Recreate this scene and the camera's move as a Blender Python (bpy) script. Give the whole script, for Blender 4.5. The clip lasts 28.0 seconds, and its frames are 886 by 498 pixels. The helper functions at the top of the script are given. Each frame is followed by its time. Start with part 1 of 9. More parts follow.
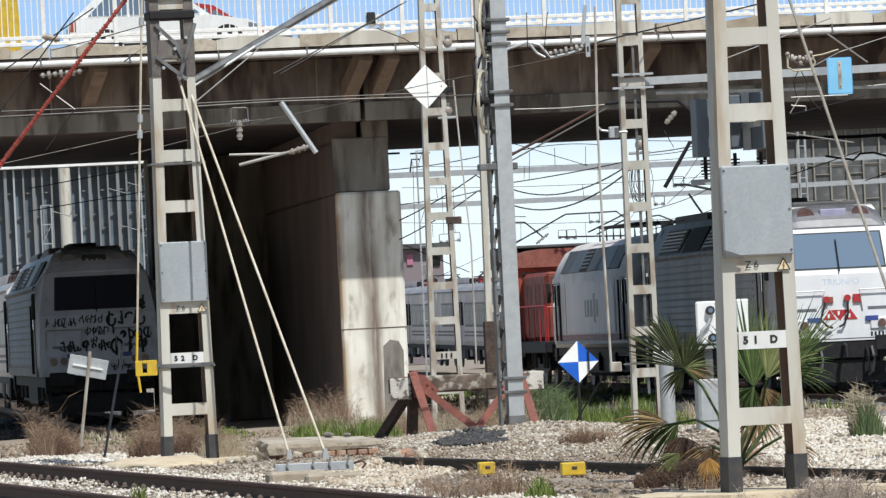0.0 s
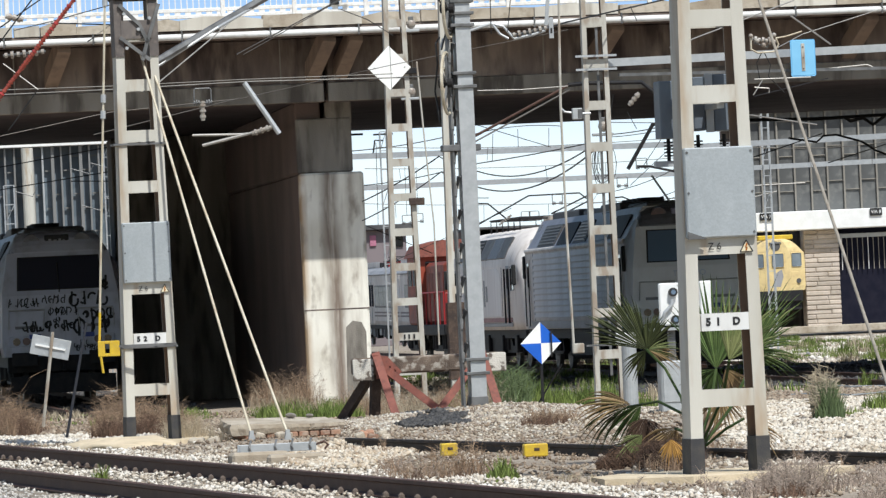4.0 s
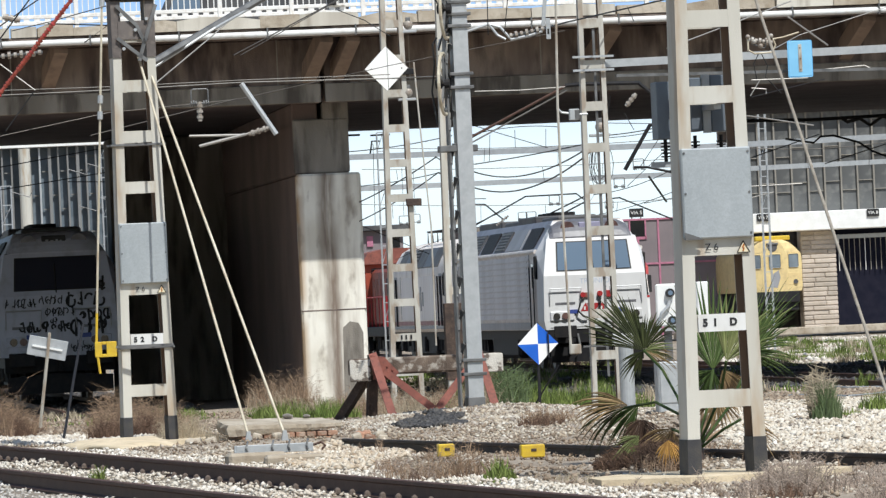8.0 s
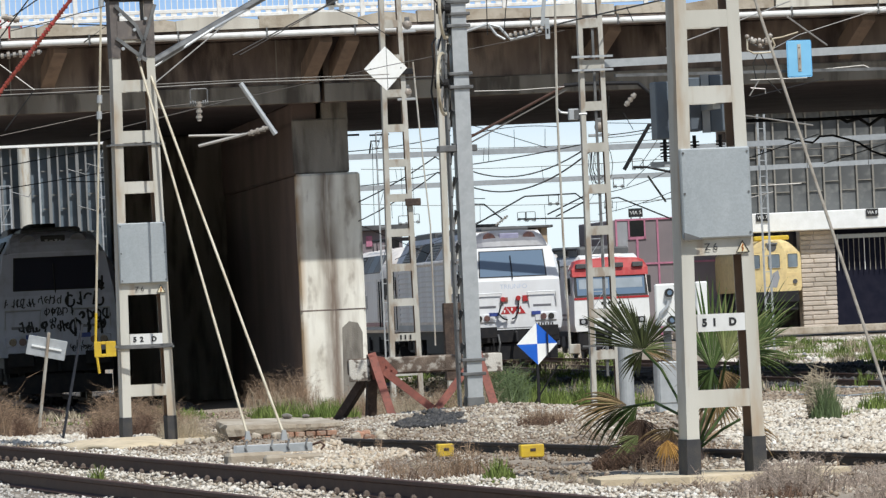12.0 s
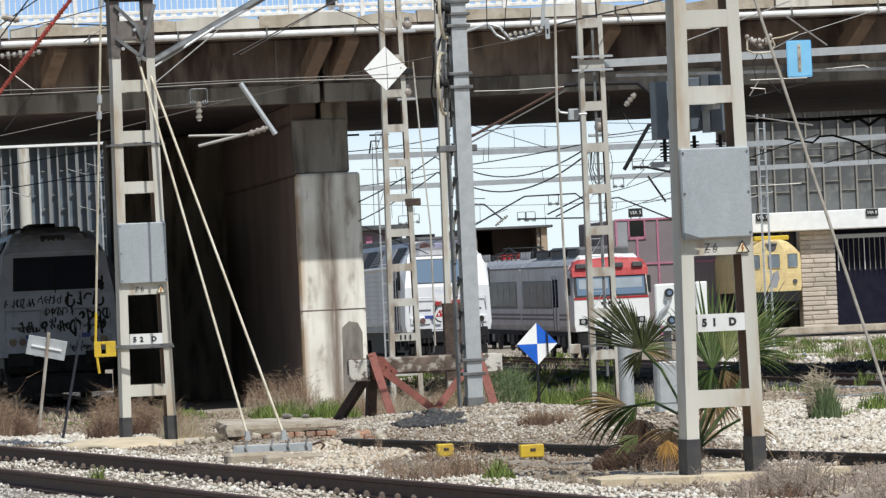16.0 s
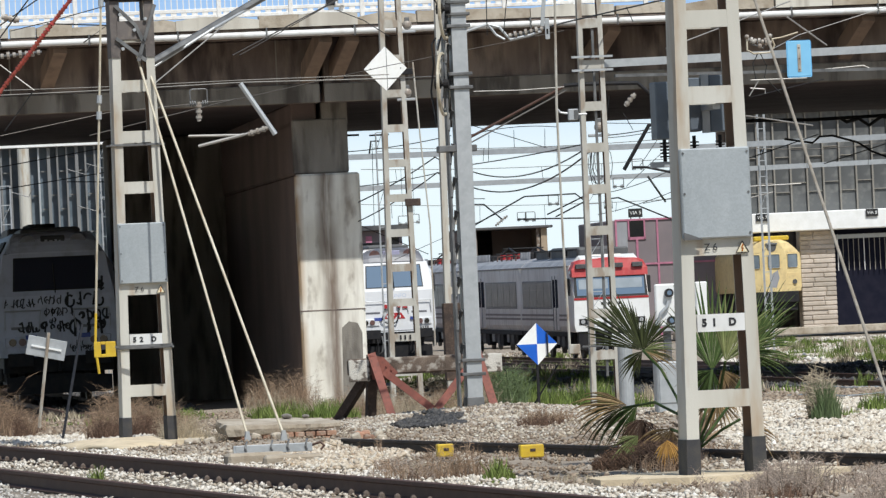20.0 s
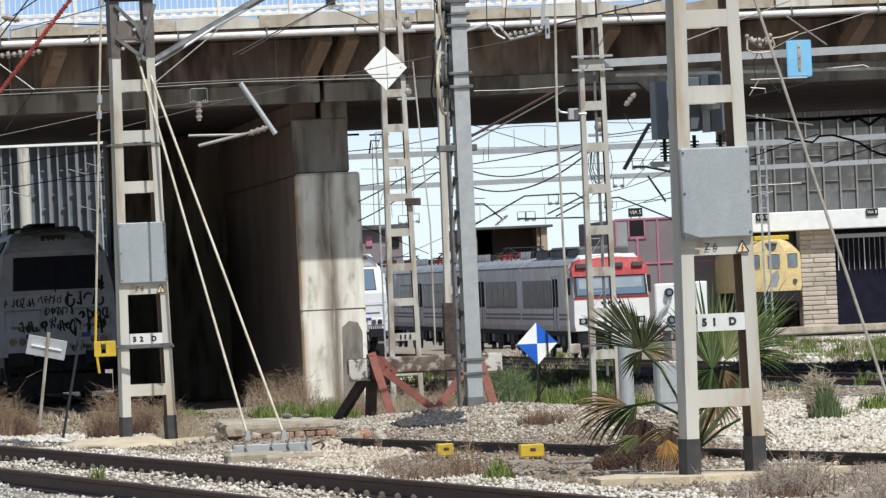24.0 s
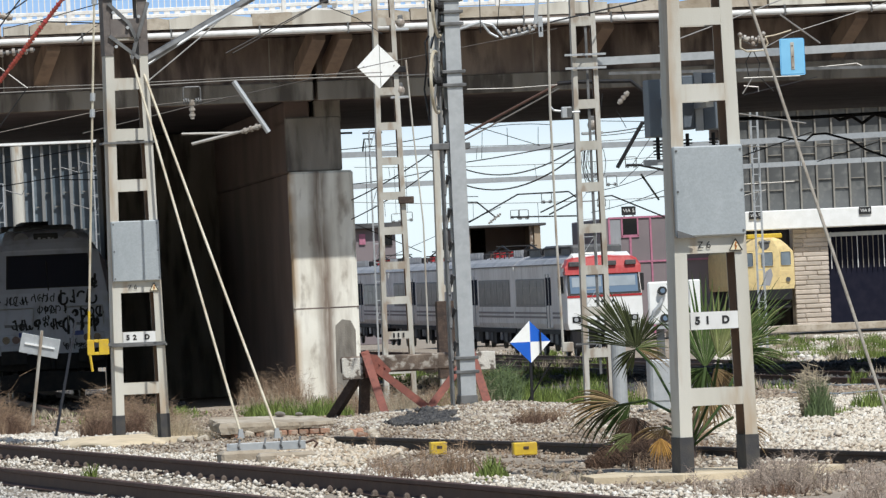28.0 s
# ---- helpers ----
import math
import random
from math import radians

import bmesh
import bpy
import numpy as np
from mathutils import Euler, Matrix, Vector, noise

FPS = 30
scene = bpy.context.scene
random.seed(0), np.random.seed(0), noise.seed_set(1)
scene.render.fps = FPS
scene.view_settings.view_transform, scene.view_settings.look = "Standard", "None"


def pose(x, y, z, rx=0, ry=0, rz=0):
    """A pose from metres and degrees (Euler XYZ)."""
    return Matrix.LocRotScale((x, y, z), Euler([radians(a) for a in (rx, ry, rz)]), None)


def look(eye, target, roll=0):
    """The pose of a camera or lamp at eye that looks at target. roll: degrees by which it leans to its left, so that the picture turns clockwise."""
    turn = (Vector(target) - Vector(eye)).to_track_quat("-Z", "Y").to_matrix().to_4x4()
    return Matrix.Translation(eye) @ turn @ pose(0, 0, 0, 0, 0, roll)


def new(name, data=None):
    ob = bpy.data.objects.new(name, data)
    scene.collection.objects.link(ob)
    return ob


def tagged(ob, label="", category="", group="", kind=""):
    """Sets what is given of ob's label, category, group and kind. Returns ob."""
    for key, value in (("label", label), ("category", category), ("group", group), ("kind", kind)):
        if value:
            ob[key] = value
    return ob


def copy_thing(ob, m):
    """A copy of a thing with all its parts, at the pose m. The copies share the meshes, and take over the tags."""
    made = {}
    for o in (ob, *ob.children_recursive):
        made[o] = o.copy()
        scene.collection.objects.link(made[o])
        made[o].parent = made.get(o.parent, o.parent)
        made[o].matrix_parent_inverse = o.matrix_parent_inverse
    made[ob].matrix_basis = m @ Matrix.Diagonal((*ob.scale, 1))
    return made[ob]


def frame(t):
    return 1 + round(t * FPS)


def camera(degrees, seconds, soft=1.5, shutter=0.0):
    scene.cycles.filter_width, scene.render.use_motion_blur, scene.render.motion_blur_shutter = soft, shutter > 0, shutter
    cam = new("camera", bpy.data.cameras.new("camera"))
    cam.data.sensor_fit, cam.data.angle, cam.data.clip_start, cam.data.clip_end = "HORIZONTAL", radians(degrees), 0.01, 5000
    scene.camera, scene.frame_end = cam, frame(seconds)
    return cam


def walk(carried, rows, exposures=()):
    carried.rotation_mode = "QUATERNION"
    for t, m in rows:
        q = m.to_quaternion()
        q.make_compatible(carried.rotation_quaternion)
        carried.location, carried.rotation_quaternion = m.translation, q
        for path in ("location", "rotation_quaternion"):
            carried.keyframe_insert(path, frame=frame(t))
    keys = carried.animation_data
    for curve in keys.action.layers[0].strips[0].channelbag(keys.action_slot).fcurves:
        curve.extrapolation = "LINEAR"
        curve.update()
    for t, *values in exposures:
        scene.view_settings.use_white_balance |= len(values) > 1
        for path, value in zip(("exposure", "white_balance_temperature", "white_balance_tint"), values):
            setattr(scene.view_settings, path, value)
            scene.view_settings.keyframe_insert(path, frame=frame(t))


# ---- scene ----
EYE = (0.0, 0.0, 1.37)
cam = camera(8.5, 28.0, soft=1.35)
WALK = [
    (0, (-0.924, 140.667, 3.228), -2.74),
    (0.5, (-0.574, 140.667, 3.068), -2.69),
    (1, (-0.295, 140.667, 2.900), -2.65),
    (1.5, (-0.221, 140.667, 2.823), -2.63),
    (2, (-0.149, 140.667, 2.743), -2.62),
    (2.5, (-0.110, 140.667, 2.743), -2.62),
    (3, (-0.085, 140.667, 2.740), -2.61),
    (3.5, (-0.079, 140.667, 2.740), -2.61),
    (5.5, (-0.032, 140.667, 2.758), -2.60),
    (6, (-0.019, 140.667, 2.750), -2.60),
    (7, (-0.008, 140.667, 2.757), -2.60),
    (8, (0.000, 140.667, 2.757), -2.60),
    (10, (0.008, 140.667, 2.752), -2.60),
    (12.5, (0.020, 140.667, 2.754), -2.60),
    (14.5, (0.023, 140.667, 2.756), -2.60),
    (17, (0.018, 140.667, 2.752), -2.60),
    (20, (0.023, 140.667, 2.757), -2.60),
    (21.5, (0.018, 140.667, 2.732), -2.60),
    (23.5, (0.014, 140.667, 2.751), -2.60),
    (25, (0.038, 140.667, 2.732), -2.60),
    (26.5, (0.020, 140.667, 2.756), -2.60),
    (27, (0.029, 140.667, 2.738), -2.60),
    (27.5, (0.055, 140.667, 2.735), -2.60),
    (28, (0.179, 140.667, 2.699), -2.60),
]
EXPOSURES = [(t, ev - 0.06, 6450, 7.5) for t, ev in ((0, -0.19), (1.5, -0.15), (3, -0.12), (8, -0.11), (9.5, -0.19), (11, -0.27), (20, -0.26), (28, -0.25))]
walk(cam, [(t, look(EYE, p, r)) for t, p, r in WALK], EXPOSURES)

# ---- daylight: high spring sun behind the viewer and to the right ----
SUN_EL, SUN_AZ = 55.2, 27.0
world = bpy.data.worlds.new("world")
scene.world = world
world.use_nodes = True
wn = world.node_tree
sky = wn.nodes.new("ShaderNodeTexSky")
sky.sky_type, sky.sun_disc = "NISHITA", False
sky.sun_elevation, sky.sun_rotation = radians(SUN_EL), radians(180 - SUN_AZ)
sky.dust_density, sky.air_density = 0.9, 1.1
wn.links.new(sky.outputs[0], wn.nodes["Background"].inputs[0])
wn.nodes["Background"].inputs[1].default_value = 0.118
sun = new("sun", bpy.data.lights.new("sun", "SUN"))
sun.data.energy, sun.data.angle, sun.data.color = 5.0, radians(0.53), (1.0, 0.985, 0.945)
sun.matrix_world = look((0, 0, 50), (-math.sin(radians(SUN_AZ)) * 50, math.cos(radians(SUN_AZ)) * 50, 50 - 50 * math.tan(radians(SUN_EL))))

# the bridge stands square to the tracks: its own axes, turned about the viewer
TURN = 6.64
B = pose(0, 0, 0, 0, 0, TURN)


# ---- materials ----
def mat(name, col, rough=0.6, metal=0.0, col2=None, scale=3.0, col3=None, scale3=25.0, amount3=0.35, bump=0.15, bump_scale=60.0, streak=0.0, per_object=0.0, per_island=0.0, spec=0.5, edge3=(0.5, 0.72)):
    """Two colours mixed by a broad noise, a third by a fine one, fine relief; streak stretches the broad noise down the wall."""
    m = bpy.data.materials.new(name)
    m.use_nodes = True
    nt = m.node_tree
    n, l = nt.nodes, nt.links
    b = n["Principled BSDF"]
    b.inputs["Roughness"].default_value, b.inputs["Metallic"].default_value = rough, metal
    b.inputs["Specular IOR Level"].default_value = spec
    tc = n.new("ShaderNodeTexCoord")
    mp = n.new("ShaderNodeMapping")
    l.new(tc.outputs["Object"], mp.inputs[0])
    if streak:
        mp.inputs["Scale"].default_value = (1, 1, 1 / streak)
    n1 = n.new("ShaderNodeTexNoise")
    n1.inputs["Scale"].default_value, n1.inputs["Detail"].default_value = scale, 5
    l.new(mp.outputs[0], n1.inputs["Vector"])
    r1 = n.new("ShaderNodeValToRGB")
    r1.color_ramp.elements[0].position, r1.color_ramp.elements[1].position = 0.38, 0.64
    l.new(n1.outputs["Fac"], r1.inputs[0])
    mix = n.new("ShaderNodeMix")
    mix.data_type = "RGBA"
    mix.inputs["A"].default_value = (*col, 1)
    mix.inputs["B"].default_value = (*(col2 or [c * 0.8 for c in col]), 1)
    l.new(r1.outputs[0], mix.inputs["Factor"])
    out = mix.outputs["Result"]
    n2 = n.new("ShaderNodeTexNoise")
    n2.inputs["Scale"].default_value, n2.inputs["Detail"].default_value = scale3, 4
    l.new(mp.outputs[0] if streak else tc.outputs["Object"], n2.inputs["Vector"])
    if col3:
        r2 = n.new("ShaderNodeValToRGB")
        r2.color_ramp.elements[0].position, r2.color_ramp.elements[1].position = edge3
        r2.color_ramp.elements[1].color = (amount3, amount3, amount3, 1)
        l.new(n2.outputs["Fac"], r2.inputs[0])
        mx = n.new("ShaderNodeMix")
        mx.data_type = "RGBA"
        l.new(r2.outputs[0], mx.inputs["Factor"])
        l.new(out, mx.inputs["A"])
        mx.inputs["B"].default_value = (*col3, 1)
        out = mx.outputs["Result"]
    if per_object or per_island:
        hs = n.new("ShaderNodeHueSaturation")
        mr = n.new("ShaderNodeMapRange")
        a = per_object or per_island
        mr.inputs["To Min"].default_value, mr.inputs["To Max"].default_value = 1 - a, 1 + a
        if per_object:
            l.new(n.new("ShaderNodeObjectInfo").outputs["Random"], mr.inputs["Value"])
        else:
            l.new(n.new("ShaderNodeNewGeometry").outputs["Random Per Island"], mr.inputs["Value"])
        l.new(mr.outputs[0], hs.inputs["Value"])
        l.new(out, hs.inputs["Color"])
        out = hs.outputs["Color"]
    l.new(out, b.inputs["Base Color"])
    if bump:
        n3 = n.new("ShaderNodeTexNoise")
        n3.inputs["Scale"].default_value, n3.inputs["Detail"].default_value = bump_scale, 3
        l.new(tc.outputs["Object"], n3.inputs["Vector"])
        bp = n.new("ShaderNodeBump")
        bp.inputs["Strength"].default_value, bp.inputs["Distance"].default_value = bump, 0.02
        l.new(n3.outputs["Fac"], bp.inputs["Height"])
        l.new(bp.outputs[0], b.inputs["Normal"])
    return m


def stone_mat(name, cols):
    """Crushed stone: each piece takes one of the colours, with a fine grain over it."""
    m = bpy.data.materials.new(name)
    m.use_nodes = True
    n, l = m.node_tree.nodes, m.node_tree.links
    b = n["Principled BSDF"]
    b.inputs["Roughness"].default_value = 0.92
    b.inputs["Specular IOR Level"].default_value = 0.3
    r = n.new("ShaderNodeValToRGB")
    r.color_ramp.elements[0].position, r.color_ramp.elements[0].color = 0.0, (*cols[0], 1)
    r.color_ramp.elements[1].position, r.color_ramp.elements[1].color = 1.0, (*cols[-1], 1)
    for k, c in enumerate(cols[1:-1]):
        e = r.color_ramp.elements.new((k + 1) / (len(cols) - 1))
        e.color = (*c, 1)
    l.new(n.new("ShaderNodeNewGeometry").outputs["Random Per Island"], r.inputs[0])
    tc = n.new("ShaderNodeTexCoord")
    no = n.new("ShaderNodeTexNoise")
    no.inputs["Scale"].default_value, no.inputs["Detail"].default_value = 1.1, 4
    l.new(tc.outputs["Object"], no.inputs["Vector"])
    rr = n.new("ShaderNodeValToRGB")
    rr.color_ramp.elements[0].position, rr.color_ramp.elements[1].position = 0.35, 0.65
    rr.color_ramp.elements[0].color, rr.color_ramp.elements[1].color = (0.78, 0.73, 0.67, 1), (1, 1, 1, 1)
    l.new(no.outputs["Fac"], rr.inputs[0])
    mx = n.new("ShaderNodeMix")
    mx.data_type, mx.blend_type = "RGBA", "MULTIPLY"
    mx.inputs["Factor"].default_value = 1.0
    l.new(r.outputs[0], mx.inputs["A"])
    l.new(rr.outputs[0], mx.inputs["B"])
    l.new(mx.outputs["Result"], b.inputs["Base Color"])
    return m


def spangled(name, col, dark):
    """Galvanised sheet: a mosaic of zinc crystals under long faint stains."""
    m = mat(name, col, 0.45, 0.35, dark, 2.2, [c * 1.12 for c in col], 9.0, 0.5, 0.05, 50, streak=2.5)
    n, l = m.node_tree.nodes, m.node_tree.links
    b = n["Principled BSDF"]
    vo = n.new("ShaderNodeTexVoronoi")
    vo.inputs["Scale"].default_value = 70
    l.new(n["Texture Coordinate"].outputs["Object"], vo.inputs["Vector"])
    mr = n.new("ShaderNodeMapRange")
    mr.inputs["To Min"].default_value, mr.inputs["To Max"].default_value = 0.93, 1.05
    sp = n.new("ShaderNodeSeparateColor")
    l.new(vo.outputs["Color"], sp.inputs[0])
    l.new(sp.outputs[0], mr.inputs["Value"])
    old = b.inputs["Base Color"].links[0].from_socket
    hs = n.new("ShaderNodeHueSaturation")
    l.new(old, hs.inputs["Color"])
    l.new(mr.outputs[0], hs.inputs["Value"])
    l.new(hs.outputs["Color"], b.inputs["Base Color"])
    return m


def glass(name, col, rough=0.05, spec=0.8):
    m = bpy.data.materials.new(name)
    m.use_nodes = True
    b = m.node_tree.nodes["Principled BSDF"]
    b.inputs["Base Color"].default_value, b.inputs["Roughness"].default_value = (*col, 1), rough
    b.inputs["Specular IOR Level"].default_value = spec
    return m


CONCRETE = mat("weathered_concrete", (0.27, 0.215, 0.18), 0.9, 0, (0.12, 0.09, 0.08), 1.6, (0.04, 0.028, 0.028), 2.4, 0.8, 0.4, 30, streak=4.0, edge3=(0.46, 0.62))
CONCRETE_BROWN = mat("stained_shade_brown_concrete", (0.225, 0.165, 0.145), 0.95, 0, (0.165, 0.122, 0.11), 0.5, (0.16, 0.115, 0.095), 0.9, 0.55, 0.4, 30, streak=1.4)
CONCRETE_SHADE = mat("shade_dark_concrete", (0.13, 0.105, 0.112), 0.95, 0, (0.095, 0.076, 0.08), 0.8, (0.06, 0.05, 0.05), 3.0, 0.6, 0.4, 30, streak=2.0)
def pier_concrete(name):
    """Board-cast concrete with one long brown run from the cap, rusty arrises and mould blotches near the ground."""
    m = bpy.data.materials.new(name)
    m.use_nodes = True
    n, l = m.node_tree.nodes, m.node_tree.links
    b = n["Principled BSDF"]
    b.inputs["Roughness"].default_value = 0.92
    tc = n.new("ShaderNodeTexCoord")
    sep = n.new("ShaderNodeSeparateXYZ")
    l.new(tc.outputs["Object"], sep.inputs[0])

    def noised(scale, stretch, detail=6):
        mp, no = n.new("ShaderNodeMapping"), n.new("ShaderNodeTexNoise")
        mp.inputs["Scale"].default_value = (1, 1, 1 / stretch)
        no.inputs["Scale"].default_value, no.inputs["Detail"].default_value = scale, detail
        l.new(tc.outputs["Object"], mp.inputs[0])
        l.new(mp.outputs[0], no.inputs["Vector"])
        return no.outputs["Fac"]

    def ramped(v, a, c, top=1.0):
        r = n.new("ShaderNodeMapRange")
        r.inputs["From Min"].default_value, r.inputs["From Max"].default_value, r.inputs["To Max"].default_value = a, c, top
        l.new(v, r.inputs["Value"])
        return r.outputs[0]

    def calc(op, u, v):
        q = n.new("ShaderNodeMath")
        q.operation = op
        for k, w in enumerate((u, v)):
            if isinstance(w, (int, float)):
                q.inputs[k].default_value = w
            else:
                l.new(w, q.inputs[k])
        return q.outputs[0]

    def over(base, mask, col):
        x = n.new("ShaderNodeMix")
        x.data_type = "RGBA"
        l.new(mask, x.inputs["Factor"])
        if isinstance(base, tuple):
            x.inputs["A"].default_value = (*base, 1)
        else:
            l.new(base, x.inputs["A"])
        x.inputs["B"].default_value = (*col, 1)
        return x.outputs["Result"]
    wave = noised(1.3, 3.0)
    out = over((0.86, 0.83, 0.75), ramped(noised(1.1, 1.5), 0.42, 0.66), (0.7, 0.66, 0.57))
    out = over(out, ramped(noised(5.0, 7.0), 0.5, 0.72, 0.45), (0.36, 0.31, 0.25))
    # the long run below the middle of the cap
    far = calc("ABSOLUTE", calc("SUBTRACT", calc("ADD", sep.outputs["X"], calc("MULTIPLY", calc("SUBTRACT", wave, 0.5), 0.5)), 13.12), 0.0)
    run = calc("MULTIPLY", ramped(far, 0.3, 0.03), ramped(noised(5.0, 9.0), 0.24, 0.5, 0.92))
    out = over(out, run, (0.17, 0.12, 0.09))
    far = calc("ABSOLUTE", calc("SUBTRACT", calc("ADD", sep.outputs["X"], calc("MULTIPLY", calc("SUBTRACT", wave, 0.5), 0.3)), 13.62), 0.0)
    out = over(out, calc("MULTIPLY", ramped(far, 0.16, 0.03), ramped(noised(3.0, 6.0), 0.42, 0.66, 0.6)), (0.26, 0.2, 0.15))
    # rust at the left arris, mould near the foot
    out = over(out, calc("MULTIPLY", ramped(sep.outputs["X"], 12.6, 12.43), ramped(noised(2.0, 2.0), 0.3, 0.5, 0.85)), (0.36, 0.21, 0.09))
    out = over(out, ramped(noised(3.2, 2.2), 0.56, 0.7, 0.75), (0.3, 0.25, 0.2))
    l.new(out, b.inputs["Base Color"])
    bp = n.new("ShaderNodeBump")
    bp.inputs["Strength"].default_value, bp.inputs["Distance"].default_value = 0.25, 0.01
    l.new(noised(18.0, 1.0, 3), bp.inputs["Height"])
    l.new(bp.outputs[0], b.inputs["Normal"])
    return m


CONCRETE_PIER = pier_concrete("stained_pier_concrete")
BRACKET_TAN = mat("tan_bracket_concrete", (0.32, 0.235, 0.18), 0.92, 0, (0.22, 0.16, 0.125), 1.4, (0.15, 0.11, 0.09), 4.0, 0.5, 0.4, 30, streak=3.0)
PIPE_WHITE = mat("white_pipe_paint", (0.74, 0.74, 0.73), 0.45, 0, (0.66, 0.65, 0.63), 1.0, (0.4, 0.36, 0.31), 5.0, 0.4, 0.03)
HEAD_GREY = mat("dull_brown_steel", (0.15, 0.13, 0.12), 0.7, 0.1, (0.1, 0.085, 0.08), 5.0, (0.24, 0.2, 0.17), 14, 0.5)
LILAC = mat("lilac_panel", (0.36, 0.35, 0.48), 0.5, 0, (0.3, 0.29, 0.42), 4.0)
LETTER_BLUE = mat("faded_blue_lettering", (0.56, 0.62, 0.74), 0.6, bump=0)
DRY_GREY = mat("grey_dry_twigs", (0.3, 0.235, 0.19), 0.9, 0, (0.38, 0.31, 0.26), 3.0, bump=0, per_island=0.5)
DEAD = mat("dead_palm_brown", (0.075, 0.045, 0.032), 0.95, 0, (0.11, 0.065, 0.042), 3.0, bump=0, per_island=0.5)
GOLD = mat("golden_dead_leaf", (0.55, 0.31, 0.08), 0.7, 0, (0.3, 0.16, 0.06), 4.0, bump=0, per_island=0.4, spec=0.15)
STONE_WHITE = stone_mat("white_grey_ballast", [(0.42, 0.36, 0.3), (0.6, 0.55, 0.48), (0.72, 0.68, 0.61), (0.8, 0.77, 0.71), (0.64, 0.57, 0.48), (0.85, 0.82, 0.77)])
CONCRETE_GREY = mat("grey_concrete", (0.31, 0.285, 0.25), 0.9, 0, (0.2, 0.18, 0.155), 1.4, (0.07, 0.058, 0.05), 3.0, 0.8, 0.4, 30, streak=5.0, edge3=(0.48, 0.64))
CLIP = mat("rail_clip_iron", (0.15, 0.115, 0.095), 0.85, 0.1, (0.1, 0.075, 0.06), 20.0)
RAIL_BLACK = mat("oily_black_rail", (0.03, 0.025, 0.024), 0.7, 0.1, (0.05, 0.036, 0.03), 6.0)
GUY = mat("dull_cream_rod", (0.35, 0.315, 0.265), 0.6, 0.1, (0.27, 0.235, 0.19), 4.0, (0.17, 0.125, 0.085), 9, 0.5)
BOLT_ORANGE = mat("orange_sign_ink", (0.62, 0.2, 0.03), 0.6, bump=0)
SIGN_CREAM = mat("faded_sign_cream", (0.72, 0.64, 0.45), 0.55, 0, (0.66, 0.57, 0.38), 8.0)
RED_DULL = mat("dull_red_sleeve", (0.36, 0.07, 0.045), 0.6, 0, (0.28, 0.055, 0.04), 6.0)
STEEL_PALE = mat("pale_steel_rod", (0.6, 0.55, 0.44), 0.55, 0.1, (0.48, 0.42, 0.31), 4.0, (0.3, 0.19, 0.1), 6, 0.5)
GLASS_DULL = mat("dusty_side_glass", (0.05, 0.046, 0.045), 0.35, 0, (0.025, 0.024, 0.026), 1.6, (0.24, 0.21, 0.18), 2.2, 0.6, bump=0, spec=0.4)
NAVY = mat("navy_black_paint", (0.012, 0.013, 0.024), 0.8, 0, (0.018, 0.018, 0.03), 2.0, bump=0, spec=0.05)
DUST_WHITE = mat("dusty_white_side", (0.88, 0.82, 0.77), 0.55, 0, (0.78, 0.71, 0.66), 0.8, (0.46, 0.39, 0.34), 3, 0.5, 0.03, streak=4.0, spec=0.3, edge3=(0.5, 0.7))
CONCRETE_PALE = mat("pale_concrete", (0.64, 0.605, 0.53), 0.9, 0, (0.46, 0.42, 0.36), 1.3, (0.2, 0.16, 0.12), 3.2, 0.65, 0.4, 40, streak=7.0)
CONCRETE_EDGE = mat("kerb_concrete", (0.5, 0.44, 0.36), 0.9, 0, (0.34, 0.28, 0.21), 1.3, (0.2, 0.15, 0.1), 6.0, 0.5, 0.5, 30)
CREAM = mat("cream_paint", (0.57, 0.55, 0.495), 0.6, 0, (0.48, 0.455, 0.395), 2.5, (0.36, 0.24, 0.14), 5.0, 0.6, 0.1, 80, streak=5.0, edge3=(0.54, 0.7))
SLEEPER = mat("dusty_sleeper", (0.27, 0.24, 0.2), 0.95, 0, (0.2, 0.17, 0.14), 3.0, (0.36, 0.32, 0.27), 20, 0.4, 0.4, 40)
CREAM_GREY = mat("dull_grey_paint", (0.52, 0.5, 0.45), 0.6, 0, (0.4, 0.375, 0.325), 2.5, (0.24, 0.16, 0.1), 7.0, 0.6, 0.1, 80, streak=3.0, edge3=(0.5, 0.62))
GALV = mat("galvanised_steel", (0.47, 0.485, 0.495), 0.5, 0.35, (0.41, 0.425, 0.435), 6.0, (0.54, 0.55, 0.56), 18, 0.4, 0.06, 60)
GALV_DARK = mat("dark_galvanised_steel", (0.2, 0.2, 0.2), 0.55, 0.4, (0.12, 0.12, 0.12), 5.0)
STEEL_BLACK = mat("black_steel", (0.016, 0.016, 0.019), 0.65, 0.1, (0.026, 0.024, 0.024), 6.0, spec=0.25)
TAR = mat("tar_paint", (0.035, 0.035, 0.04), 0.7, 0, (0.06, 0.055, 0.05), 8.0)
RUST_RAIL = mat("rusty_rail", (0.075, 0.037, 0.028), 0.7, 0.1, (0.1, 0.052, 0.037), 6.0, (0.04, 0.025, 0.021), 40, 0.5)
RUST_RED = mat("red_oxide_paint", (0.27, 0.09, 0.065), 0.75, 0, (0.2, 0.065, 0.048), 4.0, (0.1, 0.05, 0.04), 14, 0.6)
WHITE = mat("white_paint", (0.86, 0.86, 0.85), 0.4, 0, (0.79, 0.79, 0.77), 2.0, (0.55, 0.51, 0.45), 10, 0.12, 0.02)
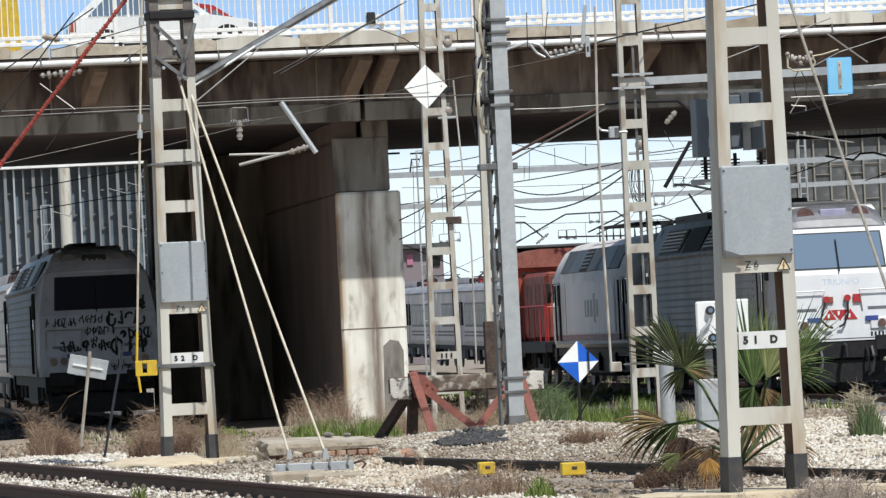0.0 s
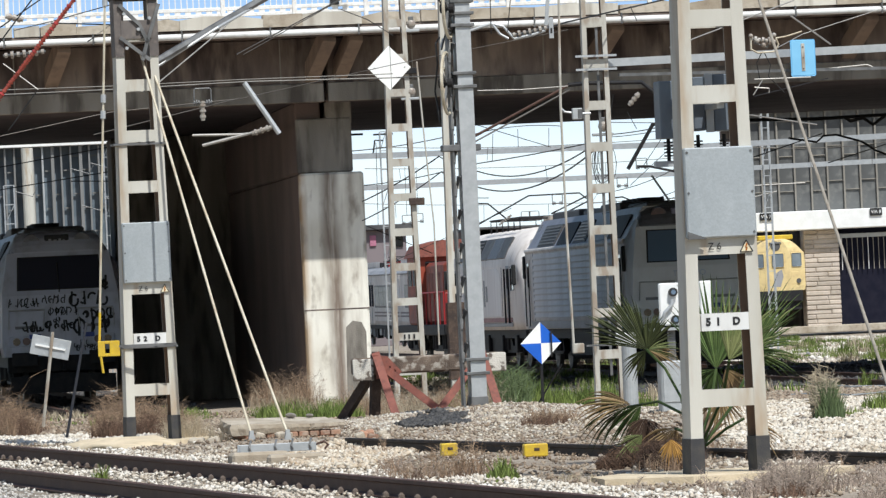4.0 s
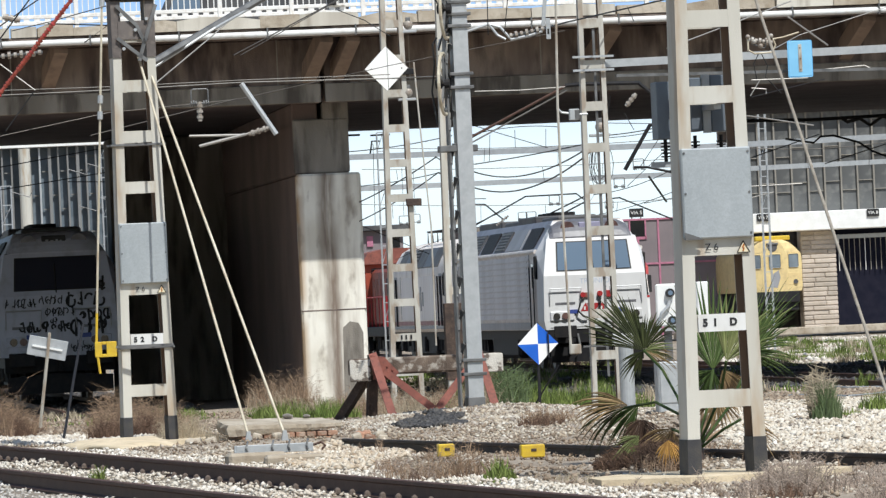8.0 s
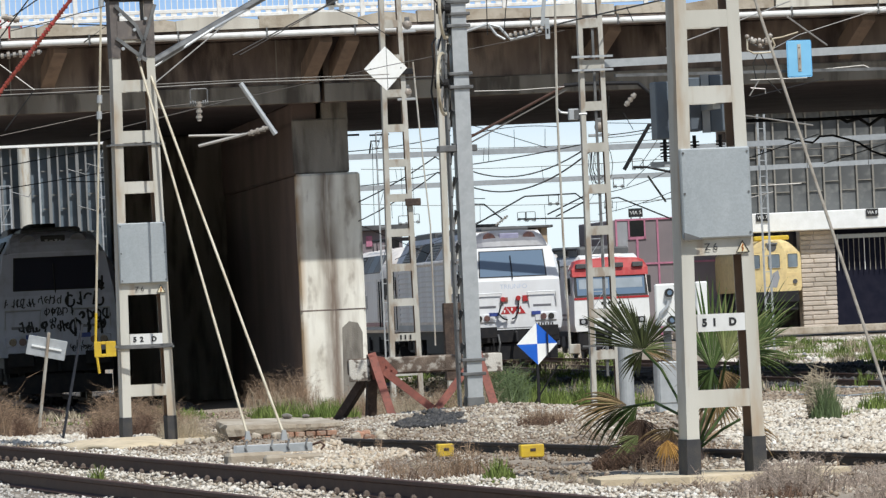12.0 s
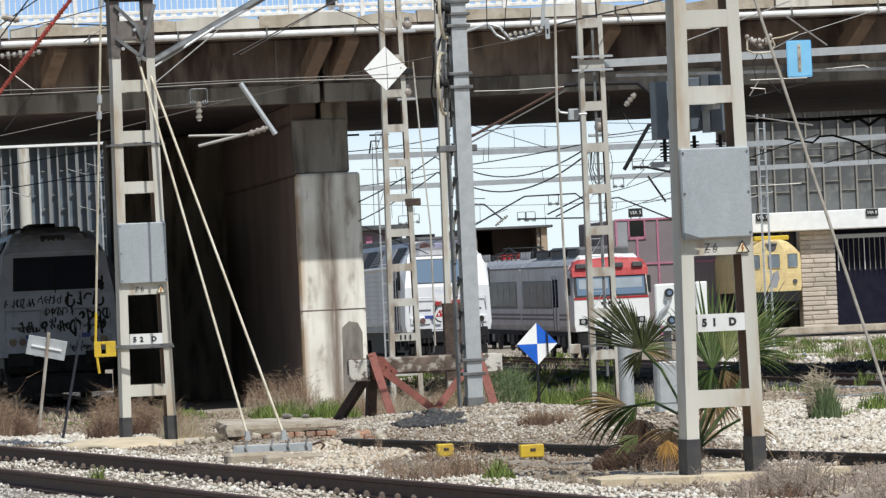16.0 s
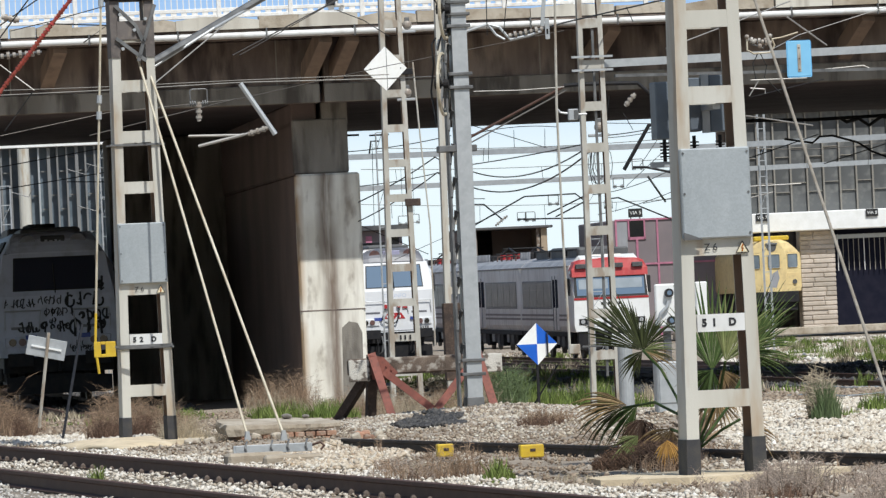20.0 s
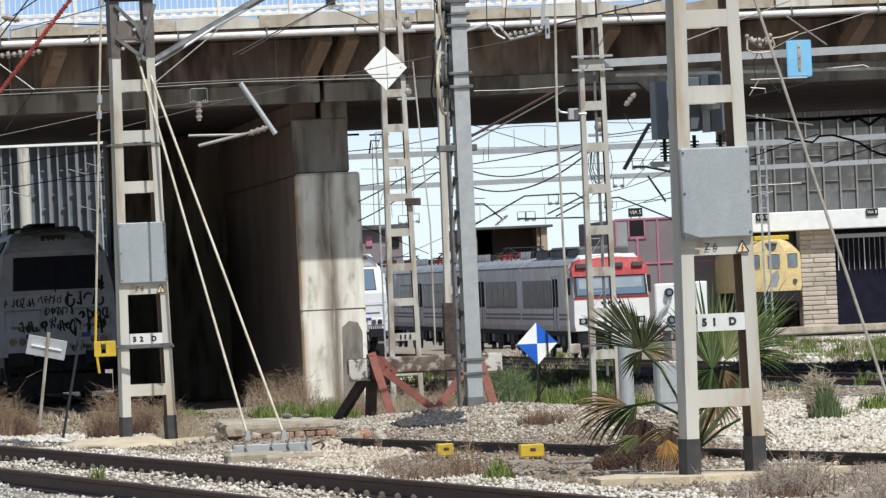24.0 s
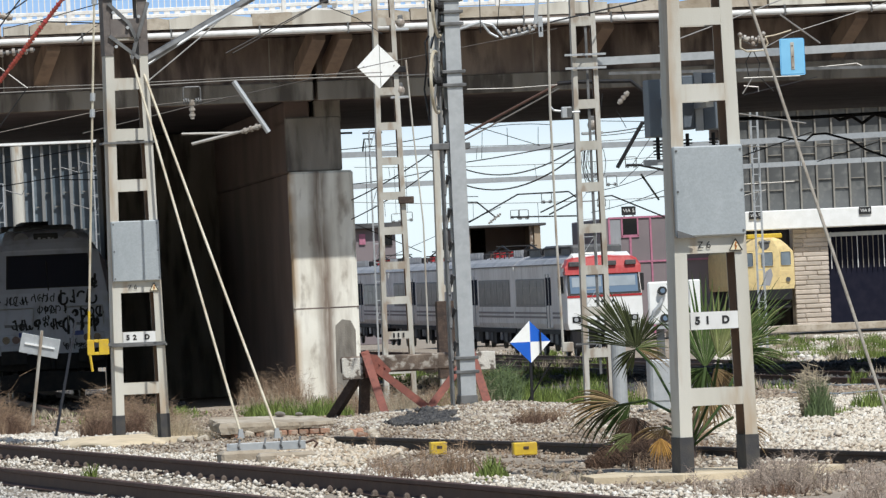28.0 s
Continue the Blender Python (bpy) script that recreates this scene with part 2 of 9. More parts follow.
WHITE_RAIL = mat("white_railing_paint", (0.8, 0.8, 0.79), 0.55, 0, (0.72, 0.7, 0.68), 4.0, (0.5, 0.36, 0.22), 14, 0.3, 0.05)
GREY_SIDE = mat("train_grey_paint", (0.7, 0.655, 0.625), 0.5, 0, (0.59, 0.54, 0.51), 1.2, (0.4, 0.33, 0.28), 3.0, 0.45, 0.04, streak=2.0)
GREY_LIGHT = mat("train_light_grey_paint", (0.33, 0.335, 0.36), 0.5, 0, (0.26, 0.265, 0.285), 1.2, (0.22, 0.2, 0.18), 5.0, 0.35, 0.04, streak=3.0)
ROOF_DARK = mat("train_roof_dark", (0.06, 0.06, 0.065), 0.6, 0, (0.1, 0.1, 0.1), 1.5, (0.16, 0.14, 0.12), 8, 0.3)
ROOF_BLUE = mat("train_roof_grey", (0.1, 0.105, 0.12), 0.5, 0, (0.07, 0.074, 0.085), 1.5, (0.06, 0.052, 0.05), 8, 0.4)
GLASS = glass("cab_glass", (0.14, 0.2, 0.28), 0.15, 0.35)
GLASS_DARK = glass("dark_glass", (0.012, 0.014, 0.017))
RED = mat("red_paint", (0.44, 0.026, 0.03), 0.5, 0, (0.36, 0.022, 0.026), 2.5)
ORANGE = mat("orange_paint", (0.33, 0.058, 0.028), 0.6, 0, (0.17, 0.036, 0.026), 2.0, (0.06, 0.035, 0.03), 3, 0.75)
BLUE = mat("blue_enamel", (0.012, 0.13, 0.62), 0.4, 0, (0.01, 0.11, 0.55), 3.0, bump=0.02)
SKY_BLUE = mat("pale_blue_enamel", (0.24, 0.56, 0.82), 0.45, 0, (0.21, 0.51, 0.77), 3.0, bump=0.02)
ENAMEL = mat("white_enamel", (0.92, 0.92, 0.9), 0.35, 0, (0.88, 0.87, 0.84), 4.0, (0.6, 0.52, 0.4), 16, 0.1, 0.01)
SLATE_BLUE = mat("royal_blue_panel", (0.05, 0.085, 0.33), 0.5, 0, (0.04, 0.065, 0.26), 4.0)
LAMP_BROWN = mat("brown_lamp_glass", (0.16, 0.085, 0.075), 0.3, 0, (0.1, 0.06, 0.06), 8.0)
BROW = mat("roof_brow_grey", (0.17, 0.17, 0.19), 0.42, 0, (0.12, 0.12, 0.135), 2.0, (0.08, 0.076, 0.074), 6, 0.5, spec=0.6)
YELLOW = mat("yellow_paint", (0.66, 0.46, 0.03), 0.5, 0, (0.56, 0.36, 0.03), 8.0, (0.35, 0.25, 0.1), 20, 0.3)
YELLOW_OLD = mat("faded_yellow_paint", (0.74, 0.58, 0.28), 0.6, 0, (0.66, 0.5, 0.24), 1.2, (0.4, 0.3, 0.18), 5, 0.45)
BLACK = mat("black_rubber", (0.015, 0.015, 0.016), 0.6, bump=0.0)
WOOD_OLD = mat("weathered_timber", (0.2, 0.15, 0.115), 0.9, 0, (0.09, 0.065, 0.05), 3.0, (0.5, 0.46, 0.4), 7.0, 0.7, 0.6, 50, edge3=(0.52, 0.62))
WOOD_FLAKE = mat("flaking_white_timber", (0.66, 0.63, 0.57), 0.85, 0, (0.5, 0.46, 0.4), 3.0, (0.1, 0.075, 0.06), 6.0, 0.9, 0.6, 40, edge3=(0.5, 0.56))
WOOD_DARK = mat("tarred_timber", (0.09, 0.06, 0.045), 0.9, 0, (0.05, 0.035, 0.03), 4.0, (0.16, 0.11, 0.08), 20, 0.5, 0.6, 40)
SOIL = mat("stony_soil", (0.34, 0.28, 0.22), 0.95, 0, (0.23, 0.185, 0.14), 0.9, (0.48, 0.42, 0.35), 16, 0.7, 1.0, 22)
STONE = stone_mat("pale_ballast", [(0.2, 0.155, 0.12), (0.4, 0.34, 0.27), (0.56, 0.49, 0.4), (0.36, 0.32, 0.29), (0.62, 0.57, 0.49), (0.7, 0.67, 0.6)])
STONE_CREAM = stone_mat("cream_ballast", [(0.5, 0.43, 0.35), (0.7, 0.64, 0.55), (0.8, 0.75, 0.66), (0.64, 0.57, 0.48), (0.86, 0.82, 0.75)])
STONE_TAN = stone_mat("tan_rubble", [(0.5, 0.39, 0.28), (0.68, 0.6, 0.49), (0.38, 0.29, 0.21), (0.76, 0.71, 0.62), (0.58, 0.49, 0.38)])
STONE_GREY = stone_mat("grey_ballast", [(0.3, 0.275, 0.25), (0.5, 0.48, 0.45), (0.62, 0.6, 0.57), (0.42, 0.39, 0.35), (0.72, 0.7, 0.67)])
STONE_BROWN = stone_mat("brown_rubble", [(0.15, 0.11, 0.085), (0.28, 0.215, 0.16), (0.4, 0.33, 0.255), (0.22, 0.17, 0.13), (0.5, 0.43, 0.35)])
STONE_BLACK = mat("black_and_shaded_ballast", (0.05, 0.048, 0.05), 0.7, 0, (0.08, 0.075, 0.07), 4.0, bump=0.2, per_island=0.4)
DRY = mat("dry_stems", (0.235, 0.155, 0.1), 0.9, 0, (0.33, 0.235, 0.16), 3.0, bump=0, per_island=0.6)
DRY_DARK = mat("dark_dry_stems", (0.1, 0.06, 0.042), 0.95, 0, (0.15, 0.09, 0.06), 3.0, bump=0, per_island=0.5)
STRAW = mat("straw_stems", (0.40, 0.34, 0.25), 0.9, 0, (0.32, 0.26, 0.18), 3.0, bump=0, per_island=0.4)
GRASS = mat("green_blades", (0.095, 0.135, 0.034), 0.75, 0, (0.17, 0.21, 0.06), 2.0, bump=0, per_island=0.65, spec=0.15)
GRASS_GREY = mat("grey_green_blades", (0.12, 0.16, 0.07), 0.7, 0, (0.09, 0.13, 0.05), 2.0, bump=0, per_island=0.4)
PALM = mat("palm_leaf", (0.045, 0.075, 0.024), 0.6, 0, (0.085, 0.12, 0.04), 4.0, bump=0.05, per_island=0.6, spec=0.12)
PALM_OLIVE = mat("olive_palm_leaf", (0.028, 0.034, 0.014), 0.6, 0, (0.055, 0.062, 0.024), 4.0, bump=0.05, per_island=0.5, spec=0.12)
# brighter copy of the leaf green, sunlight put into its colour
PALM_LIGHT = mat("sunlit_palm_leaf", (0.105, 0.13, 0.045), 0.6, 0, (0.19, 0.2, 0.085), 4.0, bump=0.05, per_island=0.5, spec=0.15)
FACE_GREY = mat("sprayed_grey_front", (0.5, 0.525, 0.62), 0.5, 0, (0.43, 0.45, 0.53), 1.0, (0.24, 0.23, 0.24), 4.0, 0.4, 0.03, streak=2.0)
PALM_DRY = mat("dry_palm_leaf", (0.32, 0.225, 0.115), 0.75, 0, (0.2, 0.135, 0.075), 4.0, bump=0.05, per_island=0.6, spec=0.15)
GALV_PANEL = spangled("spangled_zinc_panel", (0.44, 0.47, 0.49), (0.37, 0.4, 0.42))
PANEL_PALE = mat("pale_side_panel", (0.8, 0.76, 0.75), 0.45, 0, (0.72, 0.67, 0.66), 0.9, (0.5, 0.44, 0.42), 2.5, 0.4, 0.02, streak=6.0, edge3=(0.5, 0.68))
STRIPE_PLUM = mat("dull_plum_stripe", (0.34, 0.17, 0.17), 0.6, 0, (0.42, 0.24, 0.23), 2.0)
ROOF_SLATE = mat("slate_blue_roof", (0.4, 0.4, 0.42), 0.5, 0, (0.29, 0.29, 0.31), 1.2, (0.11, 0.1, 0.1), 4.0, 0.5, 0.03, streak=3.0)
RUST_SHADE = mat("rust_and_shade_brown", (0.26, 0.18, 0.13), 0.85, 0.1, (0.34, 0.24, 0.17), 3.0, (0.42, 0.36, 0.28), 6.0, 0.4, 0.2, 60, streak=4.0)
RED_FADED = mat("faded_red_hood", (0.5, 0.055, 0.055), 0.5, 0, (0.42, 0.045, 0.045), 1.8, (0.55, 0.2, 0.18), 6.0, 0.3, 0.02)
# darker copy of the cab glass, the bridge's shade set in its base colour
SCREEN_BLUE = glass("shaded_screen_glass", (0.03, 0.032, 0.046), 0.2, 0.4)
LOCO_ROOF = mat("lilac_grey_roof", (0.25, 0.255, 0.31), 0.45, 0, (0.19, 0.195, 0.24), 1.5, (0.14, 0.13, 0.13), 5.0, 0.5, 0.03)
PLATE_WHITE = mat("chalky_number_board", (0.72, 0.72, 0.71), 0.6, 0, (0.63, 0.62, 0.6), 4.0, (0.42, 0.4, 0.37), 9.0, 0.35, 0.02, streak=3.0)
# grey of the parked flank, darkened so the bridge's shade sits in the paint
FLANK_SHADE = mat("shaded_grey_flank", (0.14, 0.145, 0.175), 0.55, 0, (0.1, 0.105, 0.125), 1.2, (0.2, 0.19, 0.18), 4.0, 0.35, 0.03, streak=3.0)
SCREEN_GREY = mat("grey_sun_blind", (0.3, 0.34, 0.38), 0.6, 0, (0.24, 0.28, 0.31), 2.0, bump=0)
CAB_WHITE = mat("chalky_cab_white", (0.76, 0.765, 0.78), 0.45, 0, (0.7, 0.7, 0.71), 1.6, (0.5, 0.47, 0.43), 5.0, 0.2, 0.02, streak=3.0)
INK = mat("black_ink", (0.02, 0.02, 0.022), 0.7, bump=0)
WIRE = mat("copper_wire_weathered", (0.10, 0.09, 0.08), 0.5, 0.5, bump=0)
WIRE_MID = mat("dull_steel_wire", (0.2, 0.19, 0.175), 0.5, 0.4, bump=0)
WIRE_PALE = mat("steel_wire", (0.46, 0.44, 0.41), 0.5, 0.4, bump=0)
PORCELAIN = mat("insulator_porcelain", (0.40, 0.37, 0.33), 0.35, 0, (0.27, 0.22, 0.18), 8, bump=0)


# ---- mesh helpers ----
def thing(name, label, category, at=(0, 0, 0), turn=0.0, group="", kind="", base=None):
    ob = new(name)
    ob.empty_display_size = 0.1
    ob.matrix_world = (base or Matrix()) @ pose(*at, 0, 0, turn)
    return tagged(ob, label, category, group, kind)


def part(name, bm, material, parent=None, label="", smooth=False):
    me = bpy.data.meshes.new(name)
    bmesh.ops.recalc_face_normals(bm, faces=bm.faces)
    bm.to_mesh(me)
    bm.free()
    for m in (material if isinstance(material, (list, tuple)) else [material]):
        me.materials.append(m)
    if smooth:
        me.shade_smooth()
    ob = new(name, me)
    if parent:
        ob.parent = parent
    if label:
        ob["label"] = label
    return ob


def box(bm, lo, hi, bevel=0.0, m=None, mi=0):
    r = bmesh.ops.create_cube(bm, size=1)
    vs = r["verts"]
    for v in vs:
        v.co = Vector([lo[i] + (hi[i] - lo[i]) * (v.co[i] + 0.5) for i in range(3)])
    fs = list({f for v in vs for f in v.link_faces})
    if bevel:
        e = list({e for v in vs for e in v.link_edges})
        r = bmesh.ops.bevel(bm, geom=e, offset=bevel, segments=1, affect="EDGES", profile=0.5)
        fs = r["faces"]
        vs = list({v for f in fs for v in f.verts})
    if m:
        bmesh.ops.transform(bm, matrix=m, verts=list(set(vs)))
    for f in {f for v in vs for f in v.link_faces}:
        f.material_index = mi
    return vs


def boxed(lo, hi, bevel=0.0, m=None):
    bm = bmesh.new()
    box(bm, lo, hi, bevel, m)
    return bm


def rod(bm, a, b, r, sides=8, r2=None):
    a, b = Vector(a), Vector(b)
    d = b - a
    m = Matrix.Translation((a + b) / 2) @ d.to_track_quat("Z", "Y").to_matrix().to_4x4()
    return bmesh.ops.create_cone(bm, cap_ends=True, segments=sides, radius1=r, radius2=r if r2 is None else r2, depth=d.length, matrix=m)["verts"]


def rods(pairs, r, sides=8):
    bm = bmesh.new()
    for a, b in pairs:
        rod(bm, a, b, r, sides)
    return bm


def beam(bm, a, b, w, h, up=(0, 0, 1), bevel=0.0):
    """A square bar from a to b, w wide and h high."""
    a, b = Vector(a), Vector(b)
    d = b - a
    z = d.normalized()
    x = Vector(up).cross(z)
    if x.length < 1e-4:
        x = Vector((1, 0, 0))
    x.normalize()
    y = z.cross(x)
    m = Matrix((x, y, z)).transposed().to_4x4()
    m.translation = (a + b) / 2
    return box(bm, (-w / 2, -h / 2, -d.length / 2), (w / 2, h / 2, d.length / 2), bevel, m)


def tube(bm, pts, r, sides=6):
    """A round line through the points, mitred."""
    pts = [Vector(p) for p in pts]
    rings = []
    side = None
    for i, p in enumerate(pts):
        d = (pts[min(i + 1, len(pts) - 1)] - pts[max(i - 1, 0)]).normalized()
        if side is None:
            side = d.cross(Vector((0.0, 0.0, 1.0) if abs(d.z) < 0.9 else (1.0, 0.0, 0.0))).normalized()
        side = (side - d * side.dot(d)).normalized()
        u = d.cross(side)
        rings.append([bm.verts.new(p + (side * math.cos(k * 2 * math.pi / sides) + u * math.sin(k * 2 * math.pi / sides)) * r) for k in range(sides)])
    for a, b in zip(rings, rings[1:]):
        for k in range(sides):
            bm.faces.new((a[k], a[(k + 1) % sides], b[(k + 1) % sides], b[k]))
    bm.faces.new(rings[0][::-1])
    bm.faces.new(rings[-1])


def tubed(lines, r, sides=6):
    bm = bmesh.new()
    for p in lines:
        tube(bm, p, r, sides)
    return bm


def sag(a, b, drop, n=10):
    a, b = Vector(a), Vector(b)
    return [a.lerp(b, i / n) - Vector((0, 0, drop * 4 * (i / n) * (1 - i / n))) for i in range(n + 1)]


def loft(bm, rings, caps=True, mi=0):
    vs = [[bm.verts.new(p) for p in r] for r in rings]
    n = len(vs[0])
    fs = []
    for a, b in zip(vs, vs[1:]):
        for k in range(n):
            fs.append(bm.faces.new((a[k], a[(k + 1) % n], b[(k + 1) % n], b[k])))
    if caps:
        fs += [bm.faces.new(vs[0][::-1]), bm.faces.new(vs[-1])]
    for f in fs:
        f.material_index = mi
    return vs


def prism(bm, outline, axis, lo, hi, mi=0):
    """An outline of (a, b) pairs drawn out along axis 'x', 'y' or 'z'."""
    def p(a, b, c):
        return {"x": (c, a, b), "y": (a, c, b), "z": (a, b, c)}[axis]
    return loft(bm, [[p(a, b, lo) for a, b in outline], [p(a, b, hi) for a, b in outline]], True, mi)


def prismed(outline, axis, lo, hi):
    bm = bmesh.new()
    prism(bm, outline, axis, lo, hi)
    return bm


def lettering(text, size, m, material, parent, name="lettering", depth=0.002, bold=0.0):
    cu = bpy.data.curves.new(name, "FONT")
    cu.offset = bold
    cu.body, cu.size, cu.extrude, cu.align_x, cu.align_y = text, size, depth, "CENTER", "CENTER"
    ob = bpy.data.objects.new("tmp", cu)
    me = bpy.data.meshes.new_from_object(ob)
    bpy.data.objects.remove(ob)
    me.materials.clear()
    me.materials.append(material)
    o = new(name, me)
    o.parent = parent
    o.matrix_local = m
    return o


# ---- ground ----
def ramp(v, pts):
    for (a, p), (b, q) in zip(pts, pts[1:]):
        if v <= b:
            k = max(0.0, (v - a) / (b - a))
            return p + (q - p) * k
    return pts[-1][1]


def ground_z(x, y):
    z = ramp(y, [(30, -0.30), (45, -0.20), (78, -0.22), (92, -0.33), (112, -0.62), (130, -0.72), (170, -0.76), (230, -1.02), (400, -1.1)])
    # gravel heap in front of the buffer stop
    z += 0.16 * math.exp(-((x - 0.6) / 1.6) ** 2 - ((y - 89.0) / 4.0) ** 2)
    z += 0.05 * noise.noise((x * 0.7, y * 0.25, 0)) + 0.03 * noise.noise((x * 2.1, y * 0.9, 3.0))
    return z


def make_ground():
    xs = sorted(set([-2500, -1200, -600, -300, -150, -80, -50, -30] + [round(-20 + 0.4 * i, 2) for i in range(126)] + [34, 40, 50, 70, 110, 180, 300, 600, 1200, 2500]))
    ys = sorted(set([-1500, -500, -150, -50, 0, 15, 25] + [30 + 0.5 * i for i in range(200)] + [130 + 4 * i for i in range(60)] + [380, 450, 600, 900, 1500, 3000, 4500]))
    co = [(x, y, ground_z(x, y)) for y in ys for x in xs]
    n = len(xs)
    fa = [(j * n + i, j * n + i + 1, (j + 1) * n + i + 1, (j + 1) * n + i) for j in range(len(ys) - 1) for i in range(n - 1)]
    me = bpy.data.meshes.new("ground")
    me.from_pydata(co, [], fa)
    me.materials.append(SOIL)
    me.shade_smooth()
    return tagged(new("ground", me), "stony pale soil of a railway yard", "ground", kind="structure")


make_ground()

# ---- running rails ----
RAIL = [(-0.07, 0), (0.07, 0), (0.07, 0.012), (0.012, 0.03), (0.012, 0.115), (0.036, 0.128), (0.036, 0.155), (0.026, 0.16), (-0.026, 0.16), (-0.036, 0.155), (-0.036, 0.128), (-0.012, 0.115), (-0.012, 0.03), (-0.07, 0.012)]


def rail_bar(name, parent, a, b, top, material=RUST_RAIL, dz=0.0):
    a, b = Vector((*a, top - 0.16)), Vector((*b, top - 0.16 + dz))
    d = (b - a).normalized()
    nrm = Vector((d.y, -d.x, 0))
    bm = bmesh.new()
    loft(bm, [[p + nrm * x + Vector((0, 0, z)) for x, z in RAIL] for p in (a, b)])
    return part(name, bm, material, parent)


NEAR_DIR = Vector((-0.221, 0.975, 0)).normalized()
NEAR_SIDE = Vector((-NEAR_DIR.y, NEAR_DIR.x, 0))
NEAR_P = Vector((-0.10, 46.7, 0))


def near_at(along, across=0.0, z=0.0):
    p = NEAR_P + NEAR_DIR * along + NEAR_SIDE * across
    return Vector((p.x, p.y, z))


near_track = thing("near_track", "rusty running rails on sleepers in pale ballast", "railway track", kind="structure")
for off in (0.0, 1.668):
    rail_bar("rail", near_track, near_at(-22, off)[:2], near_at(60, off)[:2], 0.0)
for k in range(-30, 95):
    o = part("sleeper", boxed((-0.45, -0.12, -0.4), (2.1, 0.12, -0.17), 0.02), SLEEPER, near_track) if k == -30 else new("sleeper", sleeper.data)
    sleeper = o
    o.parent = near_track
    o.matrix_world = Matrix.Translation(near_at(k * 0.6)) @ Matrix((NEAR_SIDE, NEAR_DIR, (0, 0, 1))).transposed().to_4x4()
clip = None
for k in range(-30, 95):
    for off, sg in ((0.0, -1), (0.0, 1), (1.668, -1)):
        if clip is None:
            bm = bmesh.new()
            box(bm, (-0.036, -0.03, -0.16), (0.036, 0.03, -0.138), 0.01)
            rod(bm, (0.0, 0, -0.14), (0.0, 0, -0.118), 0.03, 8, 0.028)
            rod(bm, (0.0, 0, -0.118), (0.0, 0, -0.1), 0.026, 8, 0.01)
            o = part("rail_clip", bm, CLIP, near_track)
            clip = o.data
        else:
            o = new("rail_clip", clip)
            o.parent = near_track
        o.matrix_world = Matrix.Translation(near_at(k * 0.6, off + sg * 0.085)) @ Matrix((NEAR_SIDE, NEAR_DIR, (0, 0, 1))).transposed().to_4x4()


def far_track(x, y0, y1, top=-0.5, name="yard_track"):
    t = thing(name, "rusty yard track with sleepers, partly overgrown", "railway track", kind="structure", base=B)
    for off in (-0.834, 0.834):
        bm = bmesh.new()
        loft(bm, [[(x + off + a, y, top - 0.16 + z) for a, z in RAIL] for y in (y0, y1)])
        part("rail", bm, RUST_RAIL, t)
    bm = bmesh.new()
    for k in range(int((y1 - y0) / 0.6)):
        box(bm, (x - 1.3, y0 + k * 0.6, top - 0.36), (x + 1.3, y0 + k * 0.6 + 0.25, top - 0.165))
    tagged(part("sleepers", bm, WOOD_DARK, t), kind="stuff")
    return t


LOCO_X, EMU_X, OLD_X = 23.4, 31.8, 7.5
far_track(LOCO_X, 95, 320)
far_track(EMU_X, 205, 330, -0.88)
far_track(OLD_X, 130, 330)
far_track(27.7, 150, 330, -0.6)

# ---- road bridge over the yard ----
SOFFIT = 6.13
FACE_Y, BACK_Y, EDGE_Y = 133.9, 158.8, 131.9
bridge = thing("road_bridge", "weathered brown concrete road bridge on a wall pier", "bridge", base=B)
JOINT = 13.02  # the two spans meet over the pier
for a, b in ((-620, JOINT - 0.05), (JOINT + 0.05, 480)):
    part("front_girder", boxed((a, FACE_Y, SOFFIT), (b, FACE_Y + 0.6, 7.585), 0.03), CONCRETE, bridge, "brown streaked concrete girder")
    part("lower_flange", boxed((a, FACE_Y - 0.06, SOFFIT - 0.003), (b, FACE_Y - 0.002, SOFFIT + 0.42), 0.015), CONCRETE_GREY, bridge, "grey lower band of the girder")
# slab darker than the girders, with the underside's shade in its colour
part("deck_slab", boxed((-620, FACE_Y + 0.6, SOFFIT + 0.06), (480, BACK_Y - 0.5, 7.57)), CONCRETE_SHADE, bridge)
part("back_girder", boxed((-620, BACK_Y - 0.5, 6.2), (480, BACK_Y, 7.585), 0.03), CONCRETE, bridge)
part("walkway_slab", boxed((-620, EDGE_Y, 7.59), (480, BACK_Y + 0.3, 7.75), 0.03), CONCRETE, bridge)
# added strip that stops sun slipping between pipe and slab onto the pier
part("light_gap_beam", boxed((-620, EDGE_Y + 0.02, 7.52), (480, EDGE_Y + 0.3, 7.588), 0.01), CONCRETE, bridge)
bm = bmesh.new()
rod(bm, (-620, EDGE_Y - 0.1, 7.61), (480, EDGE_Y - 0.1, 7.61), 0.072, 14)
part("drain_pipe", bm, PIPE_WHITE, bridge, "pale grey service pipe", True)
for k in range(30):
    x = -12 + k * 1.97
    part("pipe_hook", boxed((x - 0.015, EDGE_Y - 0.19, 7.52), (x + 0.015, EDGE_Y - 0.02, 7.76)), GALV_DARK, bridge)
# broken edge of the walkway
ernd = random.Random(21)
x = -13.0
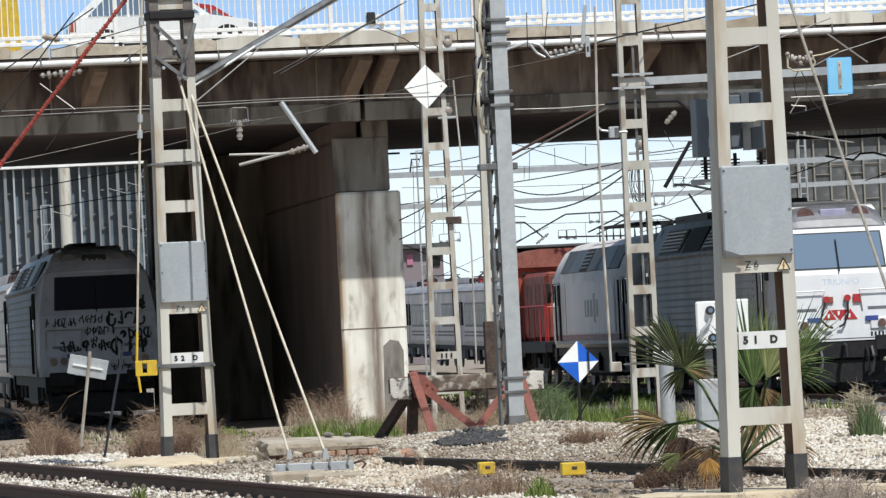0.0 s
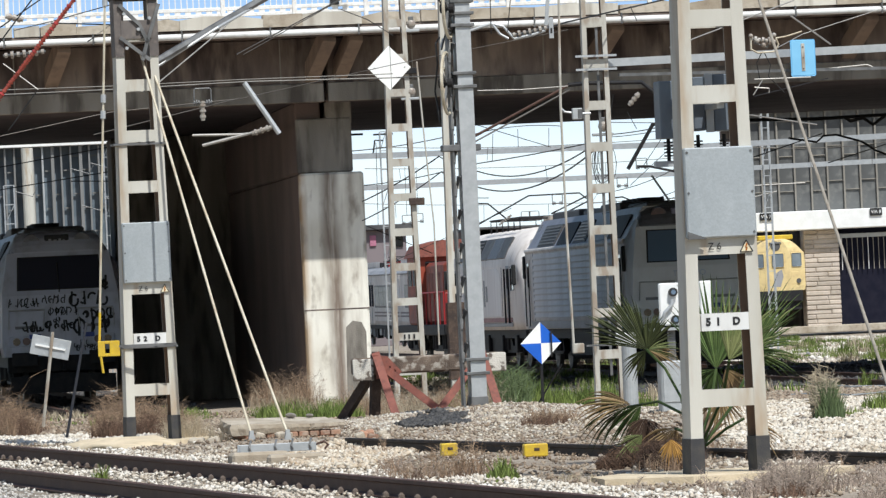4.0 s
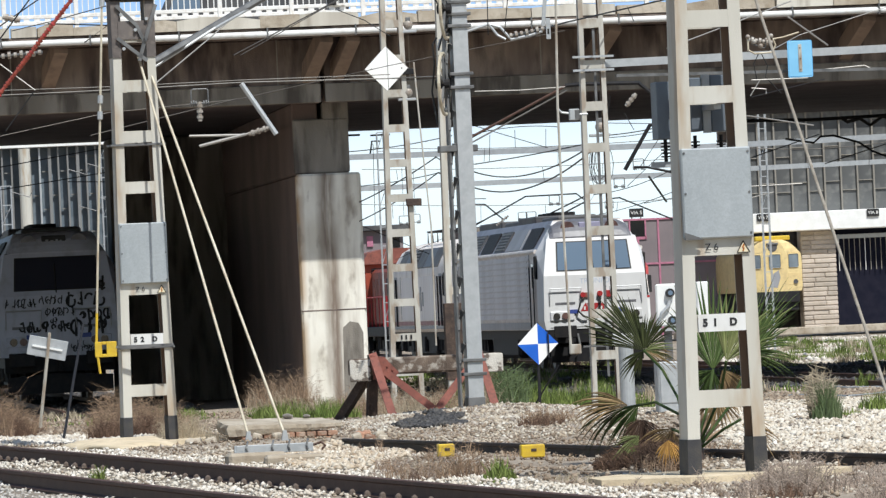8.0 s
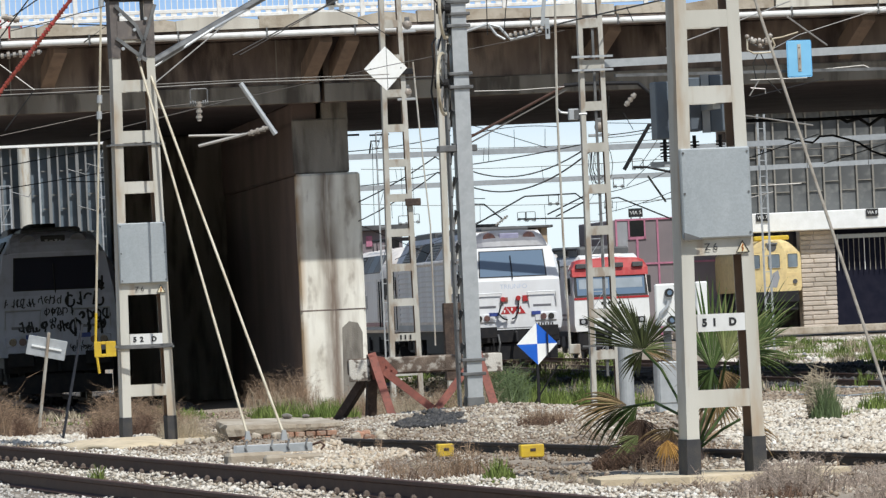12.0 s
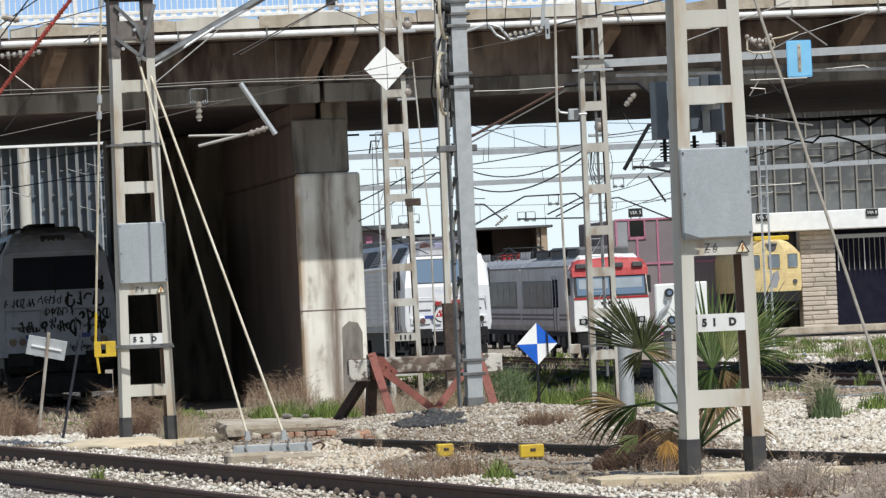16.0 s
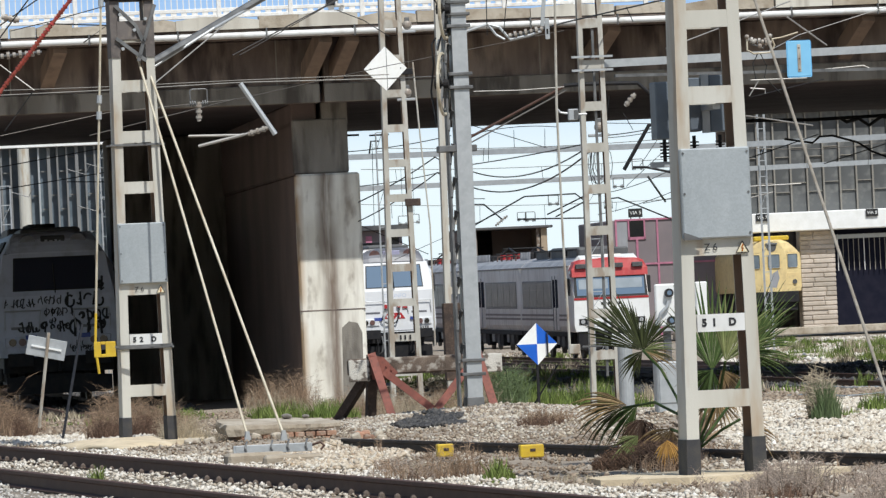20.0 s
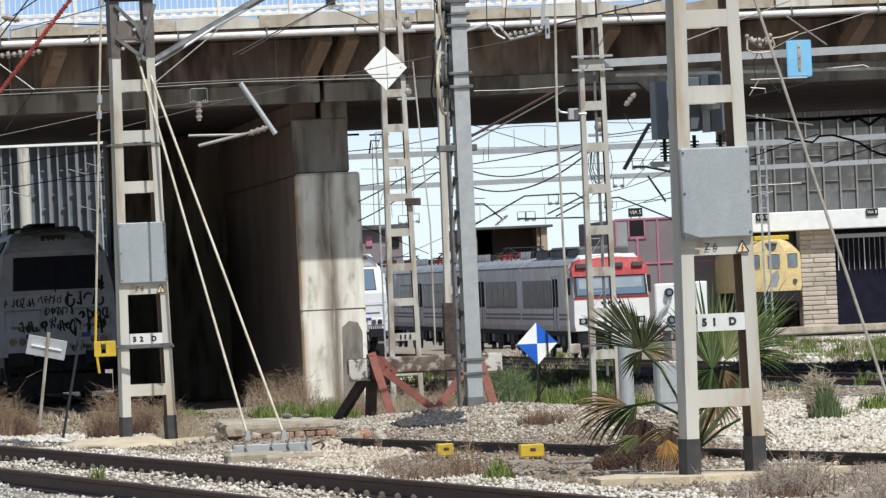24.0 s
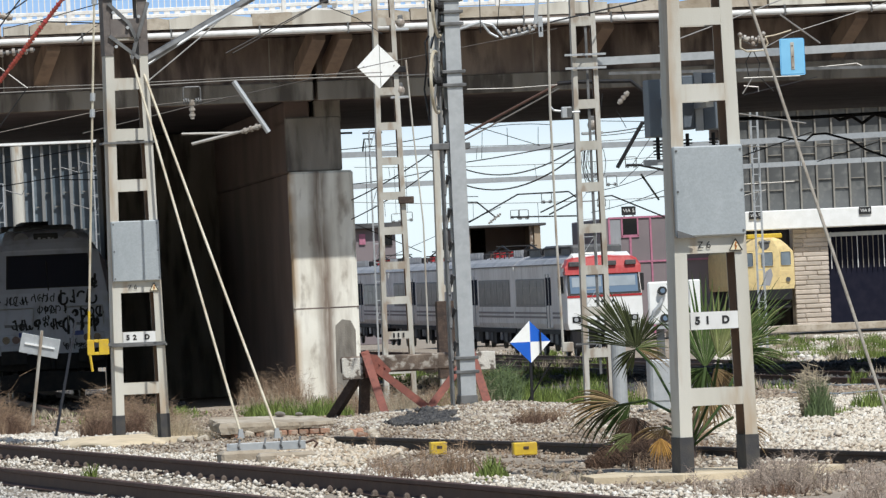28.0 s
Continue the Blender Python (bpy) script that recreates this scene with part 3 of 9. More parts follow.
while x < 45:
    w, h, dz = ernd.uniform(0.5, 2.6), ernd.uniform(0.19, 0.27), ernd.uniform(-0.06, 0.03)
    bm = bmesh.new()
    prism(bm, [(x, 7.755), (x + w, 7.755), (x + w, 7.78 + h * ernd.uniform(0.6, 1.1)), (x + w * ernd.uniform(0.6, 0.9), 7.78 + h), (x + w * ernd.uniform(0.2, 0.5), 7.78 + h * ernd.uniform(0.75, 1.1)), (x, 7.78 + h * ernd.uniform(0.6, 1.1))], "y", EDGE_Y - 0.04 + dz, EDGE_Y + 0.34)
    part("edge_stone", bm, CONCRETE_EDGE if ernd.random() < 0.7 else CONCRETE_PALE, bridge)
    x += w + ernd.choice((0.004, 0.004, 0.02, 0.05))
for a, b in (((12.991, 132.300, 7.443), (12.704, 133.900, 6.768)), ((13.598, 132.300, 7.418), (13.346, 133.900, 6.793)), ((19.5, 132.300, 7.499), (19.148, 133.900, 6.82)), ((25.3, 132.300, 7.365), (25.0, 133.900, 6.8)), ((7.076, 132.300, 7.353), (6.833, 133.900, 6.880))):
    bm = bmesh.new()
    beam(bm, (a[0], EDGE_Y + 0.4, 7.59), (b[0], FACE_Y + 0.05, b[2]), 0.42, 0.3, (1, 0, 0))
    part("bracket", bm, BRACKET_TAN, bridge, "tan concrete bracket under the walkway")

PIER_Y = 135.0
pl, pr = (12.421, 135.000, 4.565)[0], (13.905, 135.000, 4.502)[0]
# wall and stem browner than the pale end: under-deck shade put into their colour
part("pier_wall", boxed((pl + 0.03, PIER_Y + 0.3, -1.2), (pr - 0.03, BACK_Y - 2.0, 4.54), 0.03), CONCRETE_BROWN, bridge, "pier wall coloured dark brown for the shade under the deck")
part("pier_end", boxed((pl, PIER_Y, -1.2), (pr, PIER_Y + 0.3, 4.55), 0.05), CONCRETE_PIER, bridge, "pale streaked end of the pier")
for x in range(-24, 60, 3):
    part("board_mark", boxed((x, FACE_Y - 0.012, SOFFIT + 0.42), (x + 0.03, FACE_Y - 0.001, 7.58)), CONCRETE_GREY, bridge)
ul, ur = (12.416, 135.000, 5.568)[0], (13.680, 135.000, 5.516)[0]
um = (13.086, 135.000, 5.540)[0]
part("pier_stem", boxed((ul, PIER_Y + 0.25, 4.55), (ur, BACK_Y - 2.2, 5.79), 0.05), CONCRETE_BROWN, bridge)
part("stem_end", boxed((ul - 0.004, PIER_Y + 0.12, 4.556), (ur + 0.004, PIER_Y + 0.248, 5.795), 0.03), CONCRETE_GREY, bridge, "grey stained end of the pier stem")
part("pier_cap", boxed((um + 0.02, PIER_Y + 0.15, 5.65), (ur + 0.02, BACK_Y - 2.2, SOFFIT + 0.05), 0.03), CONCRETE_GREY, bridge)
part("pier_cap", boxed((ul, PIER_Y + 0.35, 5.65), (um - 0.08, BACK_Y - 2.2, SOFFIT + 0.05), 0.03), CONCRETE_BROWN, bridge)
# flat grey shape with a rounded top, low on the right of the pier end
part("cement_patch", prismed([(pr - 0.6, -0.9), (pr - 0.12, -0.9), (pr - 0.1, 0.9), (pr - 0.2, 1.12), (pr - 0.4, 1.16), (pr - 0.56, 1.02)], "y", PIER_Y - 0.006, PIER_Y + 0.02), CONCRETE_GREY, bridge, "grey patch on the pier")
part("joint_strip", boxed((pl - 0.003, PIER_Y - 0.004, 1.42), (pr + 0.003, PIER_Y + 0.02, 1.45)), CONCRETE, bridge)
al, ar = (9.427, 156.500, 3.919)[0], (12.875, 156.500, 3.769)[0]
part("abutment_wall", boxed((al, 155.5, -1.2), (ar, 157.4, SOFFIT + 0.03), 0.03), CONCRETE_GREY, bridge, "grey wall under the deck")

# parapet railing
railing = thing("bridge_railing", "white painted steel railing of the bridge walkway", "railing", base=B)
RY = EDGE_Y + 0.4
for z, h in ((8.04, 0.085), (8.18, 0.085), (9.15, 0.07)):
    part("rail_bar", boxed((-20, RY - 0.03, z), (60, RY + 0.03, z + h), 0.01), WHITE_RAIL, railing)
blk = None
for k in range(-62, 134):
    if blk is None:
        o = part("spacer", boxed((-0.065, -0.02, 8.11), (0.065, 0.02, 8.2)), WHITE_RAIL, railing)
        blk = o.data
    else:
        o = new("spacer", blk)
        o.parent = railing
    o.location = (k * 0.235, RY, 0)
bal = None
x0r = (12.250, 132.300, 8.128)[0]
for k in range(-8, 24):
    x = x0r + k * 1.60
    part("post", boxed((x - 0.05, RY - 0.05, 7.75), (x + 0.05, RY + 0.05, 9.22), 0.01), WHITE_RAIL, railing)
for k in range(-90, 200):
    x = x0r + k * 0.133
    if bal is None:
        o = part("baluster", boxed((-0.011, -0.011, 8.25), (0.011, 0.011, 9.15)), WHITE_RAIL, railing)
        bal = o.data
    else:
        o = new("baluster", bal)
        o.parent = railing
    o.location = (x, RY, 0)
cbx = thing("cable_box", "small black cable box on the bridge railing", "cable box", (13.19, RY - 0.06, 8.22), 0, base=B)
part("case", boxed((-0.14, -0.05, 0.0), (0.05, 0.03, 0.26), 0.02), BLACK, cbx)
bm = bmesh.new()
for lo, hi in (((0.06, -0.05, 0.0), (0.26, 0.0, 0.04)), ((0.06, -0.05, 0.16), (0.26, 0.0, 0.2)), ((0.06, -0.05, 0.041), (0.1, 0.0, 0.159)), ((0.22, -0.05, 0.041), (0.26, 0.0, 0.159))):
    box(bm, lo, hi)
part("clamp_frame", bm, WHITE_RAIL, cbx)
part("far_parapet", boxed((-620, BACK_Y - 0.1, 7.75), (480, BACK_Y + 0.25, 8.2), 0.03), CONCRETE_EDGE, railing)


# ---- rolling stock; local axes: x across, y away from the leading end, z from the rail ----
def ring(w_low, w_sh, w_top, z0, z_sh, z_top, y, dy_top=0.0, dy_sh=0.0):
    """Half section: bottom, sill, shoulder, roof edge, mirrored."""
    zm = z0 + 0.25
    half = [(w_low - 0.05, z0, 0), (w_low, zm, 0), (w_sh, z_sh, dy_sh), (w_top + (w_sh - w_top) * 0.45, z_sh + (z_top - z_sh) * 0.55, dy_sh + (dy_top - dy_sh) * 0.55), (w_top, z_top, dy_top)]
    return [(a, y + d, z) for a, z, d in half] + [(-a, y + d, z) for a, z, d in reversed(half)]


def nosed(bm, sec):
    """A cab: the sections lofted, its front closed in flat level strips."""
    vs = loft(bm, sec, False)
    for i in range(4):
        bm.faces.new((vs[0][i], vs[0][i + 1], vs[0][8 - i], vs[0][9 - i]))
    bm.faces.new(vs[-1])


def wheelset(parent, y, r=0.5, name="wheelset"):
    bm = bmesh.new()
    for sx in (-0.834, 0.834):
        rod(bm, (sx - 0.065, 0, 0), (sx + 0.065, 0, 0), r, 20)
        rod(bm, (sx + (0.065 if sx > 0 else -0.085), 0, 0), (sx + (0.085 if sx > 0 else -0.065), 0, 0), 0.16, 10)
        for k in range(5):
            a = k * 2 * math.pi / 5
            box(bm, (sx - 0.075, math.cos(a) * 0.3 - 0.05, math.sin(a) * 0.3 - 0.05), (sx + 0.075, math.cos(a) * 0.3 + 0.05, math.sin(a) * 0.3 + 0.05))
    rod(bm, (-0.9, 0, 0), (0.9, 0, 0), 0.09, 8)
    o = part(name, bm, GALV_DARK, parent)
    o.location = (0, y, r)
    return o


def bogie(parent, y, wb=2.7):
    bm = bmesh.new()
    for sx in (-1, 1):
        prism(bm, [(y - wb / 2 - 0.7, 0.5), (y - wb / 2 - 0.5, 0.82), (y - 0.6, 0.82), (y - 0.4, 0.62), (y + 0.4, 0.62), (y + 0.6, 0.82), (y + wb / 2 + 0.5, 0.82), (y + wb / 2 + 0.7, 0.5), (y + wb / 2 + 0.4, 0.42), (y - wb / 2 - 0.4, 0.42)], "x", sx * 1.08 - 0.08, sx * 1.08 + 0.08)
        for yy in (y - wb / 2, y + wb / 2):
            rod(bm, (sx * 1.16, yy - 0.28, 0.5), (sx * 1.16, yy - 0.28, 0.95), 0.09, 8)
            rod(bm, (sx * 1.16, yy + 0.28, 0.5), (sx * 1.16, yy + 0.28, 0.95), 0.09, 8)
    box(bm, (-1.0, y - 0.5, 0.5), (1.0, y + 0.5, 0.95))
    return part("bogie", bm, STEEL_BLACK, parent)


def buffers(parent, y, sgn, z=1.05):
    for sx in (-0.95, 0.95):
        bm = bmesh.new()
        rod(bm, (sx, y, z), (sx, y - sgn * 0.45, z), 0.12, 12)
        box(bm, (sx - 0.32, min(y - sgn * 0.45, y - sgn * 0.5), z - 0.17), (sx + 0.32, max(y - sgn * 0.45, y - sgn * 0.5), z + 0.17), 0.02)
        part("buffer", bm, STEEL_BLACK, parent)


def locomotive(name, label, front, side, length=21.4, cab_b=None, graffiti=False, emblem=False, lamp_glass=None, roof=None):
    """A cab diesel: sloped cab, recessed steps, louvred flanks, sloped roof hatches."""
    L = thing(name, label, "locomotive")
    W, Z0, ZS, ZT = 1.5, 1.12, 3.30, 4.18
    roof = roof or LOCO_ROOF
    # flanks: from behind the front cab to the rear cab
    bm = bmesh.new()
    loft(bm, [ring(W, W, 0.95, Z0, ZS, ZT, 1.05), ring(W, W, 0.95, Z0, ZS, ZT, length - 1.0)])
    for f in bm.faces:
        c = f.calc_center_median()
        f.material_index = 1 if c.z > ZS + 0.05 else 0
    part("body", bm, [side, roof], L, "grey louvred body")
    # cabs
    for end, y, sg, m in ((0, 0.0, 1, front), (1, length, -1, cab_b or side)):
        bm = bmesh.new()
        sec = [ring(W - 0.03, 1.43, 1.26, Z0, 2.62, 3.66, 0.0, 0.42, 0.05), ring(W, 1.49, 1.2, Z0, ZS - 0.3, 3.70, 0.62), ring(W, W, 0.98, Z0, ZS, ZT - 0.02, 1.06)]
        nosed(bm, [[(a, y + sg * b, c) for a, b, c in r] for r in sec])
        part("cab", bm, m, L, "white sloping cab front" if m is front else "")
        bm = bmesh.new()
        # rounded roof brow with lamps
        def arch(at, top):
            h_ = top - 3.64
            half_ = [(1.16, 3.64), (1.14, 3.64 + 0.45 * h_), (1.05, 3.64 + 0.75 * h_), (0.85, 3.64 + 0.92 * h_), (0.45, 3.64 + h_)]
            return [(a, y + sg * at, c) for a, c in half_] + [(-a, y + sg * at, c) for a, c in reversed(half_)]
        loft(bm, [arch(0.42, 3.70), arch(0.52, 3.86), arch(0.66, 4.02), arch(0.86, 4.14), arch(1.1, 4.2), arch(1.65, 4.21)])
        part("roof_brow", bm, FACE_GREY if graffiti else BROW, L, "grey roof brow")
        for x in (-0.62, 0.62):
            bm = bmesh.new()
            rod(bm, (x, y + sg * 0.62, 3.93), (x, y + sg * 0.9, 3.95), 0.2, 18)
            part("marker_lamp", bm, lamp_glass or BROW, L, "round roof lamp")
        part("destination_box", boxed((-0.3, min(y + sg * 0.6, y + sg * 0.9), 3.74), (0.3, max(y + sg * 0.6, y + sg * 0.9), 4.1), 0.02), LILAC if emblem and end == 0 else BLACK, L)
        if graffiti:
            for k, (x0, x1) in enumerate(((-0.2, -0.13), (-0.08, 0.0), (0.05, 0.11), (0.15, 0.2))):
                part("board_mark", boxed((x0, min(y + sg * 0.594, y + sg * 0.6), 3.86), (x1, max(y + sg * 0.594, y + sg * 0.6), 4.0 - 0.02 * (k % 2))), GREY_LIGHT, L)
        # windscreen let into the sloping face
        def face(x, z, out=0.0):
            d = 0.05 + (z - 2.62) / (3.66 - 2.62) * 0.37 if z > 2.62 else (z - Z0) / 1.5 * 0.05
            return (x, y + sg * (d - out), z)
        for w, zz, out, mm, nm in ((1.06, (2.74, 3.57), 0.012, BLACK, "windscreen_seal"), (1.02, (2.77, 3.54), 0.02, SCREEN_BLUE if graffiti else GLASS, "windscreen")):
            bm = bmesh.new()
            loft(bm, [[face(-w, zz[0], out), face(w, zz[0], out), face(w * 0.95, zz[1], out), face(-w * 0.95, zz[1], out)], [face(-w, zz[0], -0.06), face(w, zz[0], -0.06), face(w * 0.95, zz[1], -0.06), face(-w * 0.95, zz[1], -0.06)]])
            part(nm, bm, mm, L)
        bm = bmesh.new()
        tube(bm, [face(-0.02, 2.68, 0.05), face(-0.04, 3.4, 0.05)], 0.018)
        part("wiper", bm, BLACK, L)
        # recessed step panels with handrails
        for sx in (-1, 1):
            bm = bmesh.new()
            loft(bm, [[face(sx * 0.52, 1.82, 0.006), face(sx * 1.22, 1.82, 0.006), face(sx * 1.22, 2.18, 0.006), face(sx * 0.46, 2.18, 0.006)], [face(sx * 0.52, 1.82, -0.03), face(sx * 1.22, 1.82, -0.03), face(sx * 1.22, 2.18, -0.03), face(sx * 0.46, 2.18, -0.03)]])
            part("step_recess", bm, front, L)
            bm = bmesh.new()
            loft(bm, [[face(sx * 0.58, 1.80, 0.01), face(sx * 1.14, 1.80, 0.01), face(sx * 1.14, 1.87, 0.01), face(sx * 0.58, 1.87, 0.01)], [face(sx * 0.58, 1.80, -0.03), face(sx * 1.14, 1.80, -0.03), face(sx * 1.14, 1.87, -0.03), face(sx * 0.58, 1.87, -0.03)]])
            part("foot_slot", bm, BROW, L)
            bm = bmesh.new()
            tube(bm, [face(sx * 0.46, 1.8, 0.02), face(sx * 0.40, 2.26, 0.09), face(sx * 1.28, 2.26, 0.09), face(sx * 1.3, 1.8, 0.02)], 0.018)
            part("handrail", bm, GALV, L)
            bm = bmesh.new()
            lo, hi = face(sx * 0.62, 1.36, 0.05), face(sx * 1.3, 1.62, -0.02)
            box(bm, [min(a, b) for a, b in zip(lo, hi)], [max(a, b) for a, b in zip(lo, hi)], 0.02)
            lamp = part("headlight_box", bm, front, L)
            for q, mm in ((0.88, LAMP_BROWN), (1.12, GLASS_DARK)):
                bm = bmesh.new()
                rod(bm, face(sx * q, 1.49, 0.045), face(sx * q, 1.49, 0.085), 0.095, 14)
                part("lens", bm, mm, lamp)
            bm = bmesh.new()
            lo, hi = face(sx * 0.52, 1.55, 0.06), face(sx * 0.8, 1.66, 0.0)
            box(bm, [min(a, b) for a, b in zip(lo, hi)], [max(a, b) for a, b in zip(lo, hi)])
            part("blue_strip", bm, SLATE_BLUE, L)
        if end == 0 and emblem:
            def plate(nm, pts, m_, o0=0.012, o1=-0.02, par=None):
                bm = bmesh.new()
                loft(bm, [[face(a, c, o0) for a, c in pts], [face(a, c, o1) for a, c in pts]])
                return part(nm, bm, m_, par or L)
            # red triangle badge with pale marks, hoses and plugs
            for k, pts in enumerate((((-0.44, 1.60), (-0.14, 1.60), (-0.29, 1.84)), ((-0.26, 1.82), (0.14, 1.82), (-0.06, 1.58)), ((0.02, 1.60), (0.34, 1.60), (0.18, 1.84)))):
                b_ = plate("badge_triangle", pts, RED, 0.012 + 0.004 * k)
                cx, cz = sum(p[0] for p in pts) / 3, sum(p[1] for p in pts) / 3
                plate("badge_mark", ((cx - 0.05, cz - 0.04), (cx - 0.01, cz - 0.04), (cx + 0.0, cz + 0.05), (cx - 0.05, cz + 0.05)), WHITE, 0.028, 0.0, b_)
            for xs in ((-0.36, 2.06, -0.52, 1.62, -0.25, 1.42), (0.12, 2.08, 0.1, 1.7, -0.1, 1.44)):
                bm = bmesh.new()
                tube(bm, [face(xs[0], xs[1], 0.06), face((xs[0] + xs[2]) / 2, 1.85, 0.13), face(xs[2], xs[3], 0.14), face((xs[2] + xs[4]) / 2, xs[5] + 0.05, 0.12), face(xs[4], xs[5], 0.08)], 0.026, 6)
                part("brake_hose", bm, BLACK, L)
                bm = bmesh.new()
                rod(bm, face(xs[0], xs[1], 0.0), face(xs[0], xs[1], 0.11), 0.075, 12)
                part("hose_plug", bm, RED, L, "red hose plug")
            plate("red_socket", ((0.26, 1.98), (0.44, 1.98), (0.44, 2.16), (0.26, 2.16)), RED, 0.06)
            plate("grey_socket", ((-0.3, 1.98), (-0.2, 1.98), (-0.2, 2.12), (-0.3, 2.12)), RUST_RED, 0.05)
            lettering("TRIUNFO", 0.2, Matrix.Translation(face(0, 2.44, 0.002)) @ pose(0, 0, 0, 88), LETTER_BLUE, L, "name_lettering", 0.001)
            for k in range(7):
                x = 0.62 + k * 0.085
                plate("number_bar", ((x, 1.2), (x + 0.05, 1.2), (x + 0.05, 1.3), (x, 1.3)), INK, 0.006)
            plate("marker_strip", ((-1.3, 1.16), (1.3, 1.16), (1.3, 1.18), (-1.3, 1.18)), ROOF_DARK, 0.006)
        if graffiti and end == 0:
            gr = np.random.default_rng(11)
            for row_z, size, xa, xb in ((2.44, 0.20, -1.3, -0.55), (2.5, 0.2, -0.45, 0.1), (2.5, 0.32, 0.25, 1.15), (2.2, 0.2, -0.3, 0.3), (1.84, 0.26, -0.98, 0.2), (1.8, 0.44, 0.3, 1.2), (1.38, 0.2, 0.3, 1.0), (2.86, 0.34, 1.06, 1.3), (2.12, 0.28, 0.5, 1.25), (1.98, 0.14, -0.2, 0.0), (1.28, 0.13, 0.35, 1.05)):
                x, bold_ = xa, 1.5 if size > 0.24 else 0.8
                while x < xb:
                    # one looping pen stroke: bowls and stems in turn
                    bm = bmesh.new()
                    for _ in range(int(gr.integers(1, 3))):
                        cx, cz, ra = x + size * gr.uniform(0.15, 0.45), row_z + size * gr.uniform(-0.2, 0.25), size * gr.uniform(0.14, 0.34)
                        p0, sw = gr.uniform(0, 6.28), gr.uniform(2.2, 5.6)
                        pts = [face(cx + ra * math.cos(p0 + sw * q / 8), cz + ra * 1.25 * math.sin(p0 + sw * q / 8), 0.006) for q in range(9)]
                        tube(bm, pts, 0.007 + size * 0.04 * bold_, 4)
                    if gr.random() < 0.8:
                        sxx, tilt_ = x + size * gr.uniform(0.0, 0.6), size * gr.uniform(-0.2, 0.25)
                        tube(bm, [face(sxx, row_z - size * 0.5, 0.006), face(sxx + tilt_ * 0.5, row_z, 0.006), face(sxx + tilt_, row_z + size * 0.55, 0.006)], 0.007 + size * 0.04 * bold_, 4)
                    part("scrawl", bm, INK, L, "black spray scrawl")
                    x += size * 0.72
        # mirrors
        for sx in (-1, 1):
            part("mirror", boxed((sx * 1.52 - 0.06, min(y + sg * 0.85, y + sg * 1.0), 2.55), (sx * 1.52 + 0.06, max(y + sg * 0.85, y + sg * 1.0), 3.2), 0.03), BLACK, L)
        # buffer beam, plough, couplers
        part("buffer_beam", boxed((-1.36, min(y + sg * 0.02, y + sg * 0.5), 0.72), (1.36, max(y + sg * 0.02, y + sg * 0.5), 1.12), 0.02), STEEL_BLACK, L)
        for k, px_ in enumerate(() if graffiti else (-0.75, -0.55, 0.5, 0.62, 0.8)):
            bm = bmesh.new()
            tube(bm, [(px_, y - sg * 0.03, 0.98), (px_ + 0.03, y - sg * 0.16, 0.7), (px_ - 0.02, y - sg * 0.14, 0.42), (px_ - 0.1, y - sg * 0.05, 0.34)], 0.028, 6)
            part("air_hose", bm, GALV_DARK if k % 2 else STEEL_BLACK, L)
        part("plough", prismed([(-1.3, 0.2), (1.3, 0.2), (1.3, 0.62), (0.0, 0.7), (-1.3, 0.62)], "y", min(y + sg * 0.1, y + sg * 0.2), max(y + sg * 0.1, y + sg * 0.2)), STEEL_BLACK, L)
        buffers(L, y + sg * 0.02, sg)
        bm = bmesh.new()
        tube(bm, [(0, y - sg * 0.02, 1.05), (0, y - sg * 0.3, 1.0), (0, y - sg * 0.34, 0.75)], 0.05)
        part("coupling_hook", bm, STEEL_BLACK, L)
    # doors, louvres, sill stripe on both flanks
    for sx in (-1, 1):
        for yy in (1.35, length - 2.0):
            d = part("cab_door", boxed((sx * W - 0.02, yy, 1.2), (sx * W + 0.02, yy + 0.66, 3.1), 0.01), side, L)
            part("door_window", boxed((sx * (W + 0.012) - 0.02, yy + 0.14, 2.3), (sx * (W + 0.012) + 0.02, yy + 0.52, 3.0), 0.01), GLASS_DARK, d)
            bm = bmesh.new()
            for e in (-0.07, 0.73):
                tube(bm, [(sx * (W + 0.07), yy + e, 1.2), (sx * (W + 0.07), yy + e, 2.9)], 0.02)
            part("grab_rail", bm, STEEL_BLACK, d)
        louv = None
        for y0, y1 in ((2.5, 10.68), (10.72, 18.7)):
            for k in range(11):
                z = 1.42 + k * 0.165
                if louv is None:
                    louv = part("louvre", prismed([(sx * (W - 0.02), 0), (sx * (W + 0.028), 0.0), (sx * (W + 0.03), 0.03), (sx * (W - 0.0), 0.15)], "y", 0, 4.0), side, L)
                    o = louv
                else:
                    o = new("louvre", louv.data)
                    o.parent = L
                o.location = (0, y0, z)
                o.scale = (1, (y1 - y0) / 4.0, 1)
        for yy in (2.42, 18.74):
            part("panel_post", boxed((sx * W - 0.01, yy, 1.36), (sx * W + 0.036, yy + 0.07, 3.28), 0.006), BROW, L)
            if yy < 3:
                part("hinge_strip", boxed((sx * W - 0.01, yy + 0.62, 1.42), (sx * W + 0.04, yy + 0.66, 3.2)), ROOF_DARK, L)
        bm = bmesh.new()
        tube(bm, [(sx * (W - 0.02), 1.1, ZS + 0.02), (sx * (W - 0.02), length - 1.1, ZS + 0.02)], 0.07, 8)
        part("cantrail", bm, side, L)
        part("sill_stripe", boxed((sx * (W + 0.006) - 0.01, 1.2, 1.14), (sx * (W + 0.006) + 0.01, length - 1.2, 1.34)), side if graffiti else GREY_LIGHT, L)
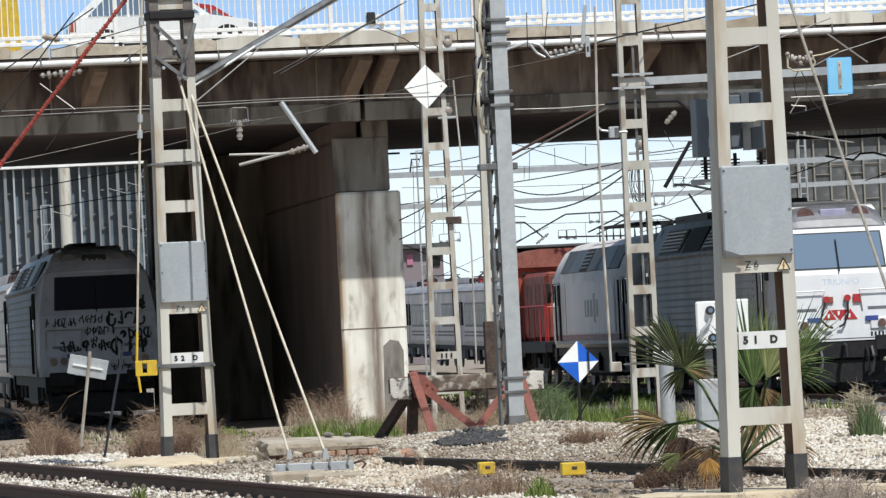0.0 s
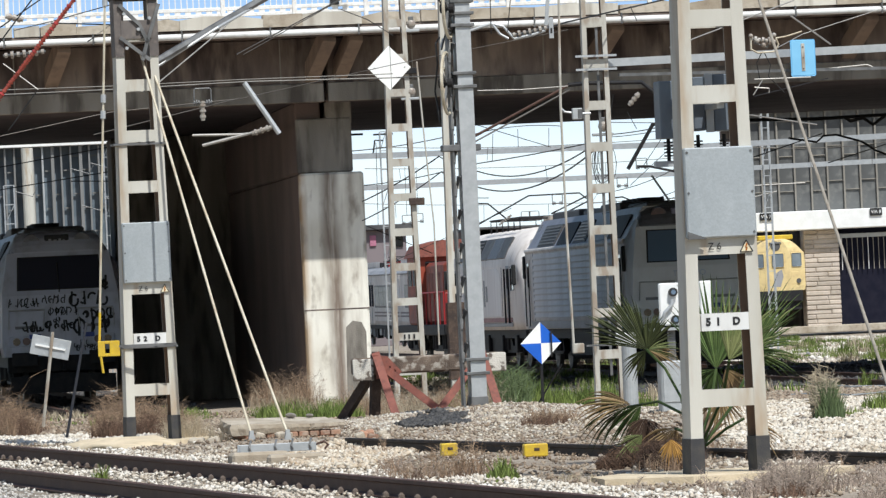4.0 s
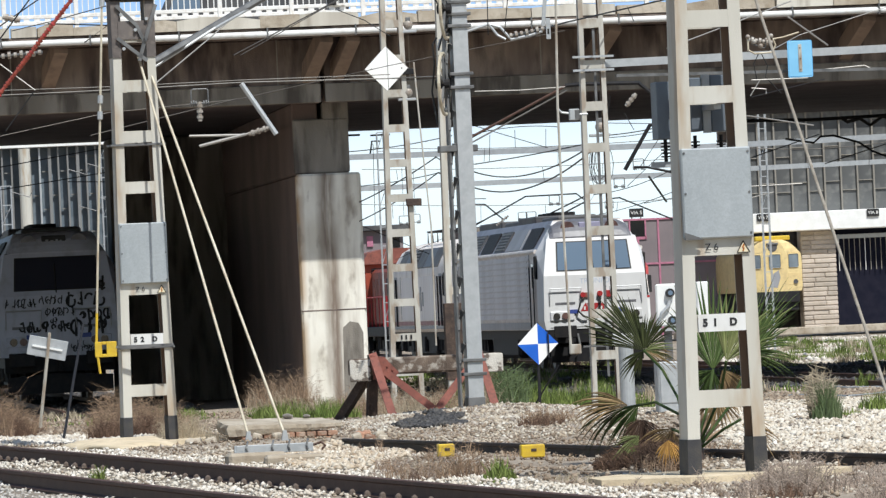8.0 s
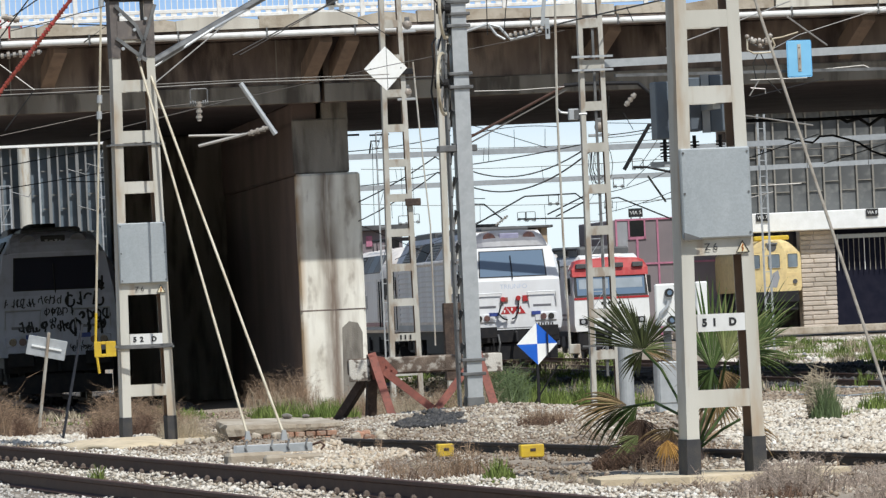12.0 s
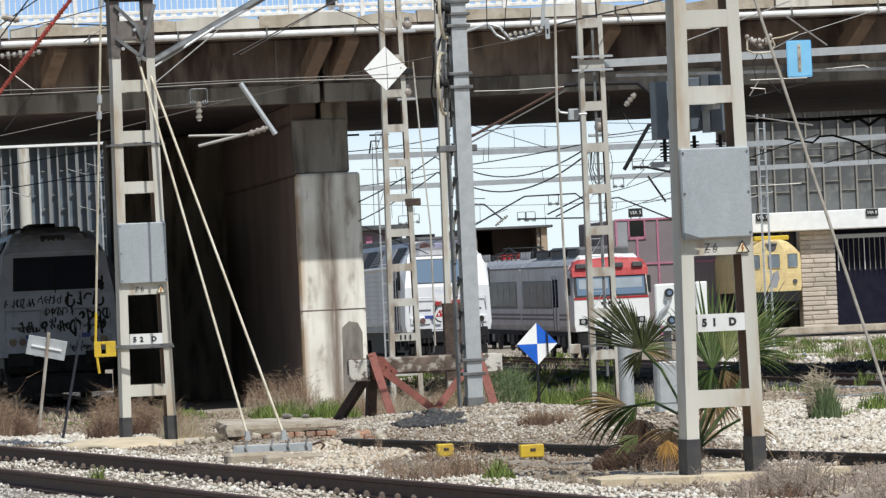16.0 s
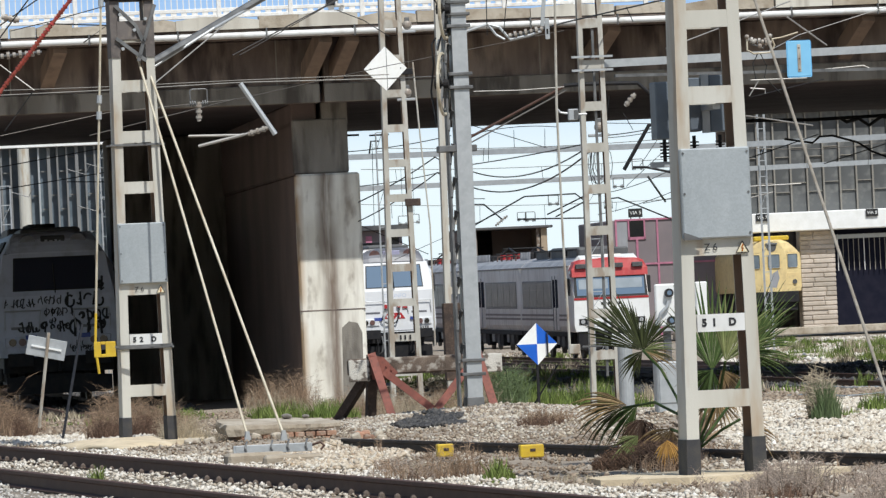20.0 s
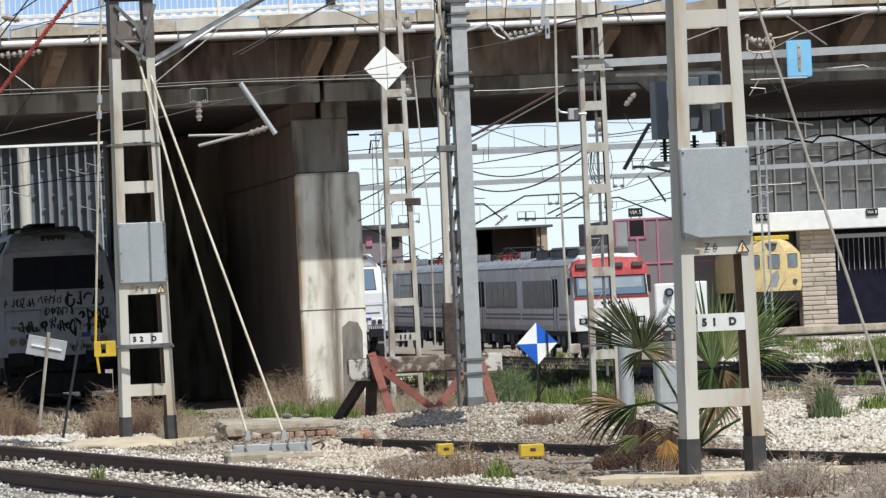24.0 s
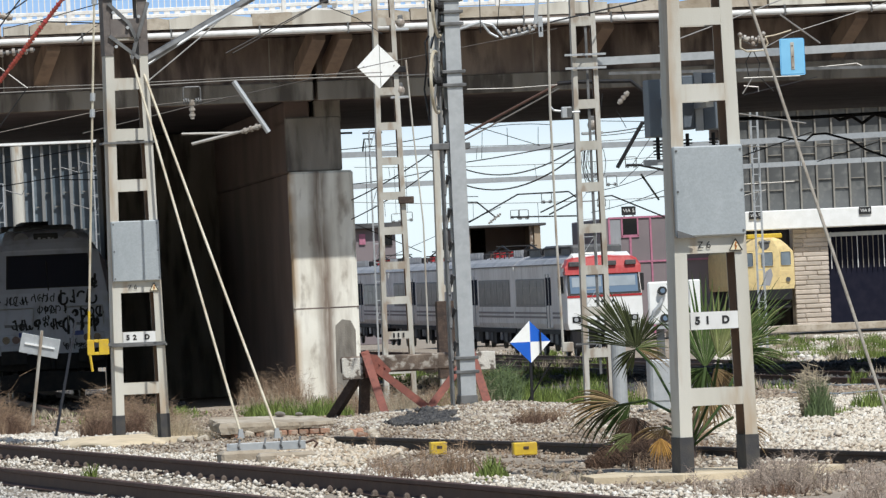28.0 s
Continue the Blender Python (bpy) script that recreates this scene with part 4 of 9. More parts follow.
        # roof hatches on the slope
        for y0, y1, mm in ((1.9, 4.4, STEEL_BLACK), (4.9, 8.0, GREY_LIGHT), (8.5, 10.9, ROOF_DARK), (11.4, 14.2, STEEL_BLACK), (14.7, 18.2, ROOF_DARK)):
            bm = bmesh.new()
            a, b = (1.40, 3.40), (1.08, 3.98)
            loft(bm, [[(sx * a[0], y0, a[1]), (sx * (a[0] + 0.04), y0, a[1] + 0.03), (sx * (b[0] + 0.04), y0, b[1] + 0.03), (sx * b[0], y0, b[1])], [(sx * a[0], y1, a[1]), (sx * (a[0] + 0.04), y1, a[1] + 0.03), (sx * (b[0] + 0.04), y1, b[1] + 0.03), (sx * b[0], y1, b[1])]])
            hatch = part("roof_hatch", bm, mm, L)
            if mm is ROOF_DARK:
                for q in range(6):
                    f_ = 0.12 + 0.15 * q
                    c_ = (a[0] + 0.05 + (b[0] - a[0]) * f_, a[1] + 0.035 + (b[1] - a[1]) * f_)
                    part("slat", boxed((sx * c_[0] - 0.02, y0 + 0.15, c_[1] - 0.018), (sx * c_[0] + 0.02, y1 - 0.15, c_[1] + 0.018)), BROW, hatch)
    for y0, y1, w, h in ((1.7, 5.0, 0.75, 0.12), (5.4, 9.0, 0.9, 0.2), (9.6, 13.0, 0.8, 0.14), (13.5, 19.0, 0.85, 0.2)):
        part("roof_housing", boxed((-w, y0, ZT - 0.05), (w, y1, ZT + h), 0.04), ROOF_DARK, L)
    for k in range(4):
        bm = bmesh.new()
        rod(bm, (0, 6.0 + k * 0.9, ZT + 0.15), (0, 6.0 + k * 0.9, ZT + 0.3), 0.36, 14)
        part("roof_fan", bm, STEEL_BLACK, L)
    part("fuel_tank", boxed((-1.25, 7.6, 0.3), (1.25, 13.6, 1.1), 0.1), STEEL_BLACK, L)
    part("underframe", boxed((-1.3, 0.6, 0.85), (1.3, length - 0.6, 1.13)), STEEL_BLACK, L)
    for yy in (3.9, length - 3.9):
        bogie(L, yy)
    return L


triunfo = locomotive("diesel_locomotive", "grey diesel locomotive with white cab front backing away", CAB_WHITE, GREY_SIDE, emblem=True, lamp_glass=LAMP_BROWN)


# ---- catenary posts of two legs and battens ----
NEAR_TURN = 12.8


def ladder_post(label, base, turn, height=8.6, w0=0.70, taper=0.03, leg=0.11, deep=0.28, first=0.6, step=0.655, paint=CREAM, tar=0.26, skip=(), front_only=False, group="catenary posts"):
    t = thing("catenary_post", label, "post", base, turn, group)
    for sx in (-1, 1):
        bm = bmesh.new()
        x0, x1 = sx * (w0 / 2 - leg / 2), sx * (w0 / 2 - taper * height / 2 - leg / 2)

        def sec(z, grow=0.0):
            c = x0 + (x1 - x0) * z / height
            a, b, th = c - leg / 2 - grow, c + leg / 2 + grow, 0.014
            d = deep / 2 + grow
            return a, b, d
        # an open channel: two flanges and an outer web
        th = 0.014
        a, b, d = sec(-0.4)
        e, f, g = sec(height)
        def section(lo, hi, w, z):
            o, n = (lo, hi) if sx < 0 else (hi, lo)
            i = o + th if sx < 0 else o - th
            return [(o, -w, z), (n, -w, z), (n, -w + th, z), (i, -w + th, z), (i, w - th, z), (n, w - th, z), (n, w, z), (o, w, z)]
        loft(bm, [section(a, b, d, -0.4), section(e, f, g, height)])
        bm.faces.ensure_lookup_table()
        # inner faces browner than the paint: rust, and the channel's shade as colour
        for k_ in (2, 3, 4):
            bm.faces[k_].material_index = 1
        lg = part("leg", bm, [paint, RUST_SHADE], t)
        if tar:
            bm = bmesh.new()
            a, b, d = sec(-0.4, 0.006)
            e, f, g = sec(tar, 0.006)
            loft(bm, [[(a, -d, -0.4), (b, -d, -0.4), (b, d, -0.4), (a, d, -0.4)], [(e, -g, tar), (f, -g, tar), (f, g, tar), (e, g, tar)]])
            part("tarred_foot", bm, TAR, lg, "black tarred foot")
    k = 0
    z = first
    while z < height - 0.1:
        if k not in skip:
            wi = w0 - taper * z - 2 * leg + 0.01
            for ys in ((-1,) if front_only else (-1, 1)):
                part("batten", boxed((-wi / 2, ys * (deep / 2 - 0.008) - 0.006, z - 0.075), (wi / 2, ys * (deep / 2 - 0.008) + 0.006, z + 0.075)), paint, t)
        z += step
        k += 1
    return t


def triangle_plate(parent, x, y, z, s):
    bm = bmesh.new()
    prism(bm, [(x - s / 2, z), (x + s / 2, z), (x, z + s * 0.87)], "y", y - 0.006, y)
    pl = part("warning_triangle", bm, SIGN_CREAM, parent, "pale yellow warning triangle")
    bm = bmesh.new()
    for a, b in (((x - s / 2, z), (x + s / 2, z)), ((x + s / 2, z), (x, z + s * 0.87)), ((x, z + s * 0.87), (x - s / 2, z))):
        beam(bm, (a[0], y - 0.008, a[1]), (b[0], y - 0.008, b[1]), 0.006, 0.007)
    part("triangle_border", bm, INK, pl)
    bm = bmesh.new()
    tube(bm, [(x + s * 0.05, y - 0.009, z + s * 0.62), (x - s * 0.05, y - 0.009, z + s * 0.36), (x + s * 0.06, y - 0.009, z + s * 0.36), (x - s * 0.03, y - 0.009, z + s * 0.1)], 0.007, 4)
    part("triangle_bolt", bm, BOLT_ORANGE, pl)


def numbered_post(label, base, text, turn=NEAR_TURN):
    t = ladder_post(label, base, turn, skip=(3,))
    d = -0.15
    bm = boxed((-0.31, d - 0.05, 1.98), (0.31, d + 0.02, 2.76), 0.012)
    plate = part("front_plate", bm, GALV_PANEL, t, "galvanised steel panel")
    for qx in (-0.285, 0.285):
        for qz in (2.02, 2.37, 2.72):
            bm = bmesh.new()
            rod(bm, (qx, d - 0.058, qz), (qx, d - 0.049, qz), 0.011, 6)
            part("rivet", bm, GALV_DARK, plate)
    if text[1] == "1":
        bm = bmesh.new()
        prism(bm, [(-0.31, 1.972), (-0.14, 1.972), (-0.2, 2.0), (-0.31, 2.04)], "y", d - 0.075, d - 0.052)
        part("bent_corner", bm, GALV_DARK, plate, "dented and bent lower corner")
    w = 0.70 - 0.03 * 1.25 - 0.25
    part("number_plate", boxed((-w / 2 - 0.005, d - 0.008, 1.18), (w / 2 + 0.005, d + 0.002, 1.33)), PLATE_WHITE, t, "white number board")
    for k, ch_ in enumerate(text):
        lettering(ch_, 0.088, pose((-0.15, -0.062, 0.1)[k], d - 0.011, 1.255, 90), INK, t, "number_character", 0.001, 0.005)
    lettering("Z 6", 0.085, pose(-0.06, d - 0.003, 1.905, 90), INK, t, "letters", 0.001)
    triangle_plate(t, 0.22, d - 0.001, 1.85, 0.115)
    return t


numbered_post("cream steel lattice post with black feet beside a palm", (2.336, 51.463, -0.119), "51D")
post52 = numbered_post("cream steel lattice post with black feet, guyed", (-3.898, 77.007, -0.120), "52D")
# head of the guyed post: dark irons and clamps over the painted legs
H = 4.95
for sx in (-1, 1):
    bm = bmesh.new()
    box(bm, (sx * 0.225 - 0.06, -0.155, H - 0.05), (sx * 0.225 + 0.06, 0.15, H + 3.4))
    part("head_casing", bm, HEAD_GREY, post52)
bm = bmesh.new()
for a, b in (((-0.22, -0.18, H + 0.62), (0.04, -0.18, H + 0.36)), ((0.04, -0.18, H + 0.36), (0.14, -0.18, H + 0.12)), ((-0.22, -0.18, H + 0.2), (0.16, -0.18, H - 0.1)), ((0.30, -0.18, H + 0.62), (0.12, -0.18, H + 0.1)), ((0.12, -0.18, H + 0.1), (0.06, -0.18, H - 0.1))):
    beam(bm, a, b, 0.035, 0.045)
part("guy_bracket", bm, GALV_DARK, post52)
for bx_, bz_ in ((-0.16, 0.5), (0.17, 0.44), (-0.14, 0.06), (0.02, 0.3)):
    bm = bmesh.new()
    rod(bm, (bx_, -0.16, H + bz_), (bx_, -0.21, H + bz_), 0.022, 8)
    part("bolt", bm, GALV, post52)
part("head_plate", boxed((-0.2, -0.165, H + 0.18), (0.2, -0.15, H + 0.42)), HEAD_GREY, post52)
part("head_clamp", boxed((-0.30, -0.2, H + 0.68), (0.30, 0.2, H + 0.80), 0.02), STEEL_BLACK, post52)
part("head_clamp", boxed((-0.30, -0.2, H + 0.95), (0.30, 0.2, H + 1.2), 0.02), GALV_DARK, post52)
for zz in (0.0, 2.62):
    part("hoop", boxed((-0.36, -0.165, zz + 1.14), (0.36, 0.165, zz + 1.165)), GALV_DARK, post52)

post_mid = ladder_post("pale lattice post carrying a white diamond board", (-0.819, 117.222, -0.318), 8, 8.8, 0.64, 0.027, 0.095, 0.22, 0.46, 0.685, CREAM_GREY, 0)
for q in (-0.09, 0.0, 0.1):
    part("number_bar", boxed((q - 0.015, -0.122, 1.1), (q + 0.02, -0.118, 1.19)), INK, post_mid)
post_arm = ladder_post("pale lattice post with a long cross arm", (2.574, 97.685, -0.370), 8, 8.6, 0.485, 0.012, 0.078, 0.17, 0.85, 0.68, CREAM_GREY, 0)
post_thin = ladder_post("rusty lattice post beside a steel column", (0.246, 119.886, -0.292), 8, 8.8, 0.52, 0.02, 0.12, 0.22, 0.6, 0.70, CREAM, 0)
part("lower_casing", boxed((-0.29, -0.13, 0.2), (0.29, 0.13, 1.75), 0.01), WOOD_DARK, post_thin, "rusted brown casing")

# ---- steel column with clamps and a chain of insulators ----
col = thing("steel_column", "grey steel column with dark clamps on gravel", "column", (0.377, 89.407, -0.285), 10)
bm = bmesh.new()
for lo, hi in (((-0.115, -0.15, -0.3), (0.115, -0.13, 8.2)), ((-0.115, -0.13, -0.3), (-0.1, 0.15, 8.2)), ((0.1, -0.13, -0.3), (0.115, 0.15, 8.2))):
    box(bm, lo, hi)
part("shaft", bm, GALV, col)
part("foot", boxed((-0.13, -0.165, -0.3), (0.13, 0.165, 0.3), 0.01), GALV_DARK, col)
for z in (0.62, 0.83, 4.92, 5.12, 5.84, 6.02, 6.2):
    part("clamp", boxed((-0.19, -0.185, z), (0.17, 0.17, z + 0.05), 0.008), GALV_DARK, col)
part("bracket", boxed((-0.38, -0.12, 3.98), (0.2, 0.12, 4.08), 0.01), GALV_DARK, col)
bm = bmesh.new()
for k in range(11):
    z = 0.8 + k * 0.5
    beam(bm, (-0.21, -0.1, z), (-0.14, 0.1, z + 0.3), 0.02, 0.05)
    beam(bm, (-0.21, 0.1, z), (-0.14, -0.1, z + 0.3), 0.02, 0.05)
part("lacing", bm, GALV_DARK, col)
part("rear_channel", boxed((-0.235, -0.1, -0.3), (-0.205, 0.12, 8.0)), GALV_DARK, col)
# two tension wheels seen nearly edge-on beside the shaft
for wx, wz, wr in ((-0.29, 5.0, 0.46), (-0.22, 6.12, 0.44)):
    wt = pose(wx, -0.2, wz, 0, 0, 70)
    for rr, th_, mm, nm in ((wr, 0.026, STEEL_PALE, "wheel_rim"), (wr * 0.86, 0.016, GALV_DARK, "inner_rim"), (wr * 0.5, 0.02, STEEL_PALE, "drum_rim")):
        bm = bmesh.new()
        tube(bm, [wt @ Vector((rr * math.cos(a * math.pi / 12), 0.04 if nm == "drum_rim" else 0, rr * math.sin(a * math.pi / 12))) for a in range(25)], th_, 6)
        wr_ob = part(nm, bm, mm, col)
    for k in range(5):
        bm = bmesh.new()
        a = k * 2 * math.pi / 5 + 0.3
        beam(bm, wt @ Vector((0, 0, 0)), wt @ Vector((wr * math.cos(a), 0, wr * math.sin(a))), 0.03, 0.045)
        part("wheel_spoke", bm, GALV_DARK, col)
    bm = bmesh.new()
    rod(bm, wt @ Vector((0, -0.09, 0)), wt @ Vector((0, 0.12, 0)), 0.07, 10)
    part("wheel_hub", bm, STEEL_BLACK, col)
bm = bmesh.new()
tube(bm, [(-0.35, -0.1, 5.7), (-0.42, -0.12, 5.6), (-0.40, -0.1, 5.3), (-0.44, 0, 4.9), (-0.40, -0.1, 4.4)], 0.014)
tube(bm, [(-0.38, -0.16, 6.3), (-0.2, -0.2, 6.0), (-0.35, -0.2, 5.5)], 0.014)
part("loose_cable", bm, BLACK, col)

# ---- guy rods and their anchors ----
def anchor_rod(label, a, b, r, material=STEEL_PALE):
    t = tagged(part("guy_rod", rods([(a, b)], r, 8), material), label, "guy rod", "guy rods")
    return t


G1, G2 = (-2.526, 74.296, -0.116), (-2.075, 74.296, -0.123)
anchor_rod("cream painted steel guy rod down to a concrete anchor", (-3.830, 77.007, 4.831), G1, 0.017)
anchor_rod("cream painted steel guy rod down to a concrete anchor", (-3.699, 77.007, 4.657), G2, 0.017)
anchor_rod("long pale steel guy rod beside the post", (3.520, 66.772, 5.043), tuple(Vector((3.520, 66.772, 5.043)).lerp(Vector((4.523, 61.337, 0.192)), 1.1)), 0.018, GUY)
slab = thing("concrete_slab", "broken concrete slab lying on old bricks", "slab", (-2.170, 76.449, 0.017), 14)
kr = random.Random(31)
edge = [(-0.8, -0.5), (-0.42, -0.52), (0.0, -0.47), (0.3, -0.5), (0.55, -0.44), (0.7, -0.36), (0.78, -0.05), (0.7, 0.3), (0.62, 0.46), (0.2, 0.5), (-0.3, 0.46), (-0.7, 0.5), (-0.84, 0.1)]
rim = []
for (ax, ay), (bx_, by_) in zip(edge, edge[1:] + edge[:1]):
    for k in range(4):
        f_ = k / 4
        rim.append((ax + (bx_ - ax) * f_ + kr.uniform(-0.018, 0.018), ay + (by_ - ay) * f_ + kr.uniform(-0.02, 0.02)))
bm = bmesh.new()
loft(bm, [[(x * 0.97, y * 0.97, -0.12 + 0.03 * (x + 0.8) / 1.6 + kr.uniform(-0.015, 0.015)) for x, y in rim], [(x + kr.uniform(-0.02, 0.02), y, -0.055 - 0.02 * x) for x, y in rim], [(x * 0.985, y * 0.985, -0.004 - 0.03 * x + kr.uniform(-0.01, 0.004)) for x, y in rim]])
part("slab_piece", bm, CONCRETE_EDGE, slab)
slab.matrix_world = pose(-2.170, 76.449, 0.017, 4, 0, 14)
for x_, y_, r_ in ((0.16, 0.36, 0.06), (0.42, 0.42, 0.042)):
    bm = bmesh.new()
    bmesh.ops.create_icosphere(bm, subdivisions=2, radius=r_)
    for v in bm.verts:
        v.co = Vector((v.co.x * 1.25, v.co.y, v.co.z * 0.6)) * (1 + 0.3 * noise.noise(v.co * 14))
    q = slab.matrix_world @ Vector((x_, y_, r_ * 0.5 - 0.03 * x_))
    tagged(part("stone", bm, CONCRETE_GREY), "loose dark stone lying on a concrete slab", "stone", "stones on the slab").matrix_world = Matrix.Translation(q)
SLABC = Vector((-2.170, 76.449, 0.017))
BRICK_RED = mat("old_red_brick", (0.33, 0.17, 0.11), 0.9, 0, (0.4, 0.25, 0.17), 5.0, (0.5, 0.44, 0.36), 14, 0.5, 0.5, 40, per_object=0.3)
pl_ = thing("brick_footing", "crumbling brick footing under a concrete slab", "brickwork", tuple(SLABC), 14)
for r_ in range(2):
    for k in range(9):
        part("brick", boxed((-0.62 + k * 0.14 + 0.06 * r_, -0.48, -0.21 - r_ * 0.075), (-0.495 + k * 0.14 + 0.06 * r_, 0.4, -0.145 - r_ * 0.075), 0.01), BRICK_RED, pl_)
for k in range(14):
    x_, y_ = SLABC.x + random.uniform(-1.1, 1.5), SLABC.y + random.uniform(-3.5, 0.2)
    o = tagged(part("rubble_block", boxed((-0.07, -0.06, -0.05), (0.07, 0.06, 0.05), 0.02), BRICK_RED if k % 3 == 0 else CONCRETE_EDGE), "broken lump of masonry on the gravel", "rubble", "rubble")
    o.matrix_world = pose(x_, y_, ground_z(x_, y_) + 0.03, random.uniform(-20, 20), random.uniform(-20, 20), random.uniform(0, 180))
for side in (0, 1):
    blk = tagged(part("anchor_block", boxed((-0.31, -0.2, -0.4), (0.31, 0.2, 0.0), 0.03), CONCRETE_EDGE), "weathered concrete anchor block half sunk in stones", "concrete block", "guy anchors")
    blk.matrix_world = pose(*((-2.096, 63.554, -0.079) if side == 0 else (-1.668, 62.798, -0.098)), 0, 0, 10 - side * 6)
ch = thing("anchor_channel", "galvanised steel channel bolted over the anchor blocks", "anchor", (-1.933, 64.724, -0.115), 9, "guy anchors")
bm = bmesh.new()
box(bm, (-0.42, -0.1, 0.0), (0.42, -0.085, 0.09), 0.004)
box(bm, (-0.42, -0.085, 0.0), (0.42, 0.1, 0.012))
box(bm, (-0.42, 0.085, 0.012), (0.42, 0.1, 0.09), 0.004)
part("channel", bm, GALV, ch)
for q in (-0.3, -0.02, 0.16, 0.36):
    bm = bmesh.new()
    tube(bm, [(q, -0.108, 0.02), (q - 0.015, -0.112, 0.06), (q, -0.1, 0.11), (q + 0.02, 0.0, 0.13)], 0.012, 5)
    part("hook_bolt", bm, GALV_DARK, ch)
bm = bmesh.new()
tube(bm, [(0.42, 0.0, 0.06), (0.52, -0.02, 0.09), (0.56, -0.04, 0.05), (0.52, -0.05, 0.01)], 0.014, 5)
part("hook_end", bm, RUST_RAIL, ch)
for g in (G1, G2):
    sh = thing("anchor_shoe", "steel shoe bolted to the anchor", "anchor", (g[0], g[1], g[2]), 12, "guy anchors")
    part("base_plate", boxed((-0.13, -0.1, -0.13), (0.13, 0.1, -0.09)), GALV, sh)
    part("lug", prismed([(-0.05, -0.1), (0.05, -0.1), (0.02, 0.06), (-0.02, 0.06)], "y", -0.03, 0.03), GALV, sh)
    for q in (-0.09, 0.09):
        bm = bmesh.new()
        rod(bm, (q, -0.06, -0.1), (q, -0.06, -0.05), 0.015, 6)
        part("bolt", bm, GALV_DARK, sh)

# tension cable with yellow weight guide on the guyed post
CB = Vector((-4.533, 76.75, 0.774))
cab = thing("tension_cable", "pale vertical cable with a yellow guide beside the post", "cable", tuple(CB), 0)
up = Vector((-4.217, 76.75, 5.967)) - CB
bm = bmesh.new()
tube(bm, [up * 0.13, up], 0.016)
part("cable", bm, STEEL_PALE, cab)
bm = bmesh.new()
tube(bm, [(0.055, -0.02, -0.05), (0.02, -0.02, 0.3), up * 0.14], 0.018)
part("yellow_rod", bm, YELLOW, cab, "yellow steel rod")
bm = bmesh.new()
for lo, hi in (((-0.0, -0.04, 0.16), (0.09, 0.04, 0.36)), ((0.15, -0.04, 0.16), (0.28, 0.04, 0.36)), ((0.09, -0.04, 0.16), (0.15, 0.04, 0.20)), ((0.09, -0.04, 0.32), (0.15, 0.04, 0.36))):
    box(bm, lo, hi, 0.006)
part("yellow_bracket", bm, YELLOW, cab, "yellow bracket with a slot")
part("tie_bar", boxed((0.28, -0.16, 0.27), (1.02, -0.13, 0.30)), GALV_DARK, cab)
for k in (0.62, 0.66, 0.9):
    bm = bmesh.new()
    rod(bm, up * k, up * (k + 0.02), 0.035, 8)
    part("clevis", bm, GALV, cab)

# ---- diamond boards ----
def diamond(bm, r, y0, y1, quarter=None):
    pts = [(0, r), (r, 0), (0, -r), (-r, 0)]
    if quarter is None:
        prism(bm, pts, "y", y0, y1)
    else:
        prism(bm, [(0, 0), pts[quarter], pts[(quarter + 1) % 4]], "y", y0, y1)


d1 = thing("diamond_board", "white diamond signal board fixed to a post", "sign", (-0.934, 114.674, 6.019), 14)
bm = bmesh.new()
diamond(bm, 0.425, -0.02, 0.0)
part("board", bm, ENAMEL, d1)
for q in (-0.3, 0.3):
    bm = bmesh.new()
    rod(bm, (q, -0.026, 0), (q, -0.018, 0), 0.014, 6)
    part("rivet", bm, GALV_DARK, d1)
part("clamp", boxed((-0.05, 0.0, -0.05), (0.05, 0.2, 0.05)), GALV_DARK, d1)
part("seam", boxed((0.02, -0.025, -0.42), (0.03, -0.0205, 0.42)), GALV_DARK, d1)
d2 = thing("shunting_board", "blue and white quartered diamond board on a thin pole", "sign", (1.426, 94.196, 0.732), 14)
for q in range(4):
    bm = bmesh.new()
    diamond(bm, 0.332, -0.02, 0.0, q)
    part("quarter", bm, BLUE if q in (0, 2) else ENAMEL, d2, "blue quarter" if q in (0, 2) else "white quarter")
part("pole", boxed((-0.02, 0.0, -1.0), (0.02, 0.04, 0.3)), STEEL_BLACK, d2)
bm = bmesh.new()
beam(bm, (0.16, -0.06, 0.2), (0.16, -0.06, -0.22), 0.02, 0.02)
beam(bm, (0.34, 0.05, -0.35), (0.0, 0.3, -0.95), 0.022, 0.022)
part("stay", bm, STEEL_BLACK, d2)

# ---- tilted board seen from behind, and a leaning rod ----
bd = thing("notice_board", "grey board on a rusty pole, seen from behind", "sign", (-6.314, 94.196, 1.021), 0)
bm = boxed((-0.31, -0.01, -0.155), (0.31, 0.01, 0.155), 0.004)
bm.faces.ensure_lookup_table()
bmesh.ops.rotate(bm, verts=bm.verts, matrix=Matrix.Rotation(radians(13), 3, "Y"))
part("board", bm, GALV, bd)
part("stiffener", boxed((-0.24, -0.035, -0.015), (0.24, -0.01, 0.015), 0.0, pose(0, 0, 0, 0, 13)), WHITE, bd)
bm = bmesh.new()
tube(bm, [(0.05, -0.05, 0.24), (-0.17, 0.0, -1.25)], 0.028)
part("pole", bm, CREAM_GREY, bd)
tagged(part("iron_rod", rods([((-5.444, 89.407, 1.362), (-5.494, 84.400, -0.279))], 0.02), STEEL_BLACK), "thin dark iron rod leaning in the ballast", "rod")

# ---- buffer stop ----
bs = thing("buffer_stop", "red steel buffer stop with a weathered timber beam", "buffer stop", (-0.360, 94.196, -0.313), 4)
part("timber_beam", boxed((-1.22, -0.16, 0.67), (1.22, 0.14, 0.94), 0.03), WOOD_OLD, bs, "old flaking timber beam")
